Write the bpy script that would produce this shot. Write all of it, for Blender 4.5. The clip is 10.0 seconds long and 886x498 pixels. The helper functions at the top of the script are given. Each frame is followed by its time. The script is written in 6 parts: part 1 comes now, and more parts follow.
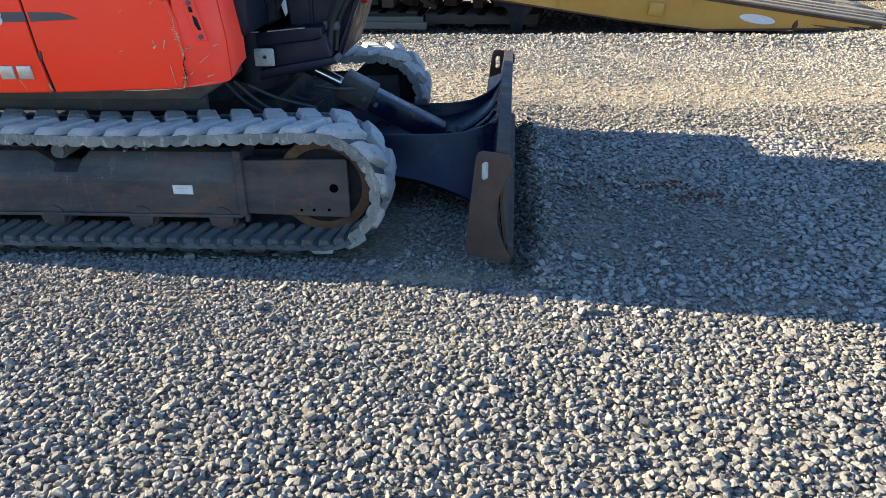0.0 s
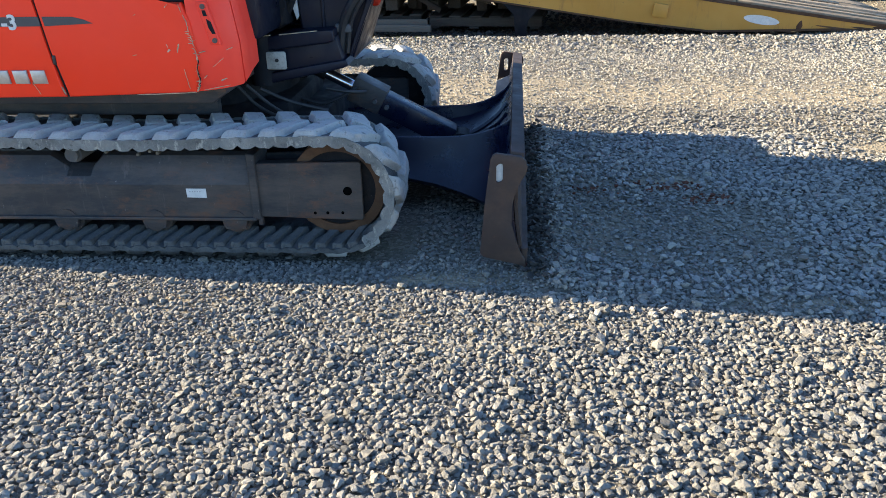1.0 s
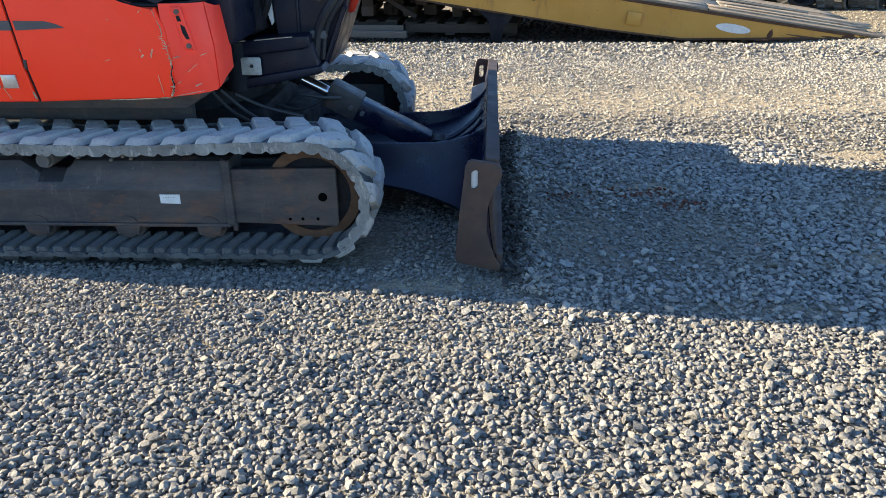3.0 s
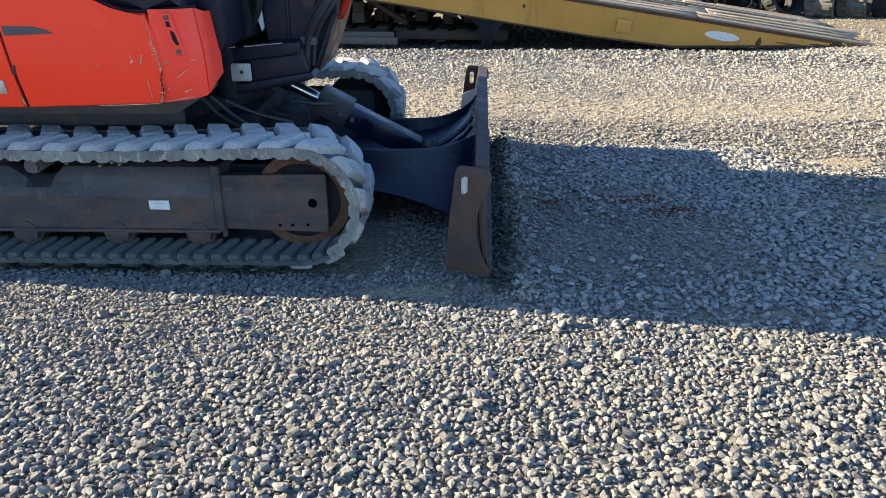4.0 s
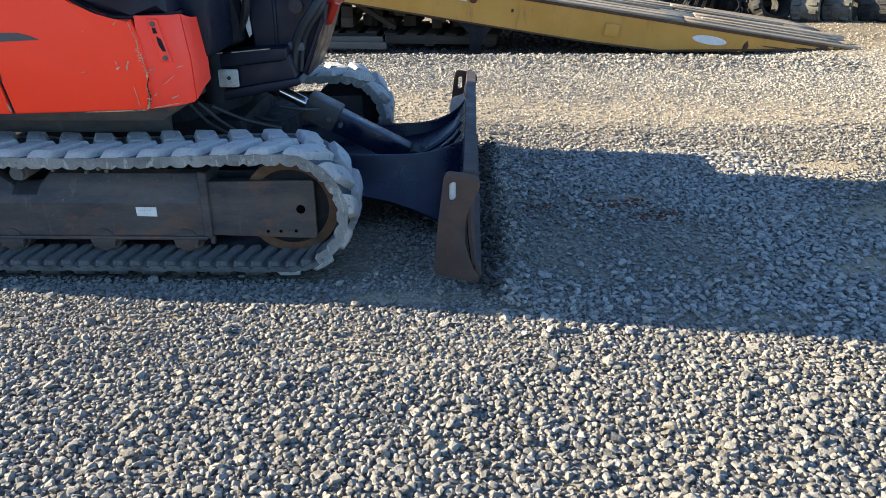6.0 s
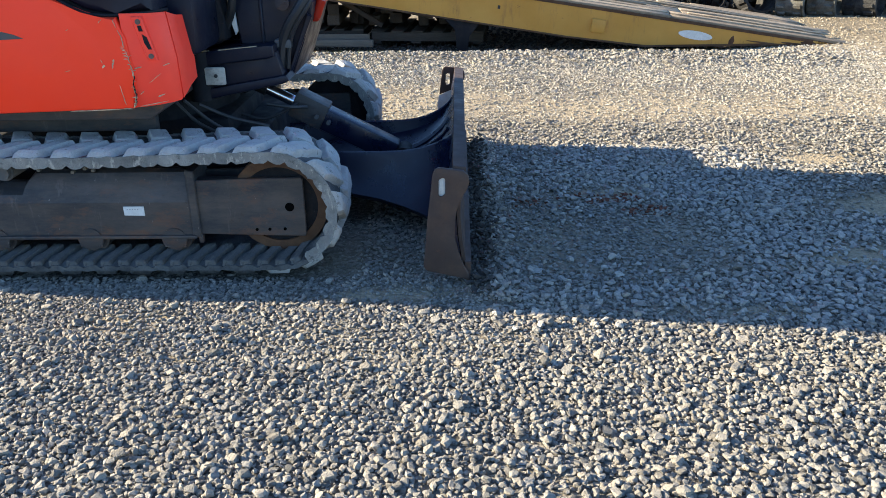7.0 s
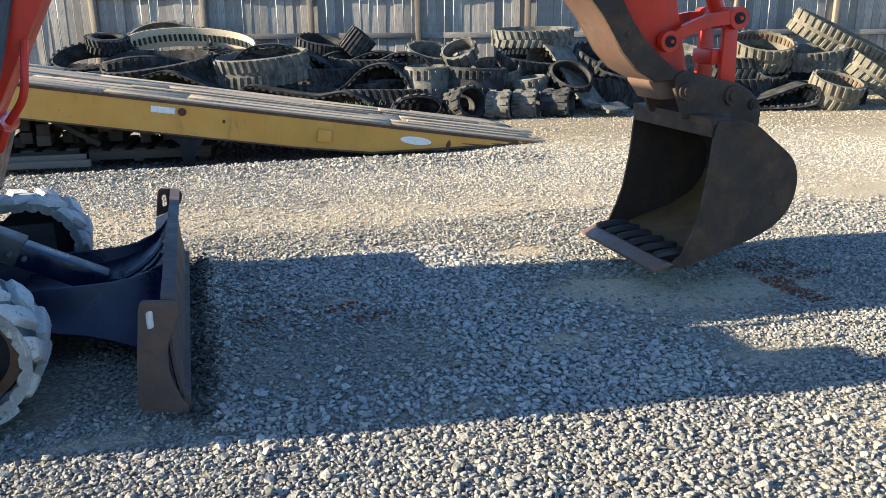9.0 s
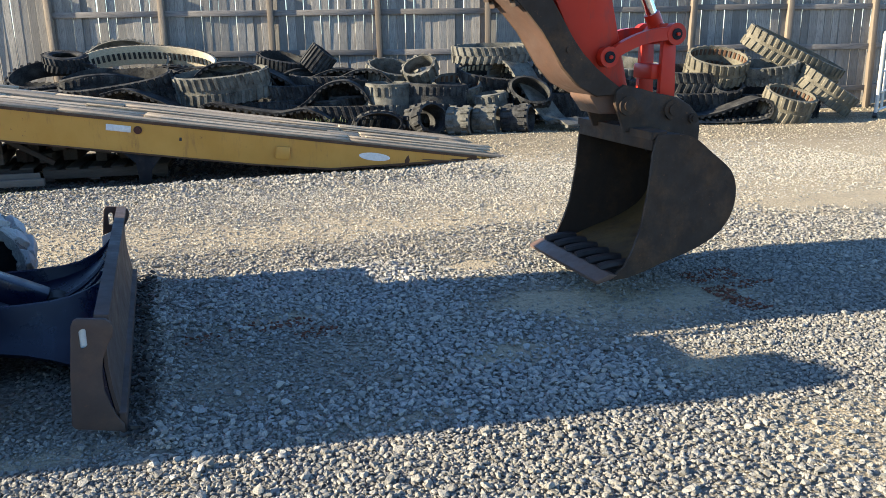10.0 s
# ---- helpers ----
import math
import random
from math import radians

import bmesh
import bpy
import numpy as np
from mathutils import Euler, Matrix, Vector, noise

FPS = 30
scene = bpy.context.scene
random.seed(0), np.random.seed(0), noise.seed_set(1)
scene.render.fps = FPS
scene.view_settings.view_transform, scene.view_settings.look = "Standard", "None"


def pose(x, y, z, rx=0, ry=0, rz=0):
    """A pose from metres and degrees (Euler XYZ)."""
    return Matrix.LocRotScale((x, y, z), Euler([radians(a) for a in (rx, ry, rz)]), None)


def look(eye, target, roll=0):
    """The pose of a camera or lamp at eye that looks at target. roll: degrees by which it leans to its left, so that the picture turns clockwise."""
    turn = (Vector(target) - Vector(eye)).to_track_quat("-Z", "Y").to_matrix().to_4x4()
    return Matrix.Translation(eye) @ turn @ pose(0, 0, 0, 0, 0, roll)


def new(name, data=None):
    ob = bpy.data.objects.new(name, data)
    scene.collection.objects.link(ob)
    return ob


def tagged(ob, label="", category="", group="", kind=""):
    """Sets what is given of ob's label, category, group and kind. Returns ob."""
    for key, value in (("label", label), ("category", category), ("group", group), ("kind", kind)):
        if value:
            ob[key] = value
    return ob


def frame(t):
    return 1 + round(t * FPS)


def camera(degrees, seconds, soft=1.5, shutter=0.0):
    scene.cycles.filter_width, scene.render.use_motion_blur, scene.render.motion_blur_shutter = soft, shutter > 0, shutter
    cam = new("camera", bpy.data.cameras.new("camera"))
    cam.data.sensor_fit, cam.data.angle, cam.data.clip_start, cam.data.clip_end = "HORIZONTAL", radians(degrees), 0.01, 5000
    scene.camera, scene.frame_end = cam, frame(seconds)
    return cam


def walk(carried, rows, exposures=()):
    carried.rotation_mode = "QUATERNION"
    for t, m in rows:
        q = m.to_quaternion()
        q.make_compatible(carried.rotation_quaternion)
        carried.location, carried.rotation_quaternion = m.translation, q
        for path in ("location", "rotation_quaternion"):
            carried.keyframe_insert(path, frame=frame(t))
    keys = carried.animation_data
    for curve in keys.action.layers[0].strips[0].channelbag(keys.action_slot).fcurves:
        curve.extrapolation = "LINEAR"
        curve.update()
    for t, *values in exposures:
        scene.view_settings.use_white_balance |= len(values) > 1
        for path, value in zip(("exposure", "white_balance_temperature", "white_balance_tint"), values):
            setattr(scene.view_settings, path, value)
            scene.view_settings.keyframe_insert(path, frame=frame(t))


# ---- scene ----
cam = camera(57.4, 10.0, soft=0.35)

PATH = [
    (0, (0.171, -0.03, 1.326), (0.001, 1.785, 0.505), -1.2),
    (0.5, (0.145, -0.046, 1.322), (-0.034, 1.77, 0.502), -1.4),
    (1, (0.119, -0.036, 1.327), (-0.052, 1.782, 0.511), -1.5),
    (1.5, (0.121, -0.026, 1.324), (-0.034, 1.795, 0.511), -1.6),
    (2, (0.124, -0.03, 1.326), (-0.012, 1.794, 0.516), -1.3),
    (2.5, (0.122, -0.04, 1.333), (-0.001, 1.785, 0.524), -1.0),
    (4, (0.128, -0.044, 1.333), (0.037, 1.791, 0.542), -0.5),
    (4.5, (0.128, -0.037, 1.331), (0.05, 1.8, 0.546), -0.4),
    (5, (0.132, -0.034, 1.332), (0.061, 1.806, 0.55), -0.5),
    (5.5, (0.136, -0.039, 1.341), (0.067, 1.801, 0.56), -0.5),
    (7, (0.131, -0.04, 1.332), (0.091, 1.798, 0.544), -0.8),
    (7.5, (0.148, -0.037, 1.334), (0.178, 1.813, 0.572), -0.9),
    (8, (0.173, -0.039, 1.352), (0.338, 1.825, 0.647), -0.6),
    (8.5, (0.209, -0.041, 1.365), (0.559, 1.824, 0.731), -0.5),
    (9, (0.285, -0.051, 1.396), (0.839, 1.787, 0.833), -0.5),
    (9.5, (0.365, -0.081, 1.406), (1.072, 1.715, 0.881), -0.6),
    (10, (0.4, -0.121, 1.395), (1.023, 1.705, 0.869), -0.7),
]
walk(cam, [(t, look(eye, target, roll)) for t, eye, target, roll in PATH], [(0, 2.16, 6240, 11), (7, 2.16, 6220, 11), (8, 2.27, 6140, 10), (8.5, 2.38, 6090, 10), (9, 2.20, 6070, 10), (9.5, 2.07, 6060, 10), (10, 2.01, 6060, 10)])

# ---- light ----
SUN_EL, SUN_SLOPE = 18.7, 0.150
sun_dir = Vector((-1.0, SUN_SLOPE, math.hypot(1, SUN_SLOPE) * math.tan(radians(SUN_EL)))).normalized()
world = bpy.data.worlds.new("world")
scene.world = world
world.use_nodes = True
wn = world.node_tree.nodes
sky = wn.new("ShaderNodeTexSky")
sky.sky_type = "NISHITA"
sky.sun_disc = False
sky.sun_elevation = radians(SUN_EL)
sky.sun_rotation = math.atan2(sun_dir.x, sun_dir.y)
sky.air_density, sky.dust_density, sky.ozone_density = 1.0, 0.2, 4.8
wn["Background"].inputs[1].default_value = 0.094
world.node_tree.links.new(sky.outputs[0], wn["Background"].inputs[0])
sun = new("sun", bpy.data.lights.new("sun", "SUN"))
sun.data.energy, sun.data.angle, sun.data.color = 5.0, radians(0.5), (1.0, 0.84, 0.59)
sun.matrix_world = look(sun_dir * 30, (0, 0, 0))


# ---- materials ----
class Mat:
    """A node material built step by step."""

    def __init__(self, name, rough=0.6, metal=0.0, spec=0.5):
        self.m = bpy.data.materials.new(name)
        self.m.use_nodes = True
        self.t = self.m.node_tree
        self.b = self.t.nodes["Principled BSDF"]
        self.b.inputs["Roughness"].default_value = rough
        self.b.inputs["Metallic"].default_value = metal
        self.b.inputs["Specular IOR Level"].default_value = spec
        self.co = self.t.nodes.new("ShaderNodeTexCoord").outputs["Object"]
        self.h = None

    def node(self, kind, **ins):
        n = self.t.nodes.new(kind)
        for k, v in ins.items():
            self.put(n.inputs[k.replace("_", " ")], v)
        return n

    def put(self, sock, v):
        if isinstance(v, bpy.types.NodeSocket):
            self.t.links.new(v, sock)
        else:
            sock.default_value = v

    def stretch(self, sx, sy, sz):
        n = self.t.nodes.new("ShaderNodeMapping")
        n.inputs["Scale"].default_value = (sx, sy, sz)
        self.t.links.new(self.co, n.inputs["Vector"])
        return n.outputs[0]

    def noise(self, scale, detail=4, rough=0.6, co=None):
        return self.node("ShaderNodeTexNoise", Vector=co or self.co, Scale=scale, Detail=detail, Roughness=rough).outputs["Fac"]

    def cells(self, scale, out="Distance", feature="F1", co=None):
        n = self.t.nodes.new("ShaderNodeTexVoronoi")
        n.feature = feature
        self.put(n.inputs["Vector"], co or self.co)
        n.inputs["Scale"].default_value = scale
        return n.outputs[out]

    def ramp(self, fac, *stops):
        n = self.t.nodes.new("ShaderNodeValToRGB")
        e = n.color_ramp.elements
        while len(e) < len(stops):
            e.new(0.5)
        for el, (p, c) in zip(e, stops):
            el.position = p
            el.color = (*c, 1) if len(c) == 3 else c
        self.put(n.inputs[0], fac)
        return n.outputs[0]

    def span(self, fac, lo, hi, a=0.0, b=1.0):
        n = self.t.nodes.new("ShaderNodeMapRange")
        self.put(n.inputs[0], fac)
        for i, v in zip((1, 2, 3, 4), (lo, hi, a, b)):
            n.inputs[i].default_value = v
        return n.outputs[0]

    def mix(self, fac, a, b, how="MIX"):
        n = self.t.nodes.new("ShaderNodeMix")
        n.data_type, n.blend_type = "RGBA", how
        self.put(n.inputs[0], fac)
        for sock, v in ((n.inputs[6], a), (n.inputs[7], b)):
            self.put(sock, (*v, 1) if isinstance(v, tuple) and len(v) == 3 else v)
        return n.outputs[2]

    def math(self, op, a, b=0.0):
        n = self.t.nodes.new("ShaderNodeMath")
        n.operation = op
        self.put(n.inputs[0], a)
        self.put(n.inputs[1], b)
        return n.outputs[0]

    def island(self):
        return self.t.nodes.new("ShaderNodeNewGeometry").outputs["Random Per Island"]

    def each(self):
        return self.t.nodes.new("ShaderNodeObjectInfo").outputs["Random"]

    def attr(self, name):
        n = self.t.nodes.new("ShaderNodeAttribute")
        n.attribute_name = name
        return n.outputs["Fac"]

    def color(self, c):
        self.put(self.b.inputs["Base Color"], (*c, 1) if isinstance(c, tuple) and len(c) == 3 else c)
        return self

    def rough(self, r):
        self.put(self.b.inputs["Roughness"], r)
        return self

    def bump(self, height, strength=0.5, distance=0.01):
        n = self.t.nodes.new("ShaderNodeBump")
        n.inputs["Strength"].default_value, n.inputs["Distance"].default_value = strength, distance
        self.put(n.inputs["Height"], height)
        if self.h:
            self.t.links.new(self.h, n.inputs["Normal"])
        self.h = n.outputs[0]
        self.t.links.new(self.h, self.b.inputs["Normal"])
        return self


def make_stone(name, dark, mid, light, warm):
    m = Mat(name, 0.85, spec=0.25)
    c = m.ramp(m.island(), (0.0, dark), (0.45, mid), (0.8, light), (1.0, warm))
    dust = m.span(m.noise(2.2, 3), 0.42, 0.68)
    c = m.mix(m.math("MULTIPLY", dust, 0.35), c, (0.40, 0.35, 0.26))
    c = m.mix(m.span(m.noise(90, 5, 0.7), 0.40, 0.72, 0.0, 0.38), c, dark)
    c = m.mix(m.span(m.noise(240, 3, 0.7), 0.58, 0.72, 0.0, 0.5), c, tuple(0.5 * v for v in dark))
    m.color(c)
    m.bump(m.noise(60, 4, 0.65), 0.7, 0.014)
    return m.bump(m.noise(200, 5, 0.75), 0.8, 0.007).m


M_STONE_PALE = make_stone("pale_crushed_stone", (0.22, 0.207, 0.175), (0.36, 0.338, 0.285), (0.41, 0.388, 0.328), (0.46, 0.41, 0.31))
M_STONE_CLEAN = make_stone("clean_pale_stone", (0.22, 0.215, 0.198), (0.35, 0.342, 0.312), (0.41, 0.398, 0.36), (0.44, 0.412, 0.345))
M_STONE_TAN = make_stone("tan_stone", (0.17, 0.143, 0.098), (0.29, 0.25, 0.18), (0.37, 0.325, 0.245), (0.43, 0.365, 0.25))
M_STONE = make_stone("crushed_stone", (0.125, 0.121, 0.108), (0.262, 0.25, 0.218), (0.325, 0.31, 0.272), (0.39, 0.345, 0.27))


def make_ground():
    m = Mat("gravel_dirt", 0.95, spec=0.2)
    dirt = m.attr("dirt")
    big = m.noise(1.3, 5, 0.65)
    cell = m.cells(75, "Color")
    val = m.node("ShaderNodeSeparateColor", Color=cell).outputs[0]
    # grey fines darkened to paint in the shade between the stones
    grey = m.ramp(val, (0.0, (0.050, 0.048, 0.042)), (0.5, (0.115, 0.109, 0.094)), (1.0, (0.25, 0.235, 0.20)))
    tan = m.ramp(m.noise(38, 6, 0.75), (0.25, (0.18, 0.142, 0.09)), (0.5, (0.32, 0.265, 0.175)), (0.8, (0.46, 0.395, 0.278)))
    f = m.span(m.math("ADD", m.math("MULTIPLY", big, 0.5), dirt), 0.35, 0.95)
    c = m.mix(f, grey, tan)
    c = m.mix(m.span(m.noise(6, 4, 0.7), 0.5, 0.8, 0.0, 0.4), c, (0.14, 0.125, 0.10))
    soil = m.math("MULTIPLY", m.attr("soil"), m.span(m.noise(2.2, 6, 0.75), 0.30, 0.62, 0.45, 1.0))
    c = m.mix(soil, c, m.ramp(m.noise(30, 6, 0.8), (0.3, (0.085, 0.066, 0.042)), (0.7, (0.20, 0.162, 0.105))))
    m.color(c)
    m.bump(m.cells(75), 0.6, 0.010)
    return m.bump(m.noise(30, 6, 0.8), 0.5, 0.010).m


M_GROUND = make_ground()


def make_clay():
    m = Mat("red_clay", 0.95, spec=0.1)
    m.color(m.ramp(m.noise(40, 5, 0.7), (0.3, (0.095, 0.040, 0.027)), (0.7, (0.17, 0.074, 0.047))))
    return m.bump(m.noise(70, 5), 0.7, 0.006).m


M_CLAY = make_clay()


def make_rubber(name, base, dusty, amount, scuff=0.0, spec=0.3):
    m = Mat(name, 0.8, spec=spec)
    d = m.span(m.noise(6, 7, 0.75), 0.62 - amount * 0.5, 0.80 - amount * 0.35)
    fine = m.noise(55, 6, 0.75)
    c = m.mix(d, base, dusty)
    c = m.mix(m.span(fine, 0.42, 0.72, 0.0, 0.55), c, tuple(v * 0.75 for v in dusty))
    c = m.mix(m.span(m.noise(24, 6, 0.8), 0.57, 0.66), c, tuple(v * 0.35 for v in dusty))
    if scuff:
        c = m.mix(m.span(m.noise(40, 6, 0.8, m.stretch(1, 1, 0.4)), 0.54, 0.62, 0.0, scuff), c, (0.40, 0.38, 0.32))
    m.color(c).rough(m.span(fine, 0.2, 0.8, 0.7, 0.95))
    m.bump(m.noise(16, 5, 0.7), 0.55, 0.016)
    return m.bump(fine, 0.7, 0.006).m


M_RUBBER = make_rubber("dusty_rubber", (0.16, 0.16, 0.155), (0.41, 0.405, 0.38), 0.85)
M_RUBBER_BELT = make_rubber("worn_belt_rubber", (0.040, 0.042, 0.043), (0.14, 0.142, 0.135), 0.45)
M_RIB = make_rubber("dusty_inner_rib", (0.040, 0.041, 0.041), (0.135, 0.135, 0.126), 0.5)
M_EDGEBAND = make_rubber("scuffed_belt_edge", (0.085, 0.085, 0.08), (0.25, 0.247, 0.225), 0.6, 0.8)
M_SCRAP = make_rubber("scrap_rubber", (0.015, 0.015, 0.016), (0.085, 0.083, 0.076), 0.32, 0, 0.15)
M_SCRAP_DUSTY = make_rubber("scrap_rubber_dusty", (0.030, 0.030, 0.026), (0.165, 0.157, 0.132), 0.52, 0, 0.15)
M_SCRAP_TAN = make_rubber("scrap_rubber_tan", (0.060, 0.054, 0.041), (0.165, 0.147, 0.108), 0.6, 0, 0.15)


def make_steel(name, paint, rust, amount, rough=0.6, spec=0.4, dust=0.25):
    """Painted steel with rust and grime."""
    m = Mat(name, rough, spec=spec)
    r = m.span(m.noise(5, 7, 0.75), 0.66 - amount * 0.4, 0.78 - amount * 0.2)
    streak = m.noise(18, 6, 0.7, m.stretch(1, 1, 0.18))
    c = m.mix(m.span(streak, 0.45, 0.75, 0.0, 0.5), paint, tuple(0.5 * (p + q) for p, q in zip(paint, rust)))
    c = m.mix(r, c, rust)
    c = m.mix(m.span(m.noise(70, 5, 0.7), 0.55, 0.8, 0.0, 0.5), c, tuple(v * 0.5 for v in rust))
    speck = m.math("MULTIPLY", m.span(m.noise(46, 6, 0.8), 0.60, 0.68), m.span(m.noise(4, 4, 0.7), 0.45, 0.6))
    c = m.mix(m.math("MULTIPLY", speck, min(1.0, amount * 1.6)), c, (0.20, 0.085, 0.035))
    lum = sum(paint) / 3
    c = m.mix(m.span(m.noise(3.1, 7, 0.72), 0.50, 0.75, 0.0, dust), c, tuple(0.5 * lum + v for v in (0.115, 0.098, 0.078)))
    c = m.mix(m.span(m.noise(120, 3, 0.6, m.stretch(1, 1, 0.3)), 0.72, 0.76, 0.0, dust), c, (0.24, 0.22, 0.19))
    m.color(c).rough(m.span(m.noise(11, 5), 0.3, 0.7, rough - 0.1, min(rough + 0.25, 1)))
    return m.bump(m.noise(60, 6, 0.7), 0.25, 0.003).m


def make_grimy():
    """Black paint under brown grime, with rust stains, pale rubbed streaks and dust."""
    m = Mat("grimy_black_steel", 0.5, spec=0.45)
    c = m.mix(m.span(m.noise(3.5, 7, 0.75, m.stretch(0.45, 1, 1.8)), 0.40, 0.62), (0.026, 0.028, 0.032), (0.078, 0.064, 0.054))
    c = m.mix(m.span(m.noise(5, 7, 0.8, m.stretch(0.7, 1, 1.6)), 0.53, 0.66, 0.0, 0.8), c, (0.125, 0.058, 0.032))
    c = m.mix(m.span(m.noise(22, 6, 0.8), 0.60, 0.70, 0.0, 0.7), c, (0.045, 0.026, 0.018))
    c = m.mix(m.span(m.noise(16, 6, 0.75, m.stretch(1.2, 1, 0.16)), 0.60, 0.72, 0.0, 0.35), c, (0.17, 0.15, 0.13))
    c = m.mix(m.span(m.noise(75, 4, 0.7, m.stretch(1, 1, 0.35)), 0.68, 0.74, 0.0, 0.6), c, (0.26, 0.24, 0.21))
    m.color(c).rough(m.span(m.noise(9, 5, 0.7), 0.3, 0.7, 0.38, 0.75))
    return m.bump(m.noise(50, 6, 0.75), 0.3, 0.003).m


M_FRAME = make_grimy()
M_DARK = make_steel("black_paint", (0.009, 0.010, 0.013), (0.03, 0.026, 0.022), 0.15, 0.65, 0.2)
M_BRACKET = make_steel("dark_navy_casting", (0.0045, 0.007, 0.019), (0.020, 0.022, 0.028), 0.10, 0.36, 0.3, 0.05)
M_NAVY = make_steel("navy_paint", (0.003, 0.006, 0.022), (0.012, 0.015, 0.026), 0.05, 0.24, 0.42, 0.03)
M_GREY = make_steel("worn_grey_casting", (0.075, 0.078, 0.080), (0.16, 0.15, 0.13), 0.3, 0.6)
M_RUST = make_steel("rusty_steel", (0.050, 0.034, 0.028), (0.085, 0.050, 0.034), 0.42, 0.62, 0.35, 0.12)
M_RUSTWHEEL = make_steel("rusty_wheel", (0.060, 0.030, 0.016), (0.12, 0.062, 0.03), 0.6, 0.75)
M_BUCKET = make_steel("bucket_steel", (0.032, 0.0215, 0.0145), (0.080, 0.042, 0.019), 0.46, 0.65, 0.25, 0.10)
M_THUMB = make_steel("thumb_steel", (0.062, 0.033, 0.021), (0.085, 0.042, 0.024), 0.45, 0.65)
M_YELLOW_DIRT = make_steel("yellowish_dust", (0.095, 0.056, 0.018), (0.045, 0.027, 0.015), 0.45, 0.8, 0.2, 0.1)
M_EDGE = make_steel("worn_cutting_edge", (0.095, 0.058, 0.040), (0.13, 0.062, 0.036), 0.5, 0.5)
M_RIBBED = make_steel("dark_ribbed_steel", (0.020, 0.015, 0.013), (0.045, 0.026, 0.018), 0.3, 0.5, 0.35, 0.1)
M_BARE = make_steel("bare_worn_steel", (0.115, 0.088, 0.078), (0.12, 0.070, 0.05), 0.5, 0.5)


def make_red(name, base, wear, soil=0.15):
    m = Mat(name, 0.38, spec=0.28)
    fade = m.noise(2.5, 4)
    c = m.mix(m.span(fade, 0.35, 0.7), base, tuple(min(1, v * 1.1 + 0.008) for v in base))
    scr = m.noise(14, 7, 0.8, m.stretch(0.5, 1, 2.0))
    c = m.mix(m.span(scr, 0.735, 0.75, 0.0, wear), c, (0.55, 0.45, 0.33))
    grime = m.noise(7, 6, 0.7, m.stretch(1, 1, 0.35))
    c = m.mix(m.span(grime, 0.75 - 0.25 * soil, 0.95 - 0.25 * soil, 0.0, soil), c, (0.30 * (1 - 0.6 * soil), 0.05 * (1 - 0.4 * soil), 0.03))
    m.color(c).rough(m.span(m.noise(9, 5), 0.3, 0.7, 0.30, 0.48))
    return m.bump(m.noise(5, 2), 0.08, 0.01).m


M_RED = make_red("orange_red_paint", (0.97, 0.042, 0.011), 0.9)
M_RED_FADED = make_red("faded_red_plastic", (0.95, 0.054, 0.028), 0.7)
M_RED_ARM = make_red("arm_red_paint", (0.40, 0.017, 0.004), 0.6, 0.9)


def make_yellow():
    m = Mat("yellow_paint", 0.5)
    c = m.mix(m.span(m.noise(2, 5), 0.35, 0.7), (0.43, 0.215, 0.027), (0.50, 0.27, 0.049))
    drip = m.noise(9, 7, 0.78, m.stretch(1, 1, 0.22))
    c = m.mix(m.span(drip, 0.55, 0.70, 0.0, 0.7), c, (0.25, 0.12, 0.035))
    c = m.mix(m.span(m.noise(13, 7, 0.78), 0.64, 0.70), c, (0.11, 0.05, 0.022))
    m.color(c)
    return m.bump(m.noise(40, 5), 0.15, 0.004).m


M_YELLOW = make_yellow()
M_RUSTY_EDGE = make_steel("rusted_beam_edge", (0.085, 0.045, 0.022), (0.045, 0.024, 0.014), 0.6, 0.85)


def make_wood(name, a, b, dark, along):
    m = Mat(name, 0.85, spec=0.2)
    sc = {"x": (0.6, 14, 14), "z": (14, 14, 0.6)}[along]
    g = m.noise(4, 6, 0.7, m.stretch(*sc))
    tint = m.each()
    c = m.mix(m.span(g, 0.3, 0.7), a, b)
    c = m.mix(m.span(m.noise(10, 7, 0.75, m.stretch(*sc)), 0.50, 0.64, 0.0, 0.85), c, dark)
    c = m.mix(m.span(m.noise(1.6, 5, 0.7, m.stretch(*(1 if v > 1 else v for v in sc))), 0.45, 0.7, 0.0, 0.4), c, dark)
    c = m.mix(m.math("MULTIPLY", tint, 0.80), c, tuple(v * 0.55 for v in b), "MIX")
    c = m.mix(m.span(m.cells(3.2), 0.03, 0.0, 0.0, 0.8), c, dark)
    m.color(c)
    return m.bump(g, 0.5, 0.006).m


M_PICKET = make_wood("weathered_picket", (0.41, 0.38, 0.33), (0.21, 0.195, 0.172), (0.033, 0.030, 0.029), "z")
M_POST = make_wood("fence_post_wood", (0.30, 0.245, 0.18), (0.20, 0.16, 0.12), (0.10, 0.075, 0.055), "z")
M_RAIL = make_wood("fence_rail_wood", (0.28, 0.255, 0.23), (0.185, 0.168, 0.15), (0.085, 0.075, 0.066), "x")
M_PLANK = make_wood("ramp_plank_wood", (0.57, 0.46, 0.32), (0.30, 0.235, 0.16), (0.038, 0.031, 0.024), "x")
M_TIMBER = make_wood("old_timber", (0.095, 0.079, 0.061), (0.055, 0.045, 0.036), (0.03, 0.024, 0.018), "x")
M_PALLET = make_wood("pallet_wood", (0.085, 0.07, 0.054), (0.05, 0.042, 0.033), (0.04, 0.032, 0.024), "x")
M_BOARD = make_wood("pale_board_wood", (0.26, 0.225, 0.18), (0.17, 0.145, 0.115), (0.07, 0.058, 0.045), "x")


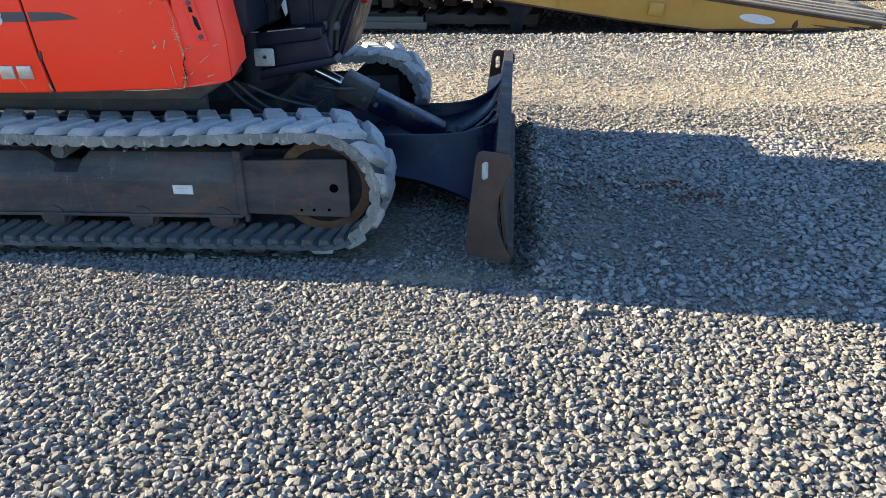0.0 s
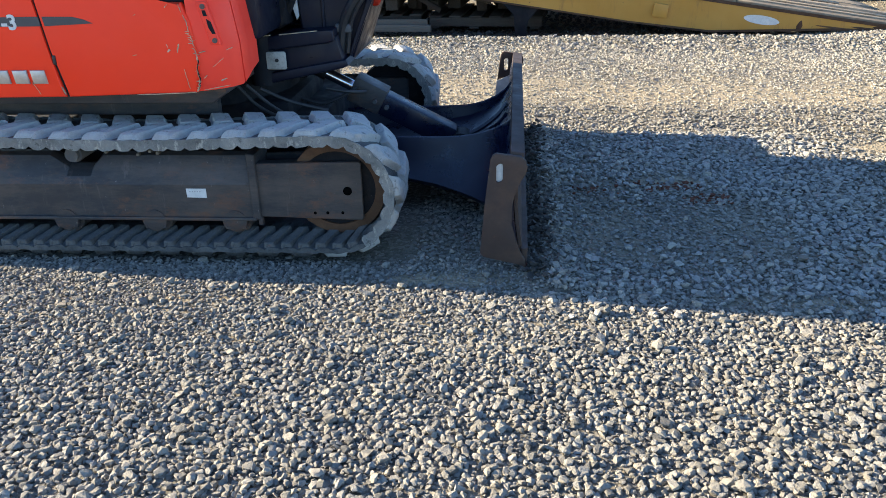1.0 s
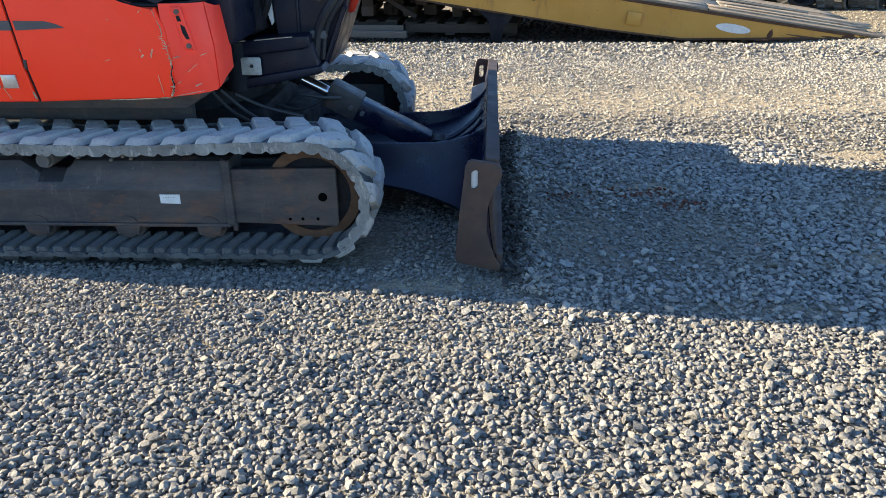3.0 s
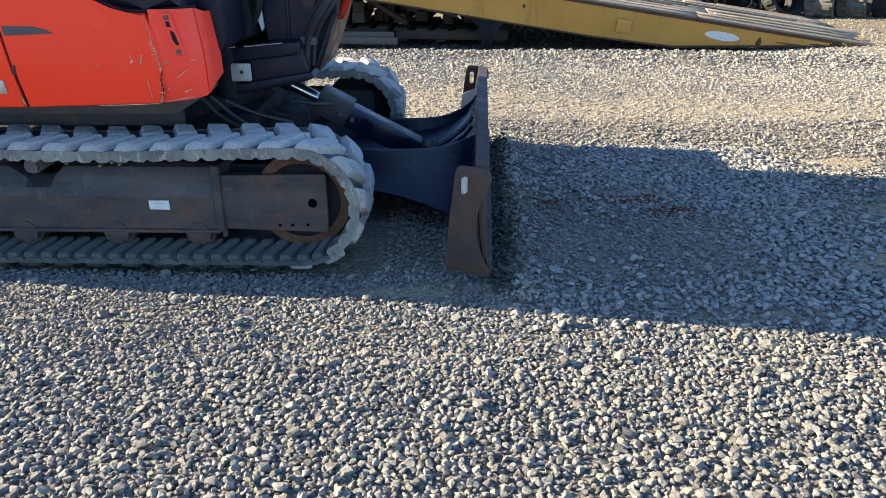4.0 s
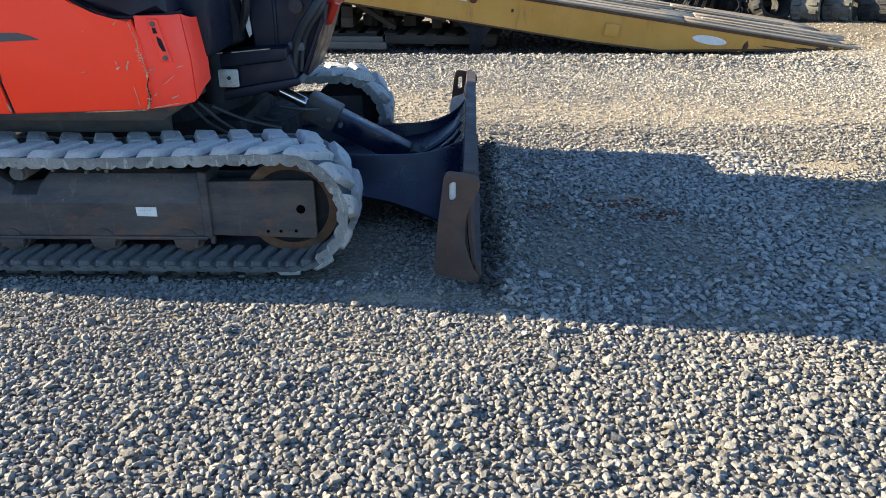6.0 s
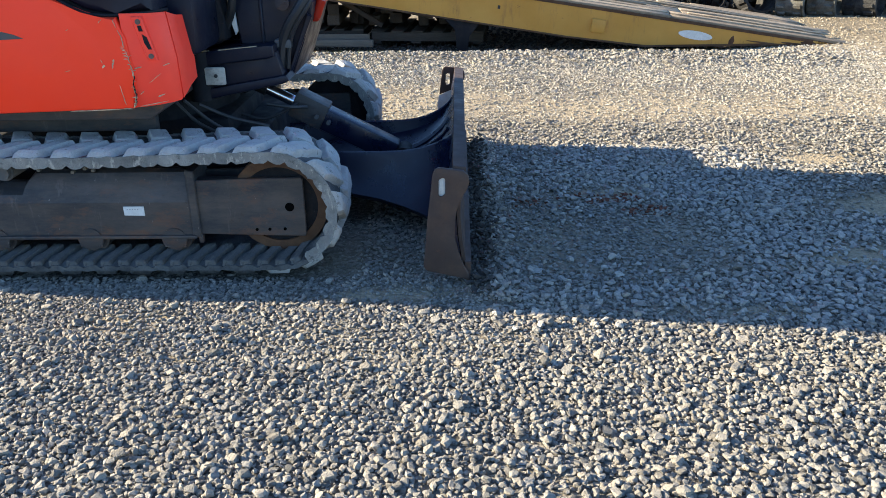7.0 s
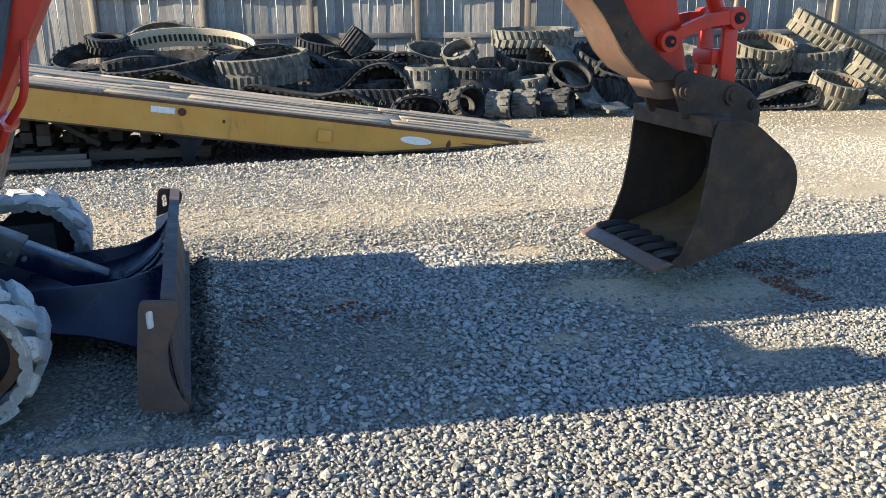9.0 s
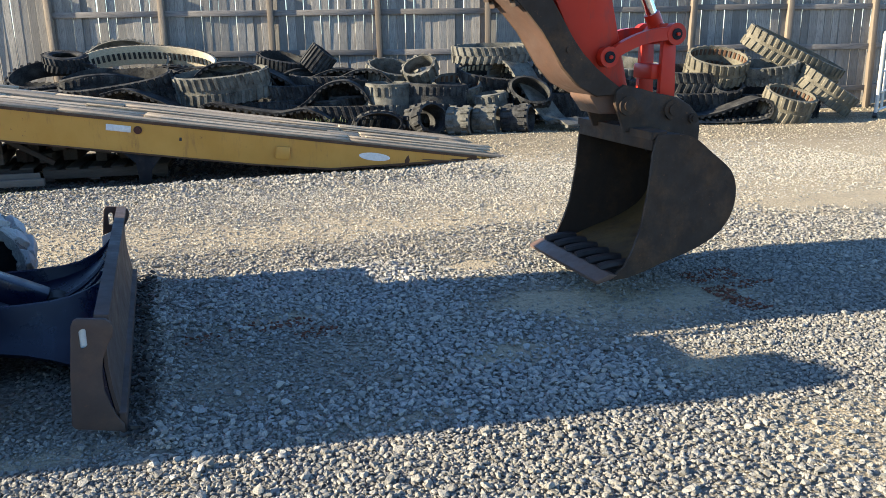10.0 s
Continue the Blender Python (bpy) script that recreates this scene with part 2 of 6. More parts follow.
def make_plain(name, c, rough=0.5, metal=0.0, vary=0.15):
    m = Mat(name, rough, metal)
    m.color(m.mix(m.span(m.noise(30, 5, 0.7), 0.35, 0.7), c, tuple(v * (1 - vary) for v in c)))
    return m.m


M_WHITE = make_plain("dirty_white_label", (0.66, 0.67, 0.64), 0.55, 0, 0.25)
M_PLAQUE = make_steel("flaking_white_paint", (0.50, 0.49, 0.43), (0.05, 0.045, 0.04), 0.55, 0.7)
M_STRIPE = make_plain("dark_grey_decal", (0.050, 0.056, 0.066), 0.4)
M_PRINT = make_plain("faded_grey_print", (0.36, 0.37, 0.36), 0.6)
M_SILVER = make_plain("silver_badge", (0.50, 0.47, 0.44), 0.35, 0.6, 0.3)
M_CHROME = make_plain("chrome_rod", (0.75, 0.76, 0.78), 0.12, 1.0, 0.05)
M_HOSE = make_plain("black_hose", (0.020, 0.021, 0.023), 0.55)
M_GLASS = make_plain("dark_cab_glass", (0.012, 0.015, 0.018), 0.06)
M_VOID = Mat("black_hole", 1.0, spec=0.0).color((0.003, 0.003, 0.003)).m
M_LAMP = make_plain("red_marker_lens", (0.055, 0.012, 0.008), 0.4)
M_CREAM = make_plain("cream_belt_inside", (0.55, 0.47, 0.33), 0.8, 0, 0.35)
M_GRASS = make_plain("weed_green", (0.10, 0.115, 0.04), 0.8, 0, 0.5)
M_PALE_PAINT = make_plain("scuffed_primer", (0.60, 0.47, 0.29), 0.8, 0, 0.6)


# ---- builders ----
def thing(name, at, label, category, group="", kind=""):
    ob = new(name)
    ob.empty_display_size = 0.1
    ob.location = at
    return tagged(ob, label, category, group, kind)


def finish(bm, name, smooth):
    bmesh.ops.recalc_face_normals(bm, faces=bm.faces)
    me = bpy.data.meshes.new(name)
    bm.to_mesh(me)
    bm.free()
    if smooth:
        me.polygons.foreach_set("use_smooth", [True] * len(me.polygons))
        me.set_sharp_from_angle(angle=radians(smooth))
    return me


def from_world(parent):
    """Things are moved only by their own place; parts lie in world space already."""
    return parent.matrix_basis.inverted() if parent.parent is None else Matrix()


def part(name, bm, material, parent, label="", smooth=35):
    """Links a bmesh, or a ready mesh, as one mesh object under a thing or a part; the geometry is given in world space."""
    me = bm if isinstance(bm, bpy.types.Mesh) else finish(bm, name, smooth)
    if not me.materials:
        me.materials.append(material)
    ob = new(name, me)
    if parent:
        ob.parent = parent
        ob.matrix_parent_inverse = from_world(parent)
    return tagged(ob, label)


def placed(name, me, m, parent, label=""):
    """A piece on shared mesh data at the world pose m."""
    ob = new(name, me)
    ob.parent = parent
    ob.matrix_parent_inverse = from_world(parent)
    ob.matrix_basis = m
    return tagged(ob, label)


def shape(*adders):
    bm = bmesh.new()
    for f in adders:
        f(bm)
    return bm


def bevel(bm, geom_faces, r, seg=2):
    if r:
        edges = list({e for f in geom_faces for e in f.edges})
        bmesh.ops.bevel(bm, geom=edges, offset=r, segments=seg, profile=0.5, affect="EDGES")


def block(x0, x1, y0, y1, z0, z1, r=0.0, m=None):
    def add(bm):
        c = Matrix.LocRotScale(((x0 + x1) / 2, (y0 + y1) / 2, (z0 + z1) / 2), None, (x1 - x0, y1 - y0, z1 - z0))
        v = bmesh.ops.create_cube(bm, size=1, matrix=(m or Matrix()) @ c)["verts"]
        bevel(bm, {f for q in v for f in q.link_faces}, r)
    return add


def prism(pts, y0, y1, r=0.0, seg=2, m=None):
    """A polygon in the x, z plane drawn out from y0 to y1."""
    def add(bm):
        mm = m or Matrix()
        a = [bm.verts.new(mm @ Vector((x, y0, z))) for x, z in pts]
        b = [bm.verts.new(mm @ Vector((x, y1, z))) for x, z in pts]
        n = len(pts)
        faces = [bm.faces.new(a), bm.faces.new(b[::-1])]
        caps = list(faces)
        for i in range(n):
            faces.append(bm.faces.new((a[i], b[i], b[(i + 1) % n], a[(i + 1) % n])))
        bevel(bm, caps, r, seg)
    return add


def rod(p0, p1, r, n=16, r1=None, caps=True):
    def add(bm):
        a, b = Vector(p0), Vector(p1)
        q = (b - a).to_track_quat("Z", "Y").to_matrix().to_4x4()
        bmesh.ops.create_cone(bm, cap_ends=caps, segments=n, radius1=r, radius2=r if r1 is None else r1, depth=(b - a).length,
                              matrix=Matrix.Translation((a + b) / 2) @ q)
    return add


def tube(pts, r, n=8):
    """A hose along the points, rounded by a Catmull-Rom curve."""
    def add(bm):
        p = [Vector(q) for q in pts]
        p = [2 * p[0] - p[1]] + p + [2 * p[-1] - p[-2]]
        path = []
        for i in range(1, len(p) - 2):
            for k in range(6):
                t = k / 6
                path.append(0.5 * ((2 * p[i]) + (p[i + 1] - p[i - 1]) * t + (2 * p[i - 1] - 5 * p[i] + 4 * p[i + 1] - p[i + 2]) * t * t
                                   + (3 * p[i] - p[i - 1] - 3 * p[i + 1] + p[i + 2]) * t ** 3))
        path.append(p[-2])
        rings = []
        for i, q in enumerate(path):
            d = (path[min(i + 1, len(path) - 1)] - path[max(i - 1, 0)]).normalized()
            s = d.cross(Vector((0.02, 1, 0.03))).normalized()
            w = d.cross(s)
            rings.append([bm.verts.new(q + r * (math.cos(2 * math.pi * k / n) * s + math.sin(2 * math.pi * k / n) * w)) for k in range(n)])
        for a, b in zip(rings, rings[1:]):
            for k in range(n):
                bm.faces.new((a[k], a[(k + 1) % n], b[(k + 1) % n], b[k]))
        bm.faces.new(rings[0][::-1])
        bm.faces.new(rings[-1])
    return add


def sheet(rows, thick):
    """A skin through rows of points, thickened inwards along its normals."""
    def add(bm):
        g = [[Vector(p) for p in row] for row in rows]
        nr, nc = len(g), len(g[0])
        vs, ws = [], []
        for i in range(nr):
            a, b = [], []
            for j in range(nc):
                du = g[min(i + 1, nr - 1)][j] - g[max(i - 1, 0)][j]
                dv = g[i][min(j + 1, nc - 1)] - g[i][max(j - 1, 0)]
                nrm = du.cross(dv).normalized()
                a.append(bm.verts.new(g[i][j]))
                b.append(bm.verts.new(g[i][j] - nrm * thick))
            vs.append(a)
            ws.append(b)
        for i in range(nr - 1):
            for j in range(nc - 1):
                bm.faces.new((vs[i][j], vs[i + 1][j], vs[i + 1][j + 1], vs[i][j + 1]))
                bm.faces.new((ws[i][j], ws[i][j + 1], ws[i + 1][j + 1], ws[i + 1][j]))
        for i in range(nr - 1):
            for j in (0, nc - 1):
                bm.faces.new((vs[i][j], vs[i + 1][j], ws[i + 1][j], ws[i][j]))
        for j in range(nc - 1):
            for i in (0, nr - 1):
                bm.faces.new((vs[i][j], vs[i][j + 1], ws[i][j + 1], ws[i][j]))
    return add


# ---- ground ----
RAMP_A, RAMP_SLOPE = 8.50, -0.08  # the near side of the ramp: y = A + slope * x


def wave(x, y, k, seed):
    rs = np.random.RandomState(seed)
    out = 0
    for i in range(6):
        a, f, p = rs.rand() * 6.28, k * (0.6 + rs.rand()), rs.rand() * 6.28
        out = out + np.sin((x * np.cos(a) + y * np.sin(a)) * f + p)
    return out / 6


def height(x, y):
    z = 0.008 * wave(x, y, 2.2, 1) + 0.005 * wave(x, y, 7, 2)
    d = y - (RAMP_A - 0.55 + RAMP_SLOPE * x)
    z = z + 0.062 * np.exp(-(d / 0.33) ** 2) / (1 + np.exp((x - 2.6) * 2.2)) / (1 + np.exp((-x - 4) * 2))
    z = z - 0.12 * (1 / (1 + np.exp(-(y - 7.85) * 7))) / (1 + np.exp((x - 3.1) * 3)) / (1 + np.exp((y - 10.5) * 3))
    z = z + 0.022 * np.exp(-((x - 0.27) / 0.07) ** 2) * ((y > 2.55) & (y < 4.75))
    z = z - 0.026 * np.exp(-((y - 2.80) / 0.16) ** 2) / (1 + np.exp((x + 0.30) * 40))
    return z


PATCHES = ((-0.16, 2.64, 0.30, 0.07, 0.65), (-1.0, 2.46, 0.16, 0.07, 0.40), (-0.30, 2.36, 0.22, 0.08, 0.42), (0.28, 2.31, 0.14, 0.06, 0.40), (-0.12, 2.20, 0.14, 0.05, 0.30),
           (-0.75, 2.20, 0.08, 0.04, 0.5), (1.75, 2.95, 0.26, 0.15, 0.9), (1.2, 2.50, 0.30, 0.06, 0.6), (2.15, 3.55, 0.3, 0.12, 0.6), (0.9, 3.75, 0.22, 0.10, 0.6),
           (2.1, 4.3, 0.18, 0.1, 0.8), (3.1, 3.3, 0.3, 0.15, 0.6), (2.9, 2.0, 0.5, 0.12, 0.5), (-0.4, 3.2, 0.3, 0.4, 0.12), (0.5, 3.3, 0.35, 0.5, 0.28), (1.6, 3.9, 0.4, 0.3, 0.2), (2.6, 2.55, 0.35, 0.12, 0.45),
           (2.5, 3.45, 0.60, 0.45, 0.55), (1.05, 3.25, 0.22, 0.25, 0.28), (2.55, 1.80, 0.40, 0.25, 0.35))


def dirt_bounce_mask(x, y):
    m = 0.16 + 0.24 * wave(x, y, 4.5, 5) + 0.12 * wave(x, y, 11, 6)
    for cx, cy, rx, ry, a in PATCHES:
        m = m + a * np.exp(-((x - cx) / rx) ** 2 - ((y - cy) / ry) ** 2)
    m = m + 0.30 * np.exp(-((y - 5.75 + 0.1 * x) / 0.55) ** 2)
    m = m + 0.85 / (1 + np.exp(-(y - 8.15 + 0.05 * (x - 4)) * 4)) / (1 + np.exp(-(x - 4.0) * 3))
    m = m + 0.62 / (1 + np.exp(-(x - 4.7) * 1.4)) / (1 + np.exp(-(y - 5.2) * 2))
    # the last two terms pale the unseen ground to bounce light onto the machine
    m = m + 0.22 / (1 + np.exp(-(y - 4.7) * 3)) + 0.36 / (1 + np.exp((y - 0.95) * 8)) + 0.36 / (1 + np.exp((x + 2.6) * 5))
    return np.clip(m, 0, 1)


def soil_mask(x, y):
    """Trodden brown soil before the fence and the scrap pile."""
    far = 1 / (1 + np.exp(-(y - 8.35 + 0.12 * (x - 4)) * 2.6)) / (1 + np.exp(-(x - 2.4) * 2))
    return np.clip(far * (0.75 + 0.35 * wave(x, y, 2.0, 51)), 0, 1)


def build_ground():
    xs = np.concatenate(([-300, -120, -50, -25, -12, -8], np.arange(-5, 14, 0.08), [15, 17, 20, 30, 60, 120, 300]))
    ys = np.concatenate(([-300, -100, -40, -15, -9], np.arange(-6, 0, 0.25), np.arange(0, 16, 0.08), [17, 20, 30, 60, 120, 300]))
    X, Y = np.meshgrid(xs, ys)
    Z = height(X, Y)
    nx, ny = len(xs), len(ys)
    v = np.stack([X.ravel(), Y.ravel(), Z.ravel()], 1)
    i = (np.arange(ny - 1)[:, None] * nx + np.arange(nx - 1)[None]).ravel()
    f = np.stack([i, i + 1, i + 1 + nx, i + nx], 1)
    me = bpy.data.meshes.new("ground")
    me.from_pydata(v.tolist(), [], f.tolist())
    a = me.attributes.new("dirt", "FLOAT", "POINT")
    a.data.foreach_set("value", dirt_bounce_mask(v[:, 0], v[:, 1]).astype(np.float32))
    a = me.attributes.new("soil", "FLOAT", "POINT")
    a.data.foreach_set("value", soil_mask(v[:, 0], v[:, 1]).astype(np.float32))
    me.polygons.foreach_set("use_smooth", [True] * len(me.polygons))
    me.materials.append(M_GROUND)
    tagged(new("ground", me), "packed grey gravel and tan dirt yard", "ground", kind="structure")


build_ground()


def stone_shapes(count, points, seed, flat):
    """Angular stones: hulls of points scattered on a lumpy ball."""
    rs = np.random.RandomState(seed)
    out = []
    for _ in range(count):
        p = rs.normal(size=(points, 3))
        p /= np.linalg.norm(p, axis=1)[:, None]
        p = np.sign(p) * np.abs(p) ** 0.85
        p *= (0.5 * np.array([1.0, rs.uniform(0.62, 0.95), rs.uniform(*flat)])) * rs.uniform(0.90, 1.06, (points, 1))
        bm = bmesh.new()
        for q in p:
            bm.verts.new(q)
        bmesh.ops.convex_hull(bm, input=bm.verts)
        bmesh.ops.delete(bm, geom=[v for v in bm.verts if not v.link_faces], context="VERTS")
        bmesh.ops.triangulate(bm, faces=bm.faces)
        bm.verts.index_update()
        out.append((np.array([v.co[:] for v in bm.verts]), np.array([[v.index for v in f.verts] for f in bm.faces])))
        bm.free()
    return out


def scatter(name, label, x0, x1, y0, y1, density, d0, d1, points, seed, sink, keep, mat=None):
    """Stones strewn loosely over a stretch of ground; keep(x, y) gives the chance that one lies there."""
    rs = np.random.RandomState(seed)
    n = int((x1 - x0) * (y1 - y0) * density)
    c = math.sqrt((x1 - x0) * (y1 - y0) / n)
    gx, gy = np.meshgrid(np.arange(x0, x1, c), np.arange(y0, y1, c))
    x = (gx + rs.uniform(-0.55, 0.55, gx.shape) * c).ravel()
    y = (gy + rs.uniform(-0.55, 0.55, gy.shape) * c).ravel()
    ok = rs.rand(len(x)) < keep(x, y)
    x, y = x[ok], y[ok]
    n = len(x)
    d = d0 + (d1 - d0) * rs.beta(1.6, 3.0, n)
    z = height(x, y) + d * sink + rs.uniform(0, 0.40, n) ** 1.3 * d
    return strew(name, label, x, y, z, d, points, rs, seed, mat)


def pack(name, label, x0, x1, y0, y1, spacing, points, seed, keep, mat=None, lift=0.18, flat=(0.36, 0.68)):
    """Stones lying side by side; spacing(y) gives their distance and with it their size."""
    rs = np.random.RandomState(seed)
    xs, ys, cs, y = [], [], [], y0
    while y < y1:
        c = float(spacing(y))
        row = np.arange(x0 + rs.uniform(0, c), x1, c)
        xs.append(row + rs.uniform(-0.34, 0.34, len(row)) * c)
        ys.append(y + rs.uniform(-0.34, 0.34, len(row)) * c)
        cs.append(np.full(len(row), c))
        y += 0.86 * c
    x, y, c = np.concatenate(xs), np.concatenate(ys), np.concatenate(cs)
    ok = rs.rand(len(x)) < keep(x, y)
    x, y, c = x[ok], y[ok], c[ok]
    n = len(x)
    d = c * (0.78 + 1.0 * rs.beta(1.5, 2.6, n))
    z = height(x, y) + d * 0.10 + rs.uniform(0, 1, n) ** 1.5 * lift * d
    return strew(name, label, x, y, z, d, points, rs, seed, mat, flat)


def strew(name, label, x, y, z, d, points, rs, seed, mat, flat=(0.36, 0.68)):
    n = len(x)
    yaw, tx, ty = rs.uniform(0, 6.283, n), rs.normal(0, 0.19, n), rs.normal(0, 0.19, n)
    cz, sz, cx, sx, cy, sy = np.cos(yaw), np.sin(yaw), np.cos(tx), np.sin(tx), np.cos(ty), np.sin(ty)
    R = np.empty((n, 3, 3))
    R[:, 0, 0], R[:, 0, 1], R[:, 0, 2] = cz * cy, cz * sy * sx - sz * cx, cz * sy * cx + sz * sx
    R[:, 1, 0], R[:, 1, 1], R[:, 1, 2] = sz * cy, sz * sy * sx + cz * cx, sz * sy * cx - cz * sx
    R[:, 2, 0], R[:, 2, 1], R[:, 2, 2] = -sy, cy * sx, cy * cx
    protos = stone_shapes(28, points, seed + 100, flat)
    kind = rs.randint(0, len(protos), n)
    vs, fs, base = [], [], 0
    for k, (pv, pf) in enumerate(protos):
        i = np.where(kind == k)[0]
        if not len(i):
            continue
        v = np.einsum("nij,vj->nvi", R[i], pv) * d[i][:, None, None] + np.stack([x[i], y[i], z[i]], 1)[:, None, :]
        f = pf[None] + (base + np.arange(len(i)) * len(pv))[:, None, None]
        vs.append(v.reshape(-1, 3))
        fs.append(f.reshape(-1, 3))
        base += len(i) * len(pv)
    v, f = np.concatenate(vs), np.concatenate(fs)
    me = bpy.data.meshes.new(name)
    me.vertices.add(len(v))
    me.vertices.foreach_set("co", v.astype(np.float32).ravel())
    me.loops.add(f.size)
    me.loops.foreach_set("vertex_index", f.ravel().astype(np.int32))
    me.polygons.add(len(f))
    me.polygons.foreach_set("loop_start", np.arange(0, f.size, 3, dtype=np.int32))
    me.polygons.foreach_set("loop_total", np.full(len(f), 3, dtype=np.int32))
    me.polygons.foreach_set("use_smooth", np.zeros(len(f), dtype=bool))
    me.update()
    me.validate()
    me.materials.append(mat or M_STONE)
    return tagged(new(name, me), label, "gravel", kind="stuff")


def loose(x, y):
    fine = 0.22 / (1 + np.exp(-(x - 1.0) * 3)) * (y < 2.75)
    return np.clip(1.25 - 1.5 * dirt_bounce_mask(x, y), 0.04, 1) * (1 - fine)


def fade(x, y):
    """Thins the dense stretch out towards its rim."""
    return np.clip((x + 2.2) / 0.35, 0, 1) * np.clip((4.2 - x) / 0.6, 0, 1) * np.clip((y - 1.15) / 0.18, 0, 1)


def far_loose(x, y):
    coarse = np.exp(-((y - 7.1 + 0.08 * x) / 0.75) ** 2)
    return np.clip(0.72 + 0.4 * coarse - 0.55 * dirt_bounce_mask(x, y) + 0.1 * wave(x, y, 3, 8), 0.12, 1)


def off_tracks(x, y):
    return loose(x, y) * ~((x < -0.28) & (y > 2.84) & (y < 4.6)) * ~((x > 0.0) & (x < 0.17) & (y > 2.7) & (y < 4.66))


def clean(x, y):
    """The newer pale stones lie in drifts beside the compacted strips."""
    drift = 0.95 * np.exp(-((x - 1.62 + 0.25 * (y - 3.0)) / 0.42) ** 2) + 0.75 * np.exp(-((y - 4.05) / 0.35) ** 2) * (x < 1.8) + (0.55 * np.exp(-((y - 2.60) / 0.16) ** 2) + 0.18) * (x < 2.3)
    drift = drift - 0.75 * np.exp(-((x - 1.05) / 0.20) ** 2 - ((y - 3.2) / 0.30) ** 2) + 0.35 * wave(x, y, 4.0, 31)
    return np.clip(drift - 0.9 * np.maximum(dirt_bounce_mask(x, y) - 0.25, 0), 0, 1)


G = "loose pale grey crushed stone gravel"
pack("gravel", G + " in coarse angular pieces", -2.2, 4.2, 1.15, 2.80, lambda y: 0.0222 - 0.0052 * min(max((y - 1.7) / 0.8, 0), 1), 16, 11, lambda x, y: loose(x, y) * fade(x, y), None, 0.24, (0.46, 0.80))
scatter("gravel", "small grey stone chips between the gravel", -2.2, 4.2, 1.15, 2.80, 4600, 0.007, 0.019, 7, 12, 0.34, lambda x, y: (1.0 - 0.35 * dirt_bounce_mask(x, y)) * fade(x, y))
scatter("gravel", "larger angular grey stones lying on the gravel", -2.2, 4.2, 1.15, 2.80, 55, 0.030, 0.052, 18, 21, 0.18, loose)
scatter("gravel", G + " in the open yard", -6.0, 9.0, -3.0, 1.25, 520, 0.014, 0.042, 7, 18, 0.2, lambda x, y: np.exp(-((x - 1) / 4.5) ** 4 - ((y - 1.2) / 3.2) ** 4))
scatter("gravel", G + " in the open yard", -5.5, -2.2, 1.15, 5.2, 420, 0.016, 0.045, 7, 19, 0.2, lambda x, y: np.exp(-((x + 2.2) / 2.2) ** 4))
scatter("gravel", G + " in the open yard", 4.2, 9.5, 1.15, 2.8, 700, 0.014, 0.042, 7, 20, 0.2, lambda x, y: loose(x, y) * np.exp(-((x - 4.2) / 4) ** 4))
pack("gravel", G + " beside the machine", -2.2, 5.4, 2.80, 5.2, lambda y: 0.0205 + 0.0012 * (y - 2.8), 10, 13, off_tracks)
pack("gravel", "clean pale angular stones on the finer gravel", 0.25, 4.6, 2.35, 4.6, lambda y: 0.0285, 12, 24, clean, M_STONE_CLEAN, 0.35)
scatter("gravel", "small grey stone chips in the packed dirt", -0.6, 5.4, 2.80, 5.2, 1500, 0.006, 0.015, 6, 14, 0.2, lambda x, y: 0.25 + 0.65 * dirt_bounce_mask(x, y))
scatter("gravel", G + " in the open yard", 5.4, 9.5, 2.80, 5.2, 700, 0.014, 0.040, 7, 26, 0.2, lambda x, y: loose(x, y))
pack("gravel", G + " across the yard", -3.2, 7.6, 5.2, 8.40, lambda y: 0.0196 + 0.0017 * (y - 5.2), 7, 15, far_loose, M_STONE_PALE, 0.12)
scatter("gravel", G + " across the yard", 7.6, 12.0, 5.2, 8.40, 700, 0.014, 0.036, 7, 27, 0.2, far_loose, M_STONE_PALE)
scatter("gravel", "coarse grey stones heaped along the ramp", -4.0, 3.6, 6.9, 8.25, 420, 0.026, 0.058, 13, 23, 0.2, lambda x, y: np.exp(-((y - 7.75 + 0.08 * x) / 0.45) ** 2))
scatter("gravel", "sparse stones on tan dirt", 2.0, 13.0, 8.40, 11.6, 760, 0.008, 0.032, 7, 17, 0.12, lambda x, y: np.clip(1.15 - dirt_bounce_mask(x, y), 0.25, 1), M_STONE_TAN)
scatter("ground_clods", "dry tan soil crumbs and clods on the dirt", 2.6, 12.6, 8.1, 11.8, 480, 0.010, 0.050, 7, 28, 0.05, lambda x, y: np.clip(dirt_bounce_mask(x, y) - 0.15 + 0.5 * wave(x, y, 3.0, 44), 0, 1), M_STONE_TAN)

# ---- excavator ----
YC = 3.69  # the machine's middle line
excavator = thing("excavator", (-1.3, YC, 0), "orange-red compact tracked excavator with a dozer blade resting on gravel", "excavator")

# tracks: a stadium loop round the front idler and the rear sprocket
TF, TR, TZ, RO, RI, LUG = -0.563, -2.15, 0.266, 0.232, 0.196, 0.031
RUN = TF - TR
LOOP = 2 * RUN + 2 * math.pi * RO
N_LUG = 34
PITCH = LOOP / N_LUG


def on_loop(s, r):
    """Place and outward turn at the length s along the loop, at the distance r from its spine."""
    s %= LOOP
    if s < RUN:
        return TR + s, TZ + r - 0.016 * math.sin(math.pi * s / RUN) ** 2, 0.0
    s -= RUN
    if s < math.pi * RO:
        a = s / RO
        return TF + r * math.sin(a), TZ + r * math.cos(a), a
    s -= math.pi * RO
    if s < RUN:
        return TF - s, TZ - r, math.pi
    a = math.pi + (s - RUN) / RO
    return TR + r * math.sin(a), TZ + r * math.cos(a), a


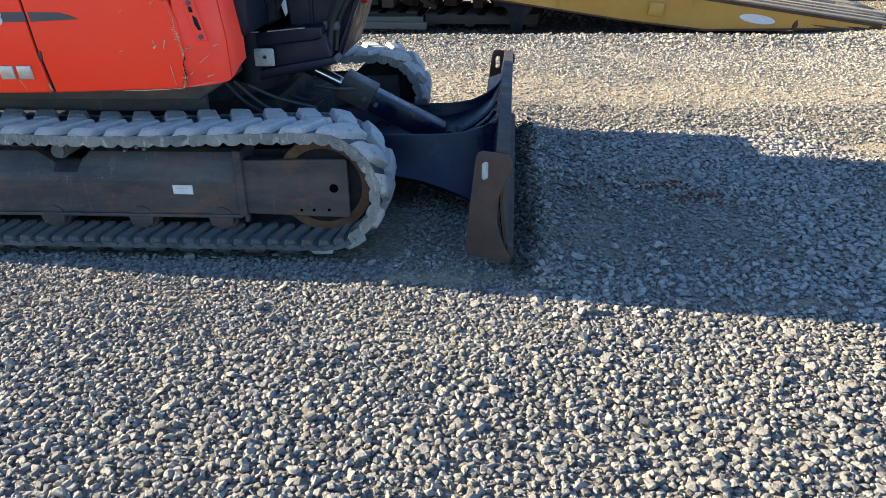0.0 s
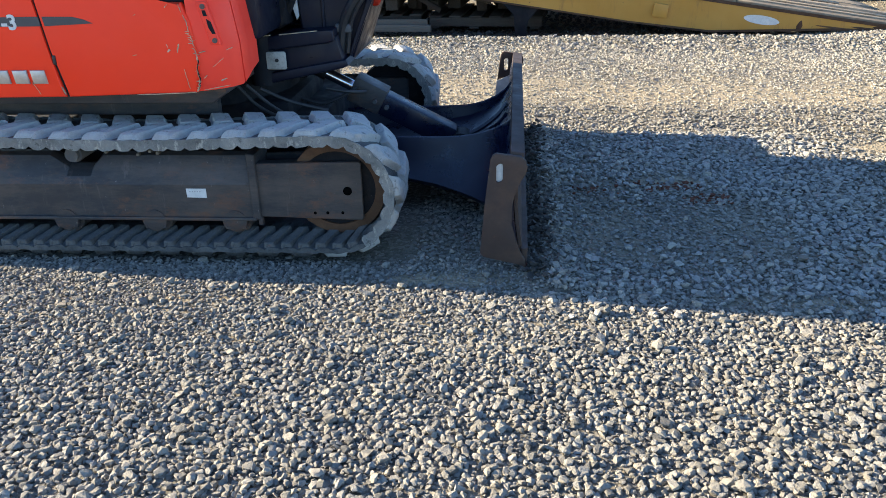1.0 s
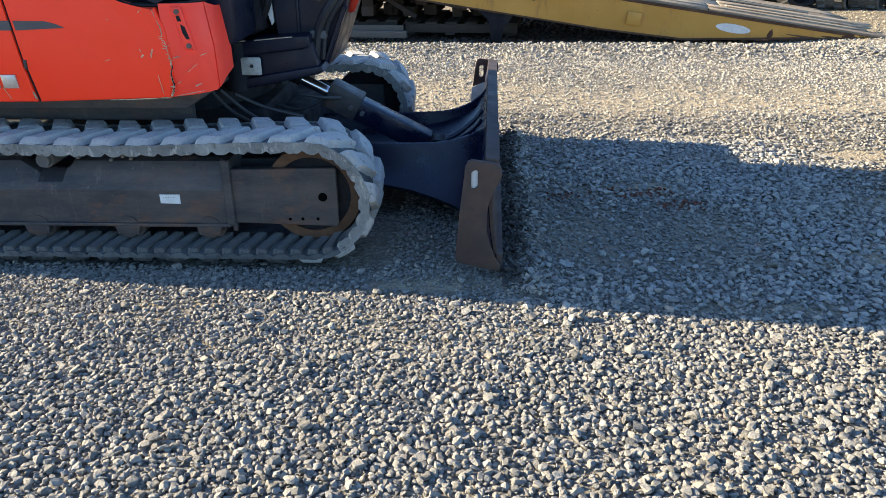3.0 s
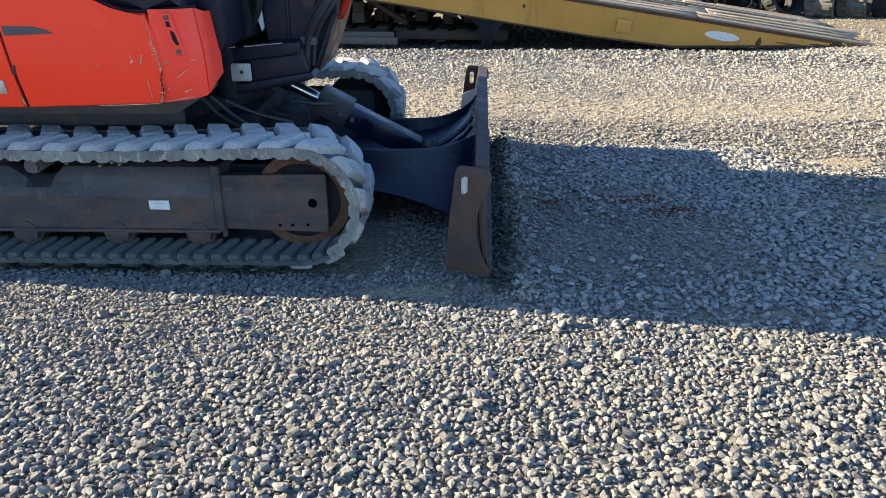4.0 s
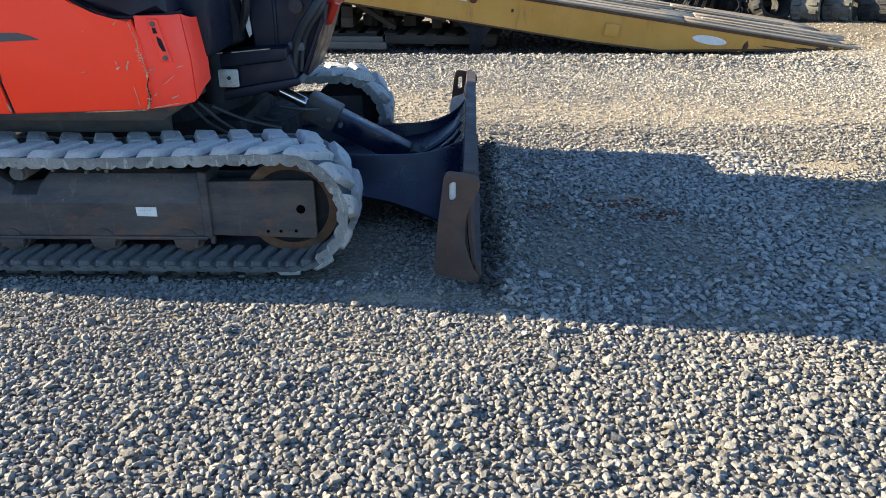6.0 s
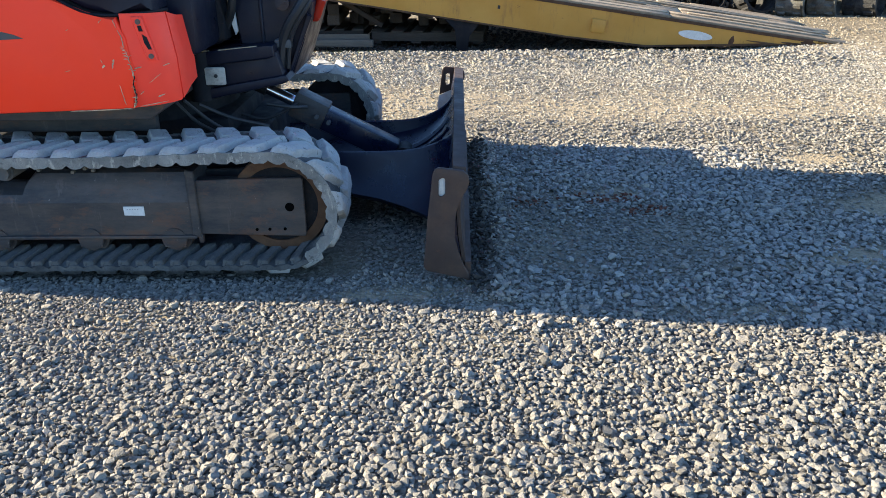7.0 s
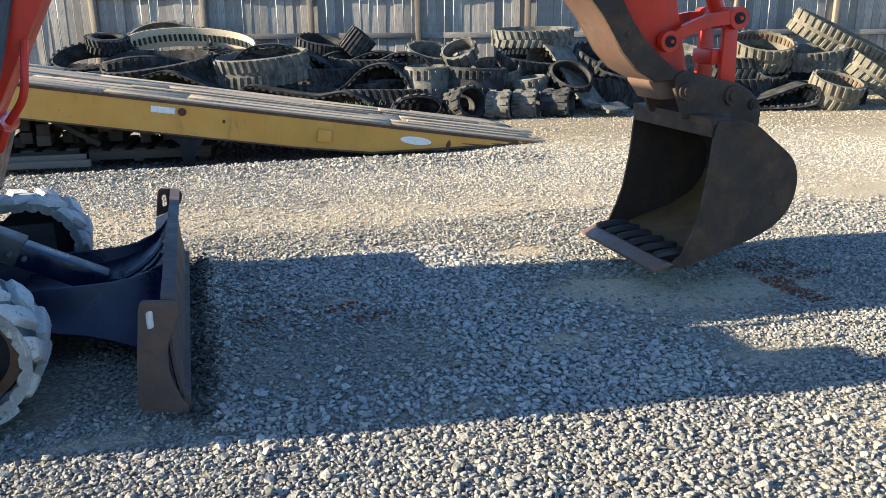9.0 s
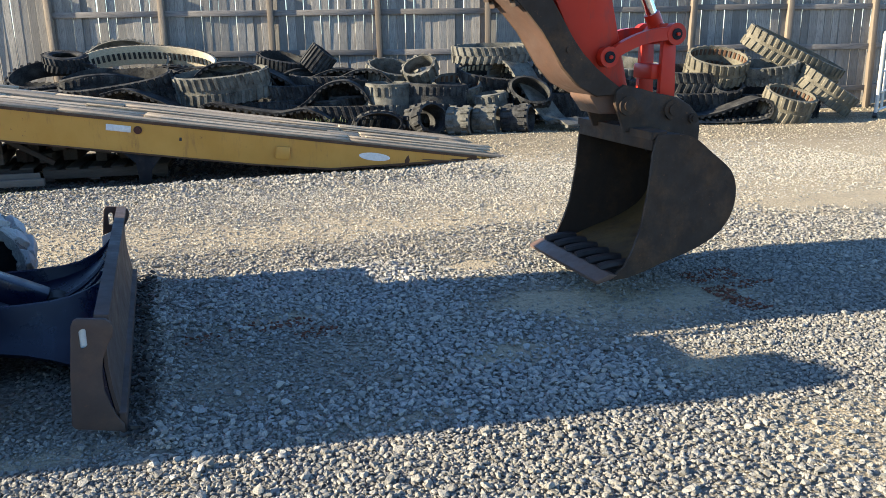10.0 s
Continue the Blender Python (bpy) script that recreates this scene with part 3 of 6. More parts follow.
def loop_pose(s, r, y):
    x, z, a = on_loop(s, r)
    return Matrix.Translation((x, y, z)) @ Matrix.Rotation(a, 4, "Y")


def belt_mesh(y0, y1):
    bm = bmesh.new()
    n = 160
    prof = ((RI, y0 + 0.055), (RI + 0.024, y0), (RO - 0.012, y0), (RO, y0 + 0.014), (RO, y1 - 0.014), (RO - 0.012, y1), (RI + 0.006, y1), (RI, y1 - 0.012))
    rings = []
    for i in range(n):
        s = LOOP * i / n
        nick = 0.004 * math.sin(i * 2.1) * math.sin(i * 0.73)
        rings.append([bm.verts.new((on_loop(s, r + nick)[0], y, on_loop(s, r + nick)[1])) for r, y in prof])
    for i in range(n):
        a, b = rings[i], rings[(i + 1) % n]
        for k in range(len(prof)):
            bm.faces.new((a[k], b[k], b[(k + 1) % len(prof)], a[(k + 1) % len(prof)]))
    return bm


def loop_band(y0, y1, r0, r1, low=False):
    def add(bm):
        n = N_LUG * 8
        rr = []
        for i in range(n):
            w = 0.003 * math.sin(i * 1.7) * math.sin(i * 0.41)
            notch = 0.010 if i % 4 == 1 else 0.0
            rr.append([bm.verts.new((on_loop(LOOP * i / n, r + w)[0], y, on_loop(LOOP * i / n, r + w)[1])) for r, y in ((r0 - 0.008 + notch, y0), (r1, y0), (r1, y1), (r0 - 0.008 + notch, y1))])
        for i in range(n):
            a, b = rr[i], rr[(i + 1) % n]
            if (RUN + 2.6 * RO < LOOP * i / n < LOOP - 2.6 * RO) != low:
                continue
            for k in range(4):
                bm.faces.new((a[k], a[(k + 1) % 4], b[(k + 1) % 4], b[k]))
        bmesh.ops.delete(bm, geom=[v for v in bm.verts if not v.link_faces], context="VERTS")
    return add


def lug_mesh(seed, width, shift, out, at=None, mat=None):
    """One tread bar: a slanted, worn block, x along the belt, y across, z out from it. out: which end is the open side."""
    rs = random.Random(seed)
    hw, ht = 0.050, 0.037
    steps = (0.0, 0.05, 0.12, 0.28, 0.46, 0.64, 0.82, 0.93, 1.0)
    if out > 0:
        steps = tuple(1 - f for f in steps[::-1])
    tall = {0.0: 0.30, 0.05: 0.74, 0.12: 0.95, 1.0: 0.95} if out < 0 else {1.0: 0.30, 0.95: 0.74, 0.88: 0.95, 0.0: 0.95}
    bm = bmesh.new()
    rows = []
    for f in steps:
        y = width * f
        mid = shift * f
        h = LUG * tall.get(round(f, 2), 1.0) * rs.uniform(0.90, 1.0)
        a, b = rs.uniform(-0.005, 0.005), rs.uniform(-0.005, 0.005)
        rows.append([(mid - hw + a, y, -0.004), (mid - ht + a, y, h * 0.86), (mid - ht * 0.90 + a, y, h * 0.985), (mid, y, h * rs.uniform(0.97, 1.03)), (mid + ht * 0.90 + b, y, h * rs.uniform(0.94, 0.99)),
                     (mid + ht + b, y, h * 0.82), (mid + hw + b, y, -0.004)])
    if at is not None:
        s0, y0, base = at[0], at[1], at[2]
        rows = [[(on_loop(s0 + x, base + z)[0], y0 + y, on_loop(s0 + x, base + z)[1]) for x, y, z in r] for r in rows]
    vs = [[bm.verts.new(p) for p in r] for r in rows]
    for a, b in zip(vs, vs[1:]):
        for k in range(6):
            bm.faces.new((a[k], a[k + 1], b[k + 1], b[k]))
        bm.faces.new((a[6], a[0], b[0], b[6]))
    bm.faces.new(vs[0][::-1])
    bm.faces.new(vs[-1])
    me = finish(bm, "lug", 0)
    me.materials.append(mat or M_RUBBER)
    return me


def rib_mesh():
    bm = shape(prism([(-0.023, -0.004), (0.023, -0.004), (0.018, 0.024), (-0.018, 0.024)], 0.0, 0.115, 0.003, 1))
    for v in bm.verts:
        v.co.x += v.co.y * 0.42
        v.co.z -= 0.45 * max(0.0, 0.055 - v.co.y)
    me = finish(bm, "inner_rib", 30)
    me.materials.append(M_RIB)
    return me


def disc_ring(x, y, z, r0, r1, hw):
    def add(bm):
        n = 44
        rr = [[bm.verts.new((x + r * math.cos(2 * math.pi * i / n), y + d, z + r * math.sin(2 * math.pi * i / n))) for r, d in ((r0, -hw), (r1, -hw * 0.8), (r1, hw * 0.8), (r0, hw))] for i in range(n)]
        for i in range(n):
            a, b = rr[i], rr[(i + 1) % n]
            for k in range(4):
                bm.faces.new((a[k], a[(k + 1) % 4], b[(k + 1) % 4], b[k]))
    return add


RIB = rib_mesh()
NEAR_LUGS = [lug_mesh(i, 0.152, 0.085, -1) for i in range(4)]
# near lugs of the lower run take the darker belt rubber
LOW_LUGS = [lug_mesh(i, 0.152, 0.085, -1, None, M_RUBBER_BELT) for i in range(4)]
FAR_LUGS = [lug_mesh(10 + i, 0.136, -0.060, 1) for i in range(4)]


def build_track(y0, y1, outer):
    belt = part("rubber_track", belt_mesh(y0, y1), M_RUBBER_BELT, excavator, "worn dusty rubber crawler track", 40)
    bpy.context.view_layer.update()
    for yy in (y0, y1):
        part("edge_band", shape(loop_band(yy - 0.003, yy + 0.003, RI + 0.006, RO + 0.004)), M_EDGEBAND, belt, "scuffed grey belt edge", 40)
        part("edge_band", shape(loop_band(yy - 0.003, yy + 0.003, RO - 0.010, RO + 0.004, True)), M_RUBBER_BELT, belt, "dark belt edge along the ground", 40)
    for i in range(N_LUG):
        for kind, s0, yy, spec in ((NEAR_LUGS, i * PITCH, y0 + 0.002, (0.150, 0.085, -1)), (FAR_LUGS, i * PITCH + 0.05, y0 + 0.163, (0.135, -0.060, 1))):
            lo, hi = s0 + min(0, spec[1]) - 0.06, s0 + max(0, spec[1]) + 0.06
            turn = RUN + math.pi * RO
            if (lo > 0 and hi < RUN) or (lo > turn and hi < turn + RUN):
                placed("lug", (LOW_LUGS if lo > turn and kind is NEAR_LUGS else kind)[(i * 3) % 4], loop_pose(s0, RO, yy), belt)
            else:
                placed("lug", lug_mesh(i, *spec, at=(s0, yy, RO)), Matrix(), belt)
    for i in range(2 * N_LUG):
        if RUN + math.pi * RO * 0.85 < i * PITCH / 2 < LOOP - 0.6:
            x, z, a = on_loop(i * PITCH / 2, RI)
            placed("inner_rib", RIB, Matrix.Translation((x, y0 + 0.004, z)) @ Matrix.Rotation(a + math.pi, 4, "Y"), belt)
    ym = (y0 + y1) / 2
    # idler, sprocket and rollers
    for xc, nm in ((TF, "idler_wheel"), (TR, "sprocket_wheel")):
        wheel = part(nm, shape(rod((xc, ym - 0.045, TZ), (xc, ym + 0.045, TZ), 0.150, 40), rod((xc, ym - 0.052, TZ), (xc, ym + 0.052, TZ), 0.055, 24)), M_DARK, excavator, "black greasy wheel", 30)
        part("rim", shape(*[disc_ring(xc, yy, TZ, 0.150, 0.188, 0.022) for yy in (ym - 0.035, ym + 0.035)]), M_RUSTWHEEL if outer < 0 else M_DARK, wheel, "rusty wheel rim" if outer < 0 else "black wheel rim", 30)
    for xc in (-1.68, -1.31, -0.98):
        part("track_roller", shape(rod((xc, ym - 0.06, 0.135), (xc, ym + 0.06, 0.135), 0.062, 20), rod((xc, ym - 0.085, 0.135), (xc, ym - 0.055, 0.135), 0.045, 16),
                                   prism([(xc - 0.055, 0.150), (xc - 0.045, 0.112), (xc - 0.018, 0.098), (xc + 0.018, 0.098), (xc + 0.045, 0.112), (xc + 0.055, 0.150)], ym - 0.092, ym - 0.062, 0.006),
                                   block(xc - 0.05, xc + 0.05, ym + 0.065, ym + 0.09, 0.105, 0.16, 0.012)),
             M_FRAME, excavator, "greasy roller with bolted bracket")
        for dx in (-0.033, 0.033):
            part("bolt", shape(rod((xc + dx, ym - 0.082, 0.116), (xc + dx, ym - 0.082, 0.104), 0.011, 6)), M_FRAME, excavator)
    part("carrier_roller", shape(rod((-1.585, ym - 0.095, 0.415), (-1.585, ym + 0.07, 0.415), 0.034, 20), rod((-1.585, ym - 0.115, 0.415), (-1.585, ym - 0.085, 0.415), 0.026, 20)),
         M_GREY, excavator, "round top roller end")
    return ym


def frame_mesh(ya, yb):
    """The hollow side beam: upright face, sloped shoulder and bottom flange, with a notch under the top roller."""
    bm = bmesh.new()
    yo = ya if ya < yb else yb
    w = abs(yb - ya)
    prof = [(0.0, 0.150), (0.0, 0.285), (0.012, 0.315), (0.045, 0.392), (0.068, 0.402), (w - 0.068, 0.402), (w - 0.045, 0.392), (w, 0.300), (w, 0.150)]
    xs = [-2.05, -1.72, -1.65, -1.55, -1.50, -0.89]
    rings = [[bm.verts.new((x, yo + dy, z if not (i in (2, 3) and 3 <= k <= 6) else z - 0.05)) for k, (dy, z) in enumerate(prof)] for i, x in enumerate(xs)]
    for a, b in zip(rings, rings[1:]):
        for k in range(len(prof)):
            bm.faces.new((a[k], b[k], b[(k + 1) % len(prof)], a[(k + 1) % len(prof)]))
    bm.faces.new(rings[0])
    bm.faces.new(rings[-1][::-1])
    return bm


def build_side(y0, y1, outer):
    ym = build_track(y0, y1, outer)
    ya, yb = ym - 0.08, ym + 0.08
    beam = part("track_frame", frame_mesh(ya, yb), M_FRAME, excavator, "grimy black steel track frame", 20)
    part("flange", shape(block(-2.05, -0.89, ya - 0.014, ya + 0.03, 0.138, 0.152, 0.003), block(-2.05, -0.89, yb - 0.03, yb + 0.014, 0.138, 0.152, 0.003)), M_FRAME, beam)
    part("seam_plate", shape(prism([(-0.905, 0.142), (-0.872, 0.142), (-0.872, 0.41), (-0.905, 0.415)], ya - 0.009, yb + 0.009, 0.004, 1),
                             block(-0.885, -0.868, ya - 0.004, ya + 0.02, 0.118, 0.15, 0.003)), M_FRAME, beam)
    fork = []
    for yy in (ya + 0.004, yb - 0.016):
        fork.append(prism([(-0.875, 0.152), (-0.470, 0.140), (-0.462, 0.150), (-0.462, 0.372), (-0.470, 0.380), (-0.875, 0.372)], yy, yy + 0.012, 0.003, 1))
    fork.append(prism([(-0.875, 0.355), (-0.470, 0.362), (-0.470, 0.379), (-0.875, 0.371)], ya + 0.008, ya + 0.055, 0.002, 1))
    fork.append(prism([(-0.80, 0.17), (-0.62, 0.17), (-0.62, 0.34), (-0.80, 0.34)], ya + 0.05, yb - 0.05, 0.004, 1))
    part("idler_fork", shape(*fork), M_FRAME, excavator, "flat black idler guard plate")
    return ya


YA = build_side(2.80, 3.10, -1)
build_side(4.28, 4.58, 1)
for hx, hz, hr in ((-0.520, 0.262, 0.0175), (-0.545, 0.172, 0.006), (-0.605, 0.171, 0.006), (-0.655, 0.170, 0.006)):
    part("bolt_hole", shape(rod((hx, YA + 0.0015, hz), (hx, YA + 0.006, hz), hr, 20)), M_VOID, excavator, "dark round hole")
label = part("label_plate", shape(prism([(-1.162, 0.234), (-1.083, 0.232), (-1.083, 0.270), (-1.163, 0.270)], YA - 0.003, YA + 0.002)), M_WHITE, excavator, "small white worn sticker")
for k in range(5):
    part("print_bar", shape(block(-1.150 + k * 0.010, -1.145 + k * 0.010, YA - 0.0034, YA - 0.002, 0.256, 0.260)), M_PRINT, label)
for bx, bz in ((-1.49, 0.40), (-1.31, 0.404), (-1.28, 0.396), (-1.36, 0.39)):
    part("pebble", shape(block(bx, bx + 0.014, YA + 0.035, YA + 0.055, bz, bz + 0.012, 0.004)), M_STONE, excavator, "pale stone lying on the track frame")

# centre frame, slewing ring and drive underneath
# longer and lower than a real frame, to shut out sunlit gaps
part("car_body", shape(block(-2.7, -0.72, 3.12, 4.26, 0.12, 0.42, 0.03), block(-1.75, -0.85, 3.35, 4.03, 0.40, 0.50, 0.03)), M_DARK, excavator, "black centre frame")
part("slew_ring", shape(rod((-1.32, YC, 0.49), (-1.32, YC, 0.62), 0.42, 48)), M_DARK, excavator, "black slewing ring")
part("deck_plate", shape(prism([(-2.35, 0.585), (-1.04, 0.585), (-0.98, 0.625), (-0.98, 0.655), (-2.35, 0.655)], 2.96, 4.50, 0.01)), M_FRAME, excavator, "dark underside plate of the upper body")
part("skirt", shape(prism([(-2.3, 0.50), (-1.08, 0.50), (-1.08, 0.60), (-2.3, 0.60)], 3.12, 3.16, 0.006)), M_FRAME, excavator, "dull brown-black skirt under the body")

# side panels of the upper body
BZ = 0.632


def panel_skin(pts, lean=0.0):
    """Outer skin in the plane of the machine's side, slightly bowed."""
    return prism(pts, 2.880, 2.915, 0.008, 3)


part("rear_panel", shape(panel_skin([(-2.15, BZ - 0.005), (-1.578, BZ), (-1.612, 0.80), (-1.640, 1.02), (-1.66, 1.34), (-2.15, 1.34)])), M_RED, excavator, "glossy orange-red rear side panel")
part("front_panel", shape(panel_skin([(-1.566, BZ), (-1.062, 0.648), (-1.042, 0.74), (-1.040, 0.80), (-1.052, 0.90), (-1.080, 0.972), (-1.16, 0.974), (-1.20, 0.985), (-1.29, 1.035), (-1.42, 1.13),
                                      (-1.53, 1.25), (-1.60, 1.34), (-1.65, 1.34), (-1.628, 1.02), (-1.600, 0.80)])), M_RED, excavator, "scratched glossy orange-red side panel")
corner_plan = ((-1.060, 2.884), (-1.010, 2.886), (-0.965, 2.892), (-0.930, 2.905), (-0.902, 2.925), (-0.896, 2.934))
tip_plan = ((-0.893, 2.938), (-0.886, 2.965), (-0.884, 3.01), (-0.884, 3.10))


def skin(plan, low, high, steps=6, first=0.0):
    rows = []
    for i, (x, y) in enumerate(plan):
        f = i / (len(plan) - 1)
        z0, z1 = low[0] + (low[1] - low[0]) * f, high[0] + (high[1] - high[0]) * f
        row = []
        for k in range(steps + 1):
            g = k / steps
            z = z0 + (z1 - z0) * g
            crease = 0.82
            bow = 0.012 * max(0, (crease - z) / 0.17) ** 2 + 0.06 * max(0, (z - crease)) ** 1.2
            row.append((x - 0.10 * max(0, z - crease) * (0.4 + max(first, f)), y + bow, z))
        rows.append(row)
    return rows


part("corner_panel", shape(sheet(skin(corner_plan, (0.649, 0.672), (0.985, 0.985)), 0.014)), M_RED_FADED, excavator, "faded scuffed red plastic corner panel", 50)
part("corner_tip", shape(sheet(skin(tip_plan, (0.674, 0.72), (0.985, 0.955), 6, 1.0), 0.014)), M_RED_FADED, excavator, "red corner end piece", 50)
part("panel_lining", shape(block(-2.10, -1.00, 2.93, 3.10, 0.655, 1.30), block(-1.0, -0.93, 2.99, 3.10, 0.70, 0.95)), M_DARK, excavator, "black inside of the body")
part("seam_rubber", shape(prism([(-1.575, 0.635), (-1.563, 0.635), (-1.598, 0.80), (-1.626, 1.02), (-1.648, 1.33), (-1.660, 1.33), (-1.638, 1.02), (-1.610, 0.80)], 2.888, 2.92)), M_DARK, excavator, "dark gap between panels")
part("latch", shape(block(-1.600, -1.588, 2.876, 2.885, 0.755, 0.790, 0.002)), M_HOSE, excavator, "small black latch")
# bolt strip on the corner panel
part("bolt_strip", shape(prism([(-0.985, 0.825), (-0.948, 0.822), (-0.985, 0.975), (-1.022, 0.975)], 2.880, 2.902, 0.003, 1)), M_RED_FADED, excavator, "faded strip with worn bolt holes")
for bx, bz in ((-0.968, 0.838), (-0.998, 0.958)):
    part("bolt", shape(rod((bx, 2.876, bz), (bx, 2.892, bz), 0.0095, 14), rod((bx, 2.873, bz), (bx, 2.878, bz), 0.005, 10)), M_BARE, excavator, "small steel bolt")
part("worn_patch", shape(prism([(-0.974, 0.862), (-0.962, 0.862), (-0.975, 0.905), (-0.990, 0.915), (-0.986, 0.885)], 2.8775, 2.882), prism([(-0.999, 0.925), (-0.985, 0.925), (-0.990, 0.945), (-1.002, 0.945)], 2.8775, 2.882)),
     M_DARK, excavator, "black worn patch")
# cracked edge with pale primer where the panels meet
crack = random.Random(5)
edge = [(-1.062, 0.652), (-1.050, 0.672), (-1.046, 0.70), (-1.050, 0.73), (-1.044, 0.765), (-1.046, 0.80), (-1.053, 0.835), (-1.062, 0.87), (-1.068, 0.91), (-1.080, 0.945), (-1.088, 0.968)]


def paint_mark(name, pts, w, mat, lab):
    """A ragged sliver of bare surface along the points, a hair proud of the panel."""
    up, low = [], []
    for k, (x, z) in enumerate(pts):
        (xa, za), (xb, zb) = pts[max(k - 1, 0)], pts[min(k + 1, len(pts) - 1)]
        d = math.hypot(xb - xa, zb - za) or 1.0
        h = w * crack.uniform(0.35, 1.2) * (0.25 if k in (0, len(pts) - 1) else 1.0)
        up.append((x - (zb - za) / d * h, z + (xb - xa) / d * h))
        low.append((x + (zb - za) / d * h, z - (xb - xa) / d * h))
    part(name, shape(prism(up + low[::-1], 2.8776, 2.885)), mat, excavator, lab)


fine = []
for (xa, za), (xb, zb) in zip(edge, edge[1:]):
    for k in range(5):
        f = k / 5
        fine.append((xa + (xb - xa) * f + crack.uniform(-0.0018, 0.0018), za + (zb - za) * f))
fine.append(edge[-1])
for a, b, w in ((0, 11, 0.0032), (10, 19, 0.0026), (19, 27, 0.0020), (27, 34, 0.0011), (35, 44, 0.0014), (44, 51, 0.0009)):
    paint_mark("scrape", fine[a:b], w, M_PALE_PAINT, "pale chipped paint edge")
paint_mark("scrape", [(x + 0.0012, z) for x, z in fine[2:22]], 0.0016, M_DARK, "dark crack between the panels")
for k in range(16):
    x, z = fine[crack.randrange(4, 46)]
    a, r = crack.choice((0.2, -0.3, 2.9, 3.4, 0.5)) + crack.uniform(-0.3, 0.3), crack.uniform(0.006, 0.020)
    paint_mark("scratch", [(x, z), (x + 0.5 * r * math.cos(a), z + 0.5 * r * math.sin(a) + 0.001), (x + r * math.cos(a), z + r * math.sin(a))], crack.uniform(0.0006, 0.0016), M_PALE_PAINT, "pale scratch in the paint")
for xa, za, xb, zb, w in ((-1.30, 0.640, -1.065, 0.648, 0.0013), (-1.12, 0.645, -1.07, 0.650, 0.0022), (-1.035, 0.656, -0.93, 0.676, 0.0011), (-1.116, 0.795, -1.106, 0.828, 0.0030), (-1.152, 0.798, -1.142, 0.808, 0.0034), (-1.15, 0.815, -1.153, 0.828, 0.0012),
                          (-1.087, 0.662, -1.100, 0.735, 0.0011), (-1.035, 0.795, -1.01, 0.80, 0.0018), (-1.29, 0.785, -1.27, 0.79, 0.0010), (-0.965, 0.692, -0.94, 0.702, 0.0022), (-1.588, 0.672, -1.578, 0.642, 0.0016), (-0.99, 0.742, -0.945, 0.775, 0.0008),
                          (-1.70, 0.690, -1.675, 0.642, 0.0010), (-1.14, 0.955, -1.125, 0.968, 0.0010), (-1.26, 0.93, -1.252, 0.934, 0.0012), (-0.93, 0.805, -0.908, 0.812, 0.0012), (-1.03, 0.70, -1.015, 0.712, 0.0010)):
    n = 6
    paint_mark("scratch", [(xa + (xb - xa) * k / n + crack.uniform(-0.0012, 0.0012), za + (zb - za) * k / n + crack.uniform(-0.0008, 0.0008)) for k in range(n + 1)], w, M_PALE_PAINT, "pale scratch in the paint")
part("stripe", shape(prism([(-2.15, 0.896), (-1.618, 0.896), (-1.622, 0.93), (-2.15, 0.93)], 2.8775, 2.884)), M_STRIPE, excavator, "dark grey decal stripe")
part("stripe", shape(prism([(-1.602, 0.896), (-1.418, 0.904), (-1.45, 0.918), (-1.49, 0.928), (-1.607, 0.930)], 2.8775, 2.884)), M_STRIPE, excavator, "dark grey decal stripe end")
part("badge_bar", shape(*[prism([(x, 0.684), (x + 0.058, 0.684), (x + 0.052, 0.736), (x - 0.006, 0.736)], 2.872, 2.884, 0.006, 2) for x in (-1.99, -1.915, -1.84, -1.765, -1.694)]), M_SILVER, excavator, "raised silver badge shapes")
fc = bpy.data.curves.new("model_number", "FONT")
fc.body, fc.size, fc.extrude, fc.offset = "-3", 0.075, 0.001, 0.002
tmp = bpy.data.objects.new("model_number", fc)
scene.collection.objects.link(tmp)
bpy.context.view_layer.update()
me = bpy.data.meshes.new_from_object(tmp)
bpy.data.objects.remove(tmp)
me.materials.clear()
me.materials.append(M_WHITE)
placed("model_number", me, pose(-1.768, 2.8765, 0.886, 90, 0, 0), excavator, "white digits on the stripe")

# upper body beyond the panels: bonnet cover, cab, counterweight
part("bonnet_cover", shape(prism([(-1.62, 1.36), (-1.52, 1.26), (-1.42, 1.145), (-1.29, 1.050), (-1.20, 0.998), (-1.16, 0.986), (-1.08, 0.984), (-0.955, 0.990), (-0.96, 1.10), (-1.02, 1.25), (-1.12, 1.36)], 2.905, 3.14, 0.03, 3)),
     M_BRACKET, excavator, "dark navy moulded cover over the bonnet")
part("cover_lip", shape(tube([(-1.40, 2.91, 1.125), (-1.29, 2.905, 1.040), (-1.20, 2.903, 0.990), (-1.15, 2.903, 0.980), (-1.08, 2.905, 0.978), (-0.98, 2.915, 0.984), (-0.91, 2.95, 0.992)], 0.006)), M_DARK, excavator)
part("side_box", shape(block(-1.05, -0.86, 3.08, 3.42, 0.80, 1.16, 0.03)), M_BRACKET, excavator, "dark navy fuel tank side")
part("counterweight", shape(prism([(-2.42, 0.62), (-2.05, 0.62), (-2.05, 1.40), (-2.25, 1.40), (-2.38, 1.22), (-2.46, 0.95)], 2.885, 4.42, 0.05, 3)), M_RED, excavator, "orange-red rounded rear counterweight")
part("engine_hood", shape(prism([(-2.42, 1.30), (-1.10, 1.30), (-1.25, 1.42), (-1.5, 1.50), (-2.0, 1.60), (-2.15, 1.76), (-2.36, 1.76), (-2.44, 1.6)], 2.93, 3.17, 0.05, 3), block(-2.40, -1.35, 3.16, 3.60, 1.10, 1.29, 0.03)), M_RED, excavator, "orange-red bonnet top")
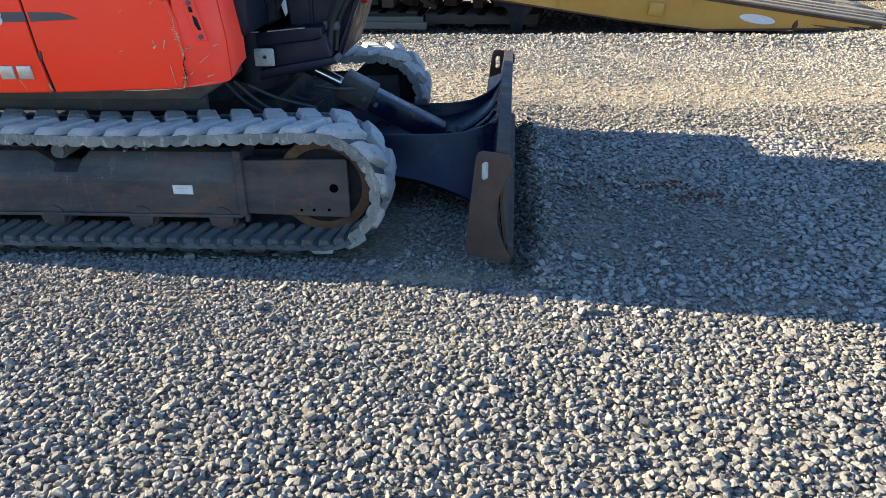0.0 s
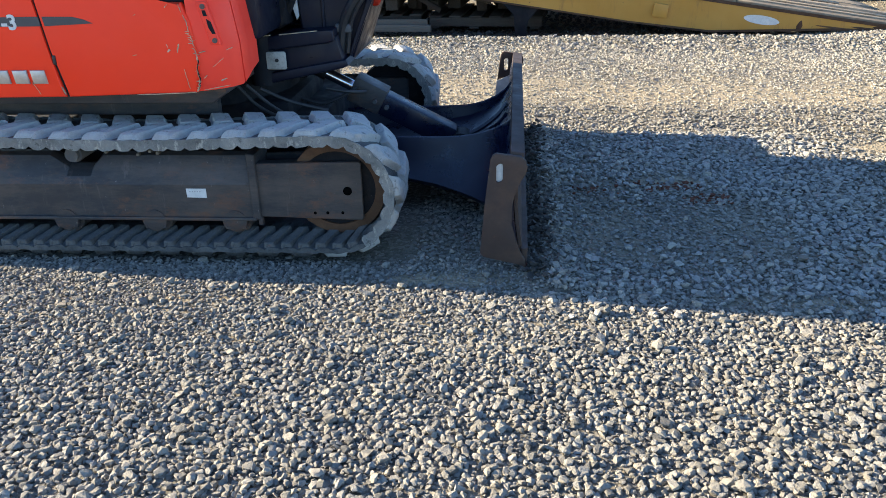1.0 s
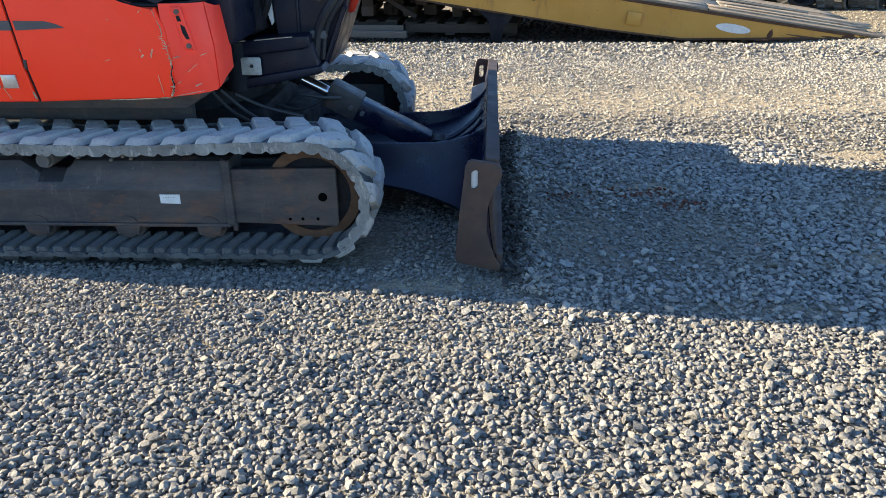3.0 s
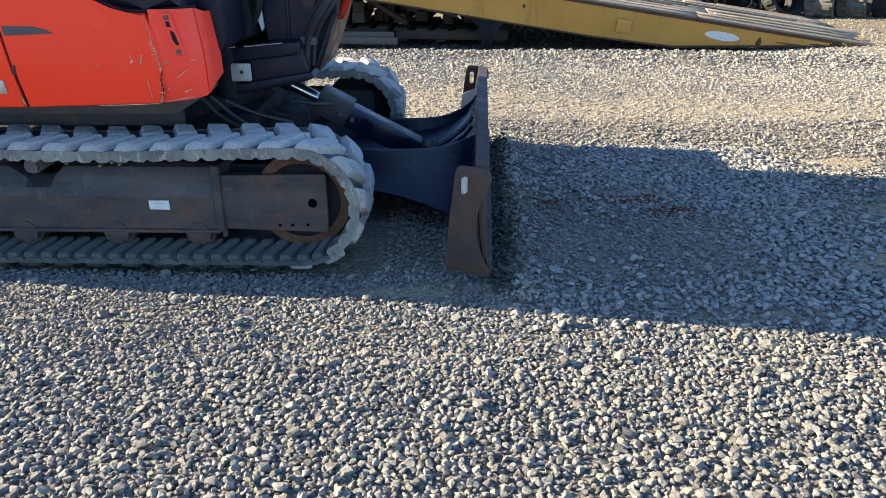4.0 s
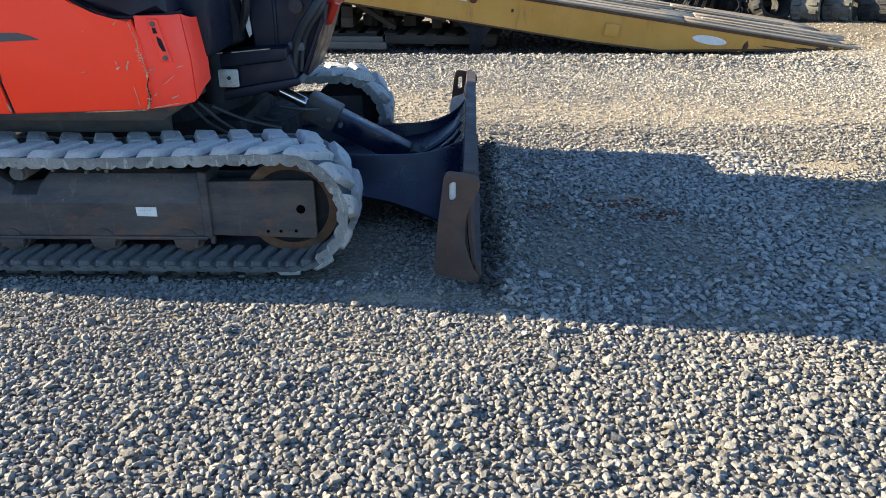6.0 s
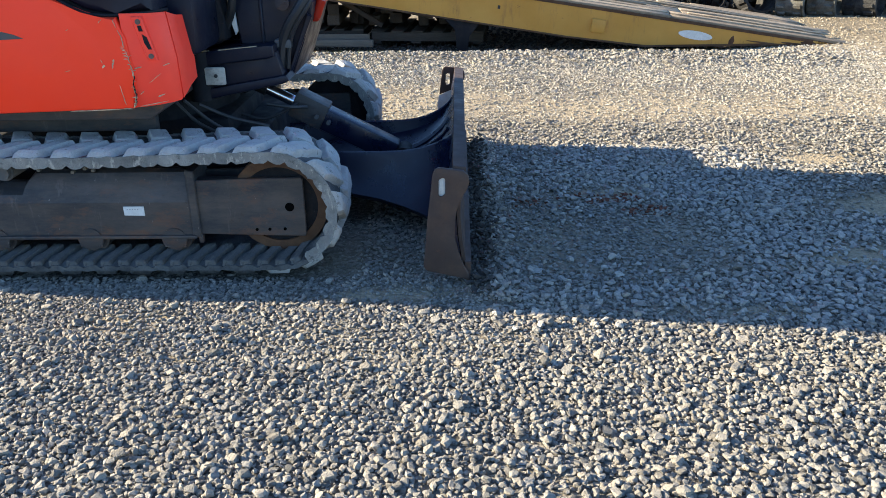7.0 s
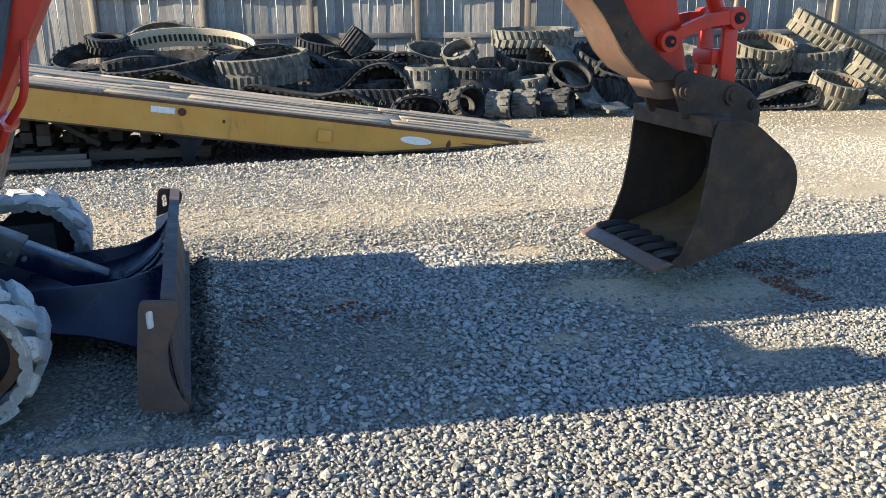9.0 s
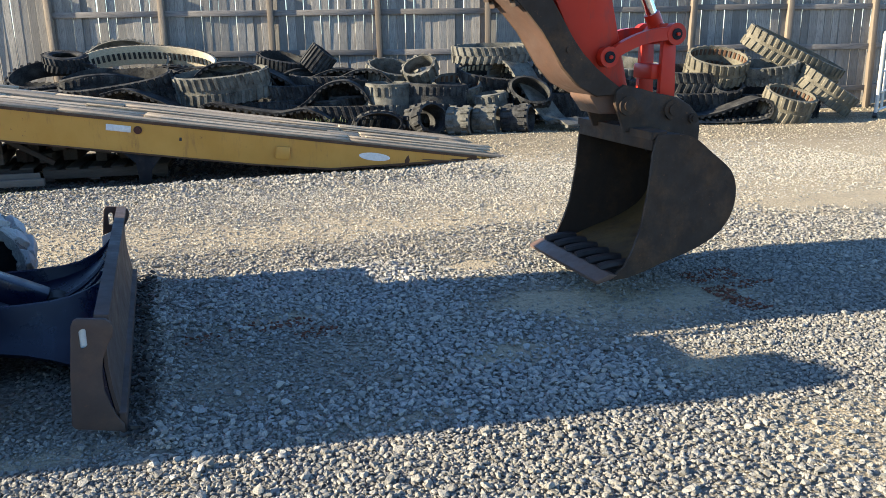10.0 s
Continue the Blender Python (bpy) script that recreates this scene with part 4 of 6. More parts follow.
cab = part("cab", shape(prism([(-2.0, 0.64), (-0.70, 0.64), (-0.62, 1.2), (-0.64, 1.62), (-2.03, 1.62), (-2.05, 1.5)], 3.62, 4.46, 0.05, 3)), M_NAVY, excavator, "dark operator cab")
part("cab_top", shape(prism([(-2.02, 1.60), (-0.64, 1.60), (-0.72, 2.02), (-0.85, 2.17), (-1.95, 2.20)], 3.63, 4.74, 0.05, 3)), M_NAVY, cab, "dark glazed upper cab")
part("cab_window", shape(prism([(-1.85, 1.64), (-0.80, 1.64), (-0.86, 1.98), (-1.80, 2.02)], 3.622, 3.628)), M_GLASS, cab, "dark side window")

# swing bracket at the front of the body
bracket = part("swing_bracket", shape(prism([(-0.66, 0.665), (-0.575, 0.660), (-0.525, 0.79), (-0.485, 0.905), (-0.475, 0.955), (-0.515, 0.975), (-0.57, 0.985), (-0.62, 1.02), (-0.650, 1.08), (-0.665, 1.34), (-0.83, 1.34), (-0.805, 1.05), (-0.80, 0.78), (-0.66, 0.78)], 3.46, 3.92, 0.012, 2)), M_BRACKET, excavator, "dark navy swing bracket", 30)
part("top_flange", shape(prism([(-1.005, 0.718), (-0.96, 0.712), (-0.66, 0.745), (-0.63, 0.755), (-0.63, 0.800), (-0.66, 0.798), (-0.985, 0.772), (-1.005, 0.760)], 3.33, 3.95, 0.009, 3)), M_BRACKET, bracket, "rounded navy upper flange with chipped edges", 40)
part("bottom_flange", shape(prism([(-0.985, 0.578), (-0.95, 0.572), (-0.600, 0.642), (-0.575, 0.655), (-0.585, 0.678), (-0.97, 0.616), (-0.985, 0.605)], 3.33, 3.95, 0.008, 2)), M_BRACKET, bracket, "navy lower flange with worn edges", 40)
part("web", shape(prism([(-0.995, 0.590), (-0.60, 0.655), (-0.625, 0.77), (-0.995, 0.74)], 3.352, 3.93, 0.006, 2)), M_BRACKET, bracket, "dusty black web between the flanges")
for xa, za, xb, zb in ((-0.98, 0.774, -0.90, 0.781), (-0.86, 0.7825, -0.70, 0.7965), (-0.94, 0.578, -0.93, 0.580)):
    part("chipped_edge", shape(prism([(xa, za - 0.002), (xb, zb - 0.002), (xb, zb + 0.0015), (xa, za + 0.0015)], 3.332, 3.345)), M_PALE_PAINT, bracket, "paint chipped to pale metal")
part("tool_box", shape(prism([(-1.09, 0.80), (-1.0, 0.785), (-0.87, 0.797), (-0.835, 0.815), (-0.835, 0.90), (-0.850, 1.03), (-0.895, 1.09), (-1.12, 1.06)], 3.385, 3.62, 0.022, 3)), M_DARK, excavator, "glossy black box beside the bracket", 40)
part("marker", shape(block(-0.842, -0.806, 3.47, 3.49, 0.985, 1.12, 0.004)), M_RED_FADED, excavator, "red strip in the gap")
# pale piece painted in for the sunlit view through the gap
part("reflector", shape(prism([(-0.834, 0.985), (-0.812, 0.985), (-0.800, 0.84), (-0.812, 0.825), (-0.822, 0.87)], 3.455, 3.475, 0.002, 1)), M_WHITE, excavator, "pale plate standing in for sunlit ground beyond the gap")
part("pin_head", shape(rod((-0.952, YC - 0.325, 0.573), (-0.952, YC - 0.325, 0.776), 0.055, 28)), M_DARK, bracket, "vertical pin boss")
part("plaque", shape(block(-0.925, -0.838, 3.318, 3.336, 0.640, 0.715, 0.008)), M_PLAQUE, bracket, "flaking white painted plate")
part("plaque_hole", shape(rod((-0.876, 3.315, 0.68), (-0.876, 3.322, 0.68), 0.008, 12)), M_HOSE, bracket)
part("bracket_rib", shape(prism([(-0.600, 0.665), (-0.585, 0.665), (-0.480, 0.90), (-0.500, 0.91)], 3.44, 3.465, 0.003, 1), prism([(-0.70, 0.66), (-0.688, 0.66), (-0.688, 1.05), (-0.70, 1.06)], 3.445, 3.465, 0.003, 1)), M_BRACKET, bracket)
part("hose_clamp", shape(block(-0.640, -0.570, 3.405, 3.450, 0.775, 0.812, 0.008)), M_GREY, bracket, "grey hose clamp")
part("pivot_cap", shape(rod((-0.60, 3.44, 0.955), (-0.60, 3.462, 0.955), 0.03, 20)), M_NAVY, bracket)
for k, (dx, rr) in enumerate(((0.0, 0.021), (0.030, 0.010))):
    part("hose", shape(tube([(-0.625 + dx, 3.425, 0.69), (-0.605 + dx, 3.42, 0.80), (-0.570 + dx, 3.41, 0.875), (-0.520 + dx, 3.41, 0.945), (-0.475 + dx * 0.4, 3.44, 1.02), (-0.45 + dx * 0.4, 3.50, 1.16), (-0.42 + dx * 0.4, 3.57, 1.30), (-0.38 + dx * 0.4, 3.60, 1.46)], rr)), M_HOSE, bracket, "black hydraulic hose")
part("hose", shape(tube([(-0.80, 3.40, 1.30), (-0.79, 3.38, 1.10), (-0.80, 3.40, 0.95), (-0.86, 3.46, 0.84)], 0.018)), M_HOSE, bracket, "black hydraulic hose")
for pts in ([(-1.03, 3.22, 0.60), (-0.96, 3.26, 0.50), (-0.88, 3.34, 0.42)], [(-0.99, 3.22, 0.60), (-0.90, 3.28, 0.49), (-0.80, 3.36, 0.40)],
            [(-0.95, 3.28, 0.57), (-0.84, 3.34, 0.50), (-0.70, 3.42, 0.44)], [(-0.86, 3.55, 0.47), (-0.76, 3.55, 0.44), (-0.68, 3.56, 0.46), (-0.60, 3.60, 0.50)],
            [(-0.72, 3.50, 0.52), (-0.62, 3.52, 0.50), (-0.56, 3.60, 0.48)]):
    part("hose", shape(tube(pts, 0.008)), M_HOSE, excavator, "thin grey-black hose under the body")

# dozer blade
END = [(-0.002, 0.078), (0.010, 0.062), (0.150, 0.030), (0.166, 0.034), (0.166, 0.052), (0.146, 0.085), (0.126, 0.130), (0.115, 0.190), (0.112, 0.260), (0.120, 0.310), (0.142, 0.352), (0.162, 0.385), (0.169, 0.412),
       (0.164, 0.436), (0.148, 0.452), (0.060, 0.464), (0.046, 0.458), (0.037, 0.440), (0.016, 0.270)]
BACK = [(0.108, 0.440), (0.092, 0.360), (0.088, 0.270), (0.094, 0.180), (0.108, 0.090), (0.128, 0.045)]
FRONT = [(0.148, 0.035), (0.138, 0.100), (0.126, 0.185), (0.120, 0.270), (0.122, 0.355), (0.130, 0.440)]
blade = part("dozer_blade", shape(prism(BACK + FRONT, 2.735, 4.640, 0.0)), M_NAVY, excavator, "curved dark steel blade, worn on the edge", 40)
part("top_bar", shape(prism([(0.106, 0.432), (0.156, 0.432), (0.158, 0.458), (0.110, 0.464)], 2.742, 4.634, 0.006, 2)), M_RUST, blade, "top bar worn to brown steel")
part("front_lining", shape(prism([(p[0] + 0.003, p[1]) for p in FRONT] + [(p[0] + 0.016, p[1]) for p in FRONT[::-1]], 2.742, 4.634)), M_RUST, blade, "rusty worn front face", 40)
part("cutting_edge", shape(prism([(0.150, 0.012), (0.172, 0.008), (0.176, 0.090), (0.150, 0.095)], 2.732, 4.645, 0.004, 1)), M_RUST, blade, "rust-brown cutting edge")
for y0 in (2.712, 4.643):
    bm = bmesh.new()
    prism(END, y0, y0 + 0.020, 0.004, 2)(bm)
    plate = part("end_plate", bm, M_RUST, blade, "rust-brown end plate with a slot", 30)
    cut = bpy.data.meshes.new("slot")
    cb = bmesh.new()
    slot = [(0.070 + 0.0115 * math.cos(a) + 0.004 * math.sin(a) , 0.392 + (0.024 if math.sin(a) > 0 else -0.024) + 0.0115 * math.sin(a)) for a in [i * math.pi / 10 for i in range(20)]]
    prism(slot, y0 - 0.01, y0 + 0.03)(cb)
    bmesh.ops.recalc_face_normals(cb, faces=cb.faces)
    cb.to_mesh(cut)
    cb.free()
    co = bpy.data.objects.new("slot", cut)
    scene.collection.objects.link(co)
    bo = plate.modifiers.new("slot", "BOOLEAN")
    bo.operation, bo.solver, bo.object = "DIFFERENCE", "EXACT", co
    bpy.context.view_layer.update()
    done = bpy.data.meshes.new_from_object(plate.evaluated_get(bpy.context.evaluated_depsgraph_get()))
    plate.modifiers.clear()
    plate.data = done
    bpy.data.objects.remove(co)
part("slot_lining", shape(block(0.053, 0.087, 2.722, 2.727, 0.350, 0.434, 0.002)), M_WHITE, blade, "pale plate behind the slot")
part("sticker", shape(prism([(0.008, 0.205), (0.088, 0.235), (0.098, 0.335), (0.016, 0.300)], 4.6375, 4.6405)), M_WHITE, blade, "pale grey warning sticker")


def arm_rows(side):
    """Cross sections of one blade arm from the pivot to the blade: a thin upper edge over a flank that flares out towards the blade."""
    rows = []
    for x, yt, yb, zb, zt in ((-0.80, 0.27, 0.31, 0.190, 0.315), (-0.60, 0.28, 0.325, 0.170, 0.320), (-0.40, 0.285, 0.345, 0.142, 0.324), (-0.22, 0.29, 0.37, 0.113, 0.324),
                              (-0.12, 0.293, 0.405, 0.092, 0.328), (-0.04, 0.30, 0.455, 0.078, 0.342), (0.03, 0.32, 0.53, 0.070, 0.370), (0.075, 0.35, 0.60, 0.070, 0.398), (0.105, 0.39, 0.68, 0.070, 0.428)):
        mid = zb + 0.60 * (zt - zb)
        rows.append([(x, YC + side * y, z) for y, z in ((yb, zb + 0.022), (yb - 0.022, zb), (yt - 0.06, zb), (yt - 0.07, zb + 0.03), (yt - 0.030, mid), (yt - 0.022, zt - 0.006), (yt - 0.014, zt), (yt - 0.004, zt - 0.003),
                                                        (yt + 0.002, zt - 0.020), (yt + 0.14 * (yb - yt), mid), (yt + 0.55 * (yb - yt), zb + 0.28 * (zt - zb)))])
    return rows


def loft(rows):
    def add(bm):
        r = [[bm.verts.new(p) for p in row] for row in rows]
        for a, b in zip(r, r[1:]):
            for k in range(len(a)):
                bm.faces.new((a[k], b[k], b[(k + 1) % len(a)], a[(k + 1) % len(a)]))
        bm.faces.new(r[0])
        bm.faces.new(r[-1][::-1])
    return add


for side in (-1, 1):
    part("blade_arm", shape(loft(arm_rows(side))), M_NAVY, excavator, "smooth dark navy blade arm", 40)
scoop = []
for x, z, w in ((-0.52, 0.200, 0.265), (-0.35, 0.205, 0.27), (-0.20, 0.218, 0.275), (-0.10, 0.240, 0.28), (-0.02, 0.278, 0.295), (0.05, 0.335, 0.325), (0.09, 0.392, 0.36), (0.108, 0.432, 0.385)):
    rise = max(0.0, 0.045 * (0.43 - z) / 0.2)
    scoop.append([(x, YC + k * w, z + rise * abs(k) ** 3) for k in (-1, -0.85, -0.5, 0, 0.5, 0.85, 1)])
part("blade_web", shape(sheet(scoop, 0.02)), M_NAVY, excavator, "curved navy web plate between the blade arms", 60)
for dy in (-0.06, 0.02):
    part("web_rib", shape(tube([(-0.19, YC + dy * 0.4, 0.226), (-0.10, YC + dy, 0.248), (-0.02, YC + dy * 1.6, 0.288), (0.05, YC + dy * 2.2, 0.345), (0.085, YC + dy * 2.6, 0.392)], 0.011)), M_NAVY, excavator, "raised rib on the web plate")
# blade cylinder: rod, guard and barrel along one line
CA, CB = Vector((-0.86, YC, 0.605)), Vector((-0.13, YC, 0.225))
axis = (CB - CA).normalized()
cyl_pose = Matrix.Translation(CA) @ axis.to_track_quat("X", "Z").to_matrix().to_4x4()
cylinder = part("blade_cylinder", shape(block(0.30, 0.78, -0.055, 0.055, -0.055, 0.050, 0.012, cyl_pose)), M_NAVY, excavator, "navy boxed hydraulic cylinder")
part("guard", shape(block(0.255, 0.415, -0.062, 0.062, -0.056, 0.064, 0.006, cyl_pose)), M_FRAME, cylinder, "dull steel guard over the cylinder head")
part("rod", shape(rod(CA, CA + axis * 0.30, 0.026, 20)), M_CHROME, cylinder, "shiny chrome rod")
part("rod_eye", shape(rod(CA - axis * 0.02, CA + axis * 0.12, 0.036, 20), rod(CA + Vector((0, -0.05, 0)), CA + Vector((0, 0.05, 0)), 0.055, 24)), M_DARK, cylinder, "black rod end with a round eye")
part("rod_eye", shape(rod(CA + Vector((0, -0.07, 0)), CA + Vector((0, 0.07, 0)), 0.065, 24)), M_DARK, cylinder)
part("barrel_eye", shape(rod(CB + Vector((0, -0.06, 0)), CB + Vector((0, 0.06, 0)), 0.05, 20), block(0.76, 0.86, -0.035, 0.035, -0.04, 0.03, 0.01, cyl_pose)), M_DARK, cylinder)
for bx in (0.38, 0.44):
    part("bolt", shape(rod(cyl_pose @ Vector((bx, -0.083, 0.0)), cyl_pose @ Vector((bx, -0.05, 0.0)), 0.010, 8)), M_GREY, cylinder)

# boom, stick, links, thumb and bucket
BY = 3.74
boom_pts = [(-0.66, 0.95), (-0.53, 0.93), (-0.25, 1.47), (0.28, 2.42), (0.75, 2.85), (1.50, 3.02), (2.35, 2.86), (2.44, 3.00), (2.34, 3.14), (1.45, 3.32), (0.60, 3.12), (0.05, 2.62), (-0.40, 1.50), (-0.66, 1.02)]
boom = part("boom", shape(prism(boom_pts, BY - 0.12, BY + 0.12, 0.015, 2)), M_RED_ARM, excavator, "orange-red boom rising from the bracket")
part("boom_hose", shape(tube([(-0.44, 3.58, 0.98), (-0.37, 3.56, 1.08), (-0.35, 3.57, 1.20), (-0.34, 3.61, 1.30)], 0.016)), M_RED_ARM, boom, "red painted pipe bend")
part("cylinder_foot", shape(rod((-0.50, BY - 0.18, 0.955), (-0.50, BY + 0.16, 0.955), 0.045, 20), block(-0.56, -0.47, BY - 0.17, BY - 0.12, 0.86, 1.00, 0.015), rod((-0.485, BY - 0.17, 0.885), (-0.455, BY - 0.17, 0.955), 0.022, 12)), M_RED_ARM, boom)
stick = part("stick", shape(prism([(2.57, 0.97), (2.71, 0.96), (2.73, 1.03), (2.60, 1.52), (2.50, 2.10), (2.62, 2.75), (2.50, 3.05), (2.30, 2.95), (2.12, 2.60), (2.27, 1.55), (2.50, 1.10)], BY - 0.105, BY + 0.105, 0.012, 2)),
             M_RED_ARM, excavator, "orange-red dipper arm")
part("stick_tip", shape(prism([(2.485, 1.10), (2.735, 1.045), (2.728, 0.950), (2.555, 0.955), (2.49, 1.04)], BY - 0.112, BY + 0.112, 0.008, 2)), M_EDGE, stick, "rusty dirt-caked end of the arm")
# curved side links and bucket links
P1, P2, P3 = (2.563, 1.245), (2.952, 1.353), (2.942, 0.968)


def bow_link(a, b, r, rise, y0, y1):
    n = 9
    up, low = [], []
    for i in range(n):
        f = i / (n - 1)
        x, z = a[0] + (b[0] - a[0]) * f, a[1] + (b[1] - a[1]) * f + rise * 4 * f * (1 - f)
        up.append((x, z + r))
        low.append((x, z - r))
    return prism(up + low[::-1], y0, y1, 0.006, 2)


for s in (-1, 1):
    ys = sorted((BY + s * 0.125, BY + s * 0.165))
    link = part("side_link", shape(bow_link(P1, P2, 0.032, 0.035, *ys), rod((P1[0], ys[0] - 0.002, P1[1]), (P1[0], ys[1] + 0.002, P1[1]), 0.052, 24),
                                   rod((P2[0], ys[0] - 0.002, P2[1]), (P2[0], ys[1] + 0.002, P2[1]), 0.056, 24)), M_RED_ARM, excavator, "curved orange-red side link")
    for pp in (P1, P2):
        part("bushing", shape(rod((pp[0], BY + s * 0.10, pp[1]), (pp[0], BY + s * 0.174, pp[1]), 0.029, 18)), M_DARK, link, "dark pin end")
        part("bolt", shape(rod((pp[0], BY + s * 0.174, pp[1]), (pp[0], BY + s * 0.187, pp[1]), 0.010, 6)), M_RED_ARM, link)
    yb = sorted((BY + s * 0.085, BY + s * 0.120))
    part("bucket_link", shape(prism([(P3[0] - 0.045, P3[1]), (P3[0] + 0.055, P3[1] - 0.01), (P2[0] + 0.030, P2[1]), (P2[0] - 0.045, P2[1])], *yb, 0.006, 2)), M_RED_ARM, excavator, "straight orange-red bucket link")
part("link_crossbar", shape(block(2.86, 2.94, BY - 0.09, BY + 0.09, 1.12, 1.20, 0.01)), M_RED_ARM, excavator)
part("bucket_cylinder", shape(rod((P2[0], BY, P2[1]), (2.66, BY, 1.95), 0.030, 20)), M_CHROME, excavator, "shiny chrome cylinder rod")
part("cylinder_barrel", shape(rod((2.70, BY, 1.84), (2.44, BY, 2.60), 0.055, 24)), M_RED_ARM, excavator, "red cylinder barrel")
part("rod_head", shape(rod((P2[0], BY - 0.06, P2[1]), (P2[0], BY + 0.06, P2[1]), 0.055, 24), rod((P2[0], BY, P2[1]), (P2[0] - 0.05, BY, P2[1] + 0.105), 0.042, 16)), M_RED_ARM, excavator, "red rod head")
# thumb
thumb_out = [(1.52, 1.95), (1.75, 1.775), (1.93, 1.628), (2.033, 1.537), (2.113, 1.462), (2.19, 1.375), (2.247, 1.290), (2.305, 1.195), (2.392, 1.106), (2.500, 1.050)]
thumb_in = [(2.63, 1.055), (2.652, 1.080), (2.577, 1.130), (2.495, 1.192), (2.415, 1.268), (2.352, 1.350), (2.281, 1.462), (2.225, 1.545), (2.06, 1.76), (1.86, 2.00)]
thumb = part("thumb", shape(prism(thumb_out + thumb_in, BY - 0.160, BY - 0.140, 0.004, 1)), M_BUCKET, excavator, "brown steel hydraulic thumb")
part("side_plate", shape(prism(thumb_out + thumb_in, BY + 0.140, BY + 0.160, 0.004, 1)), M_BUCKET, thumb)
part("face_plate", shape(prism(thumb_out + [(x + 0.012, z + 0.010) for x, z in thumb_out[::-1]], BY - 0.141, BY + 0.141)), M_THUMB, thumb, "worn rust-brown face plate", 40)
part("inner_plate", shape(prism([(x - 0.02, z - 0.015) for x, z in thumb_in[2:]] + [(x - 0.03, z - 0.025) for x, z in thumb_in[2:][::-1]], BY - 0.141, BY + 0.141)), M_BUCKET, thumb)
for k in range(9):
    f = k / 8
    x, z = 1.775 + 0.28 * f, 1.752 - 0.238 * f
    for s in (-1, 1):
        yy = sorted((BY + s * 0.162, BY + s * 0.10))
        part("tooth", shape(prism([(x - 0.022, z + 0.020), (x + 0.016, z - 0.016), (x - 0.012, z - 0.024)], *yy, 0.003, 1)), M_BUCKET, thumb, "saw-like steel tooth")
part("pin", shape(rod((2.335, BY - 0.168, 1.285), (2.335, BY - 0.155, 1.285), 0.016, 16)), M_BUCKET, thumb)
# bucket
SHELL = [(2.470, 0.146), (2.57, 0.140), (2.69, 0.168), (2.80, 0.203), (2.95, 0.246), (3.06, 0.292), (3.14, 0.345), (3.195, 0.42), (3.217, 0.50), (3.215, 0.575), (3.187, 0.65), (3.13, 0.705), (3.06, 0.757), (2.985, 0.815), (2.93, 0.848), (2.86, 0.866), (2.72, 0.872)]


def rounded(pts, steps=3):
    """Catmull-Rom through the points."""
    p = [Vector(q) for q in pts]
    p = [2 * p[0] - p[1]] + p + [2 * p[-1] - p[-2]]
    out = []
    for i in range(1, len(p) - 2):
        for k in range(steps):
            t = k / steps
            q = 0.5 * (2 * p[i] + (p[i + 1] - p[i - 1]) * t + (2 * p[i - 1] - 5 * p[i] + 4 * p[i + 1] - p[i + 2]) * t * t + (3 * p[i] - p[i - 1] - 3 * p[i + 1] + p[i + 2]) * t ** 3)
            out.append((q.x, q.y))
    return out + [tuple(p[-2])]


SHELL = rounded(SHELL)
inner = []
for i, (x, z) in enumerate(SHELL):
    (xa, za), (xb, zb) = SHELL[max(i - 1, 0)], SHELL[min(i + 1, len(SHELL) - 1)]
    d = math.hypot(xb - xa, zb - za)
    inner.append((x - 0.016 * (zb - za) / d, z + 0.016 * (xb - xa) / d))
bucket = part("bucket", shape(prism(SHELL + inner[::-1], 3.362, 4.114)), M_BUCKET, excavator, "wide rust-brown digging bucket hanging above the gravel", 40)
side_poly = SHELL + [(2.712, 0.850), (2.700, 0.777), (2.686, 0.600), (2.655, 0.400), (2.612, 0.290), (2.568, 0.200), (2.520, 0.168), (2.470, 0.156)]
for y0 in (3.345, 4.115):
    part("side_plate", shape(prism(side_poly, y0, y0 + 0.016, 0.003, 1)), M_BUCKET, bucket, "smooth rusty side plate")
part("lip_rail", shape(prism([(2.690, 0.845), (2.780, 0.868), (2.780, 0.888), (2.690, 0.884)], 3.352, 4.124, 0.005, 1), block(2.698, 2.716, 3.362, 4.114, 0.790, 0.880, 0.004)), M_BUCKET, bucket, "top cross rail of the bucket")
floor_in = [p for p in inner if p[0] > 2.60 and p[1] < 0.50]
part("worn_lining", shape(prism([(x, z - 0.001) for x, z in floor_in] + [(x - 0.002, z + 0.004) for x, z in floor_in[::-1]], 3.364, 4.112)), M_YELLOW_DIRT, bucket, "yellowish dusty floor of the bucket", 40)
part("cutting_edge", shape(prism([(2.405, 0.128), (2.480, 0.144), (2.520, 0.165), (2.475, 0.178), (2.400, 0.146)], 3.335, 4.136, 0.004, 2)), M_EDGE, bucket, "worn bare steel cutting edge with rust")
for k in range(6):
    y = 3.425 + k * 0.126
    part("weld_rib", shape(tube([(2.476, y + 0.02, 0.178), (2.53, y + 0.012, 0.190), (2.60, y, 0.196), (2.655, y - 0.008, 0.190)], 0.027)), M_RIBBED, bucket, "dark rounded wear rib")
EAR = [(2.665, 0.860), (2.600, 1.010), (2.605, 1.075), (2.650, 1.105), (2.740, 1.085), (2.830, 1.060), (2.970, 1.032), (3.055, 0.985), (3.110, 0.930), (3.125, 0.870), (3.118, 0.735), (3.05, 0.765), (2.93, 0.846), (2.75, 0.870)]
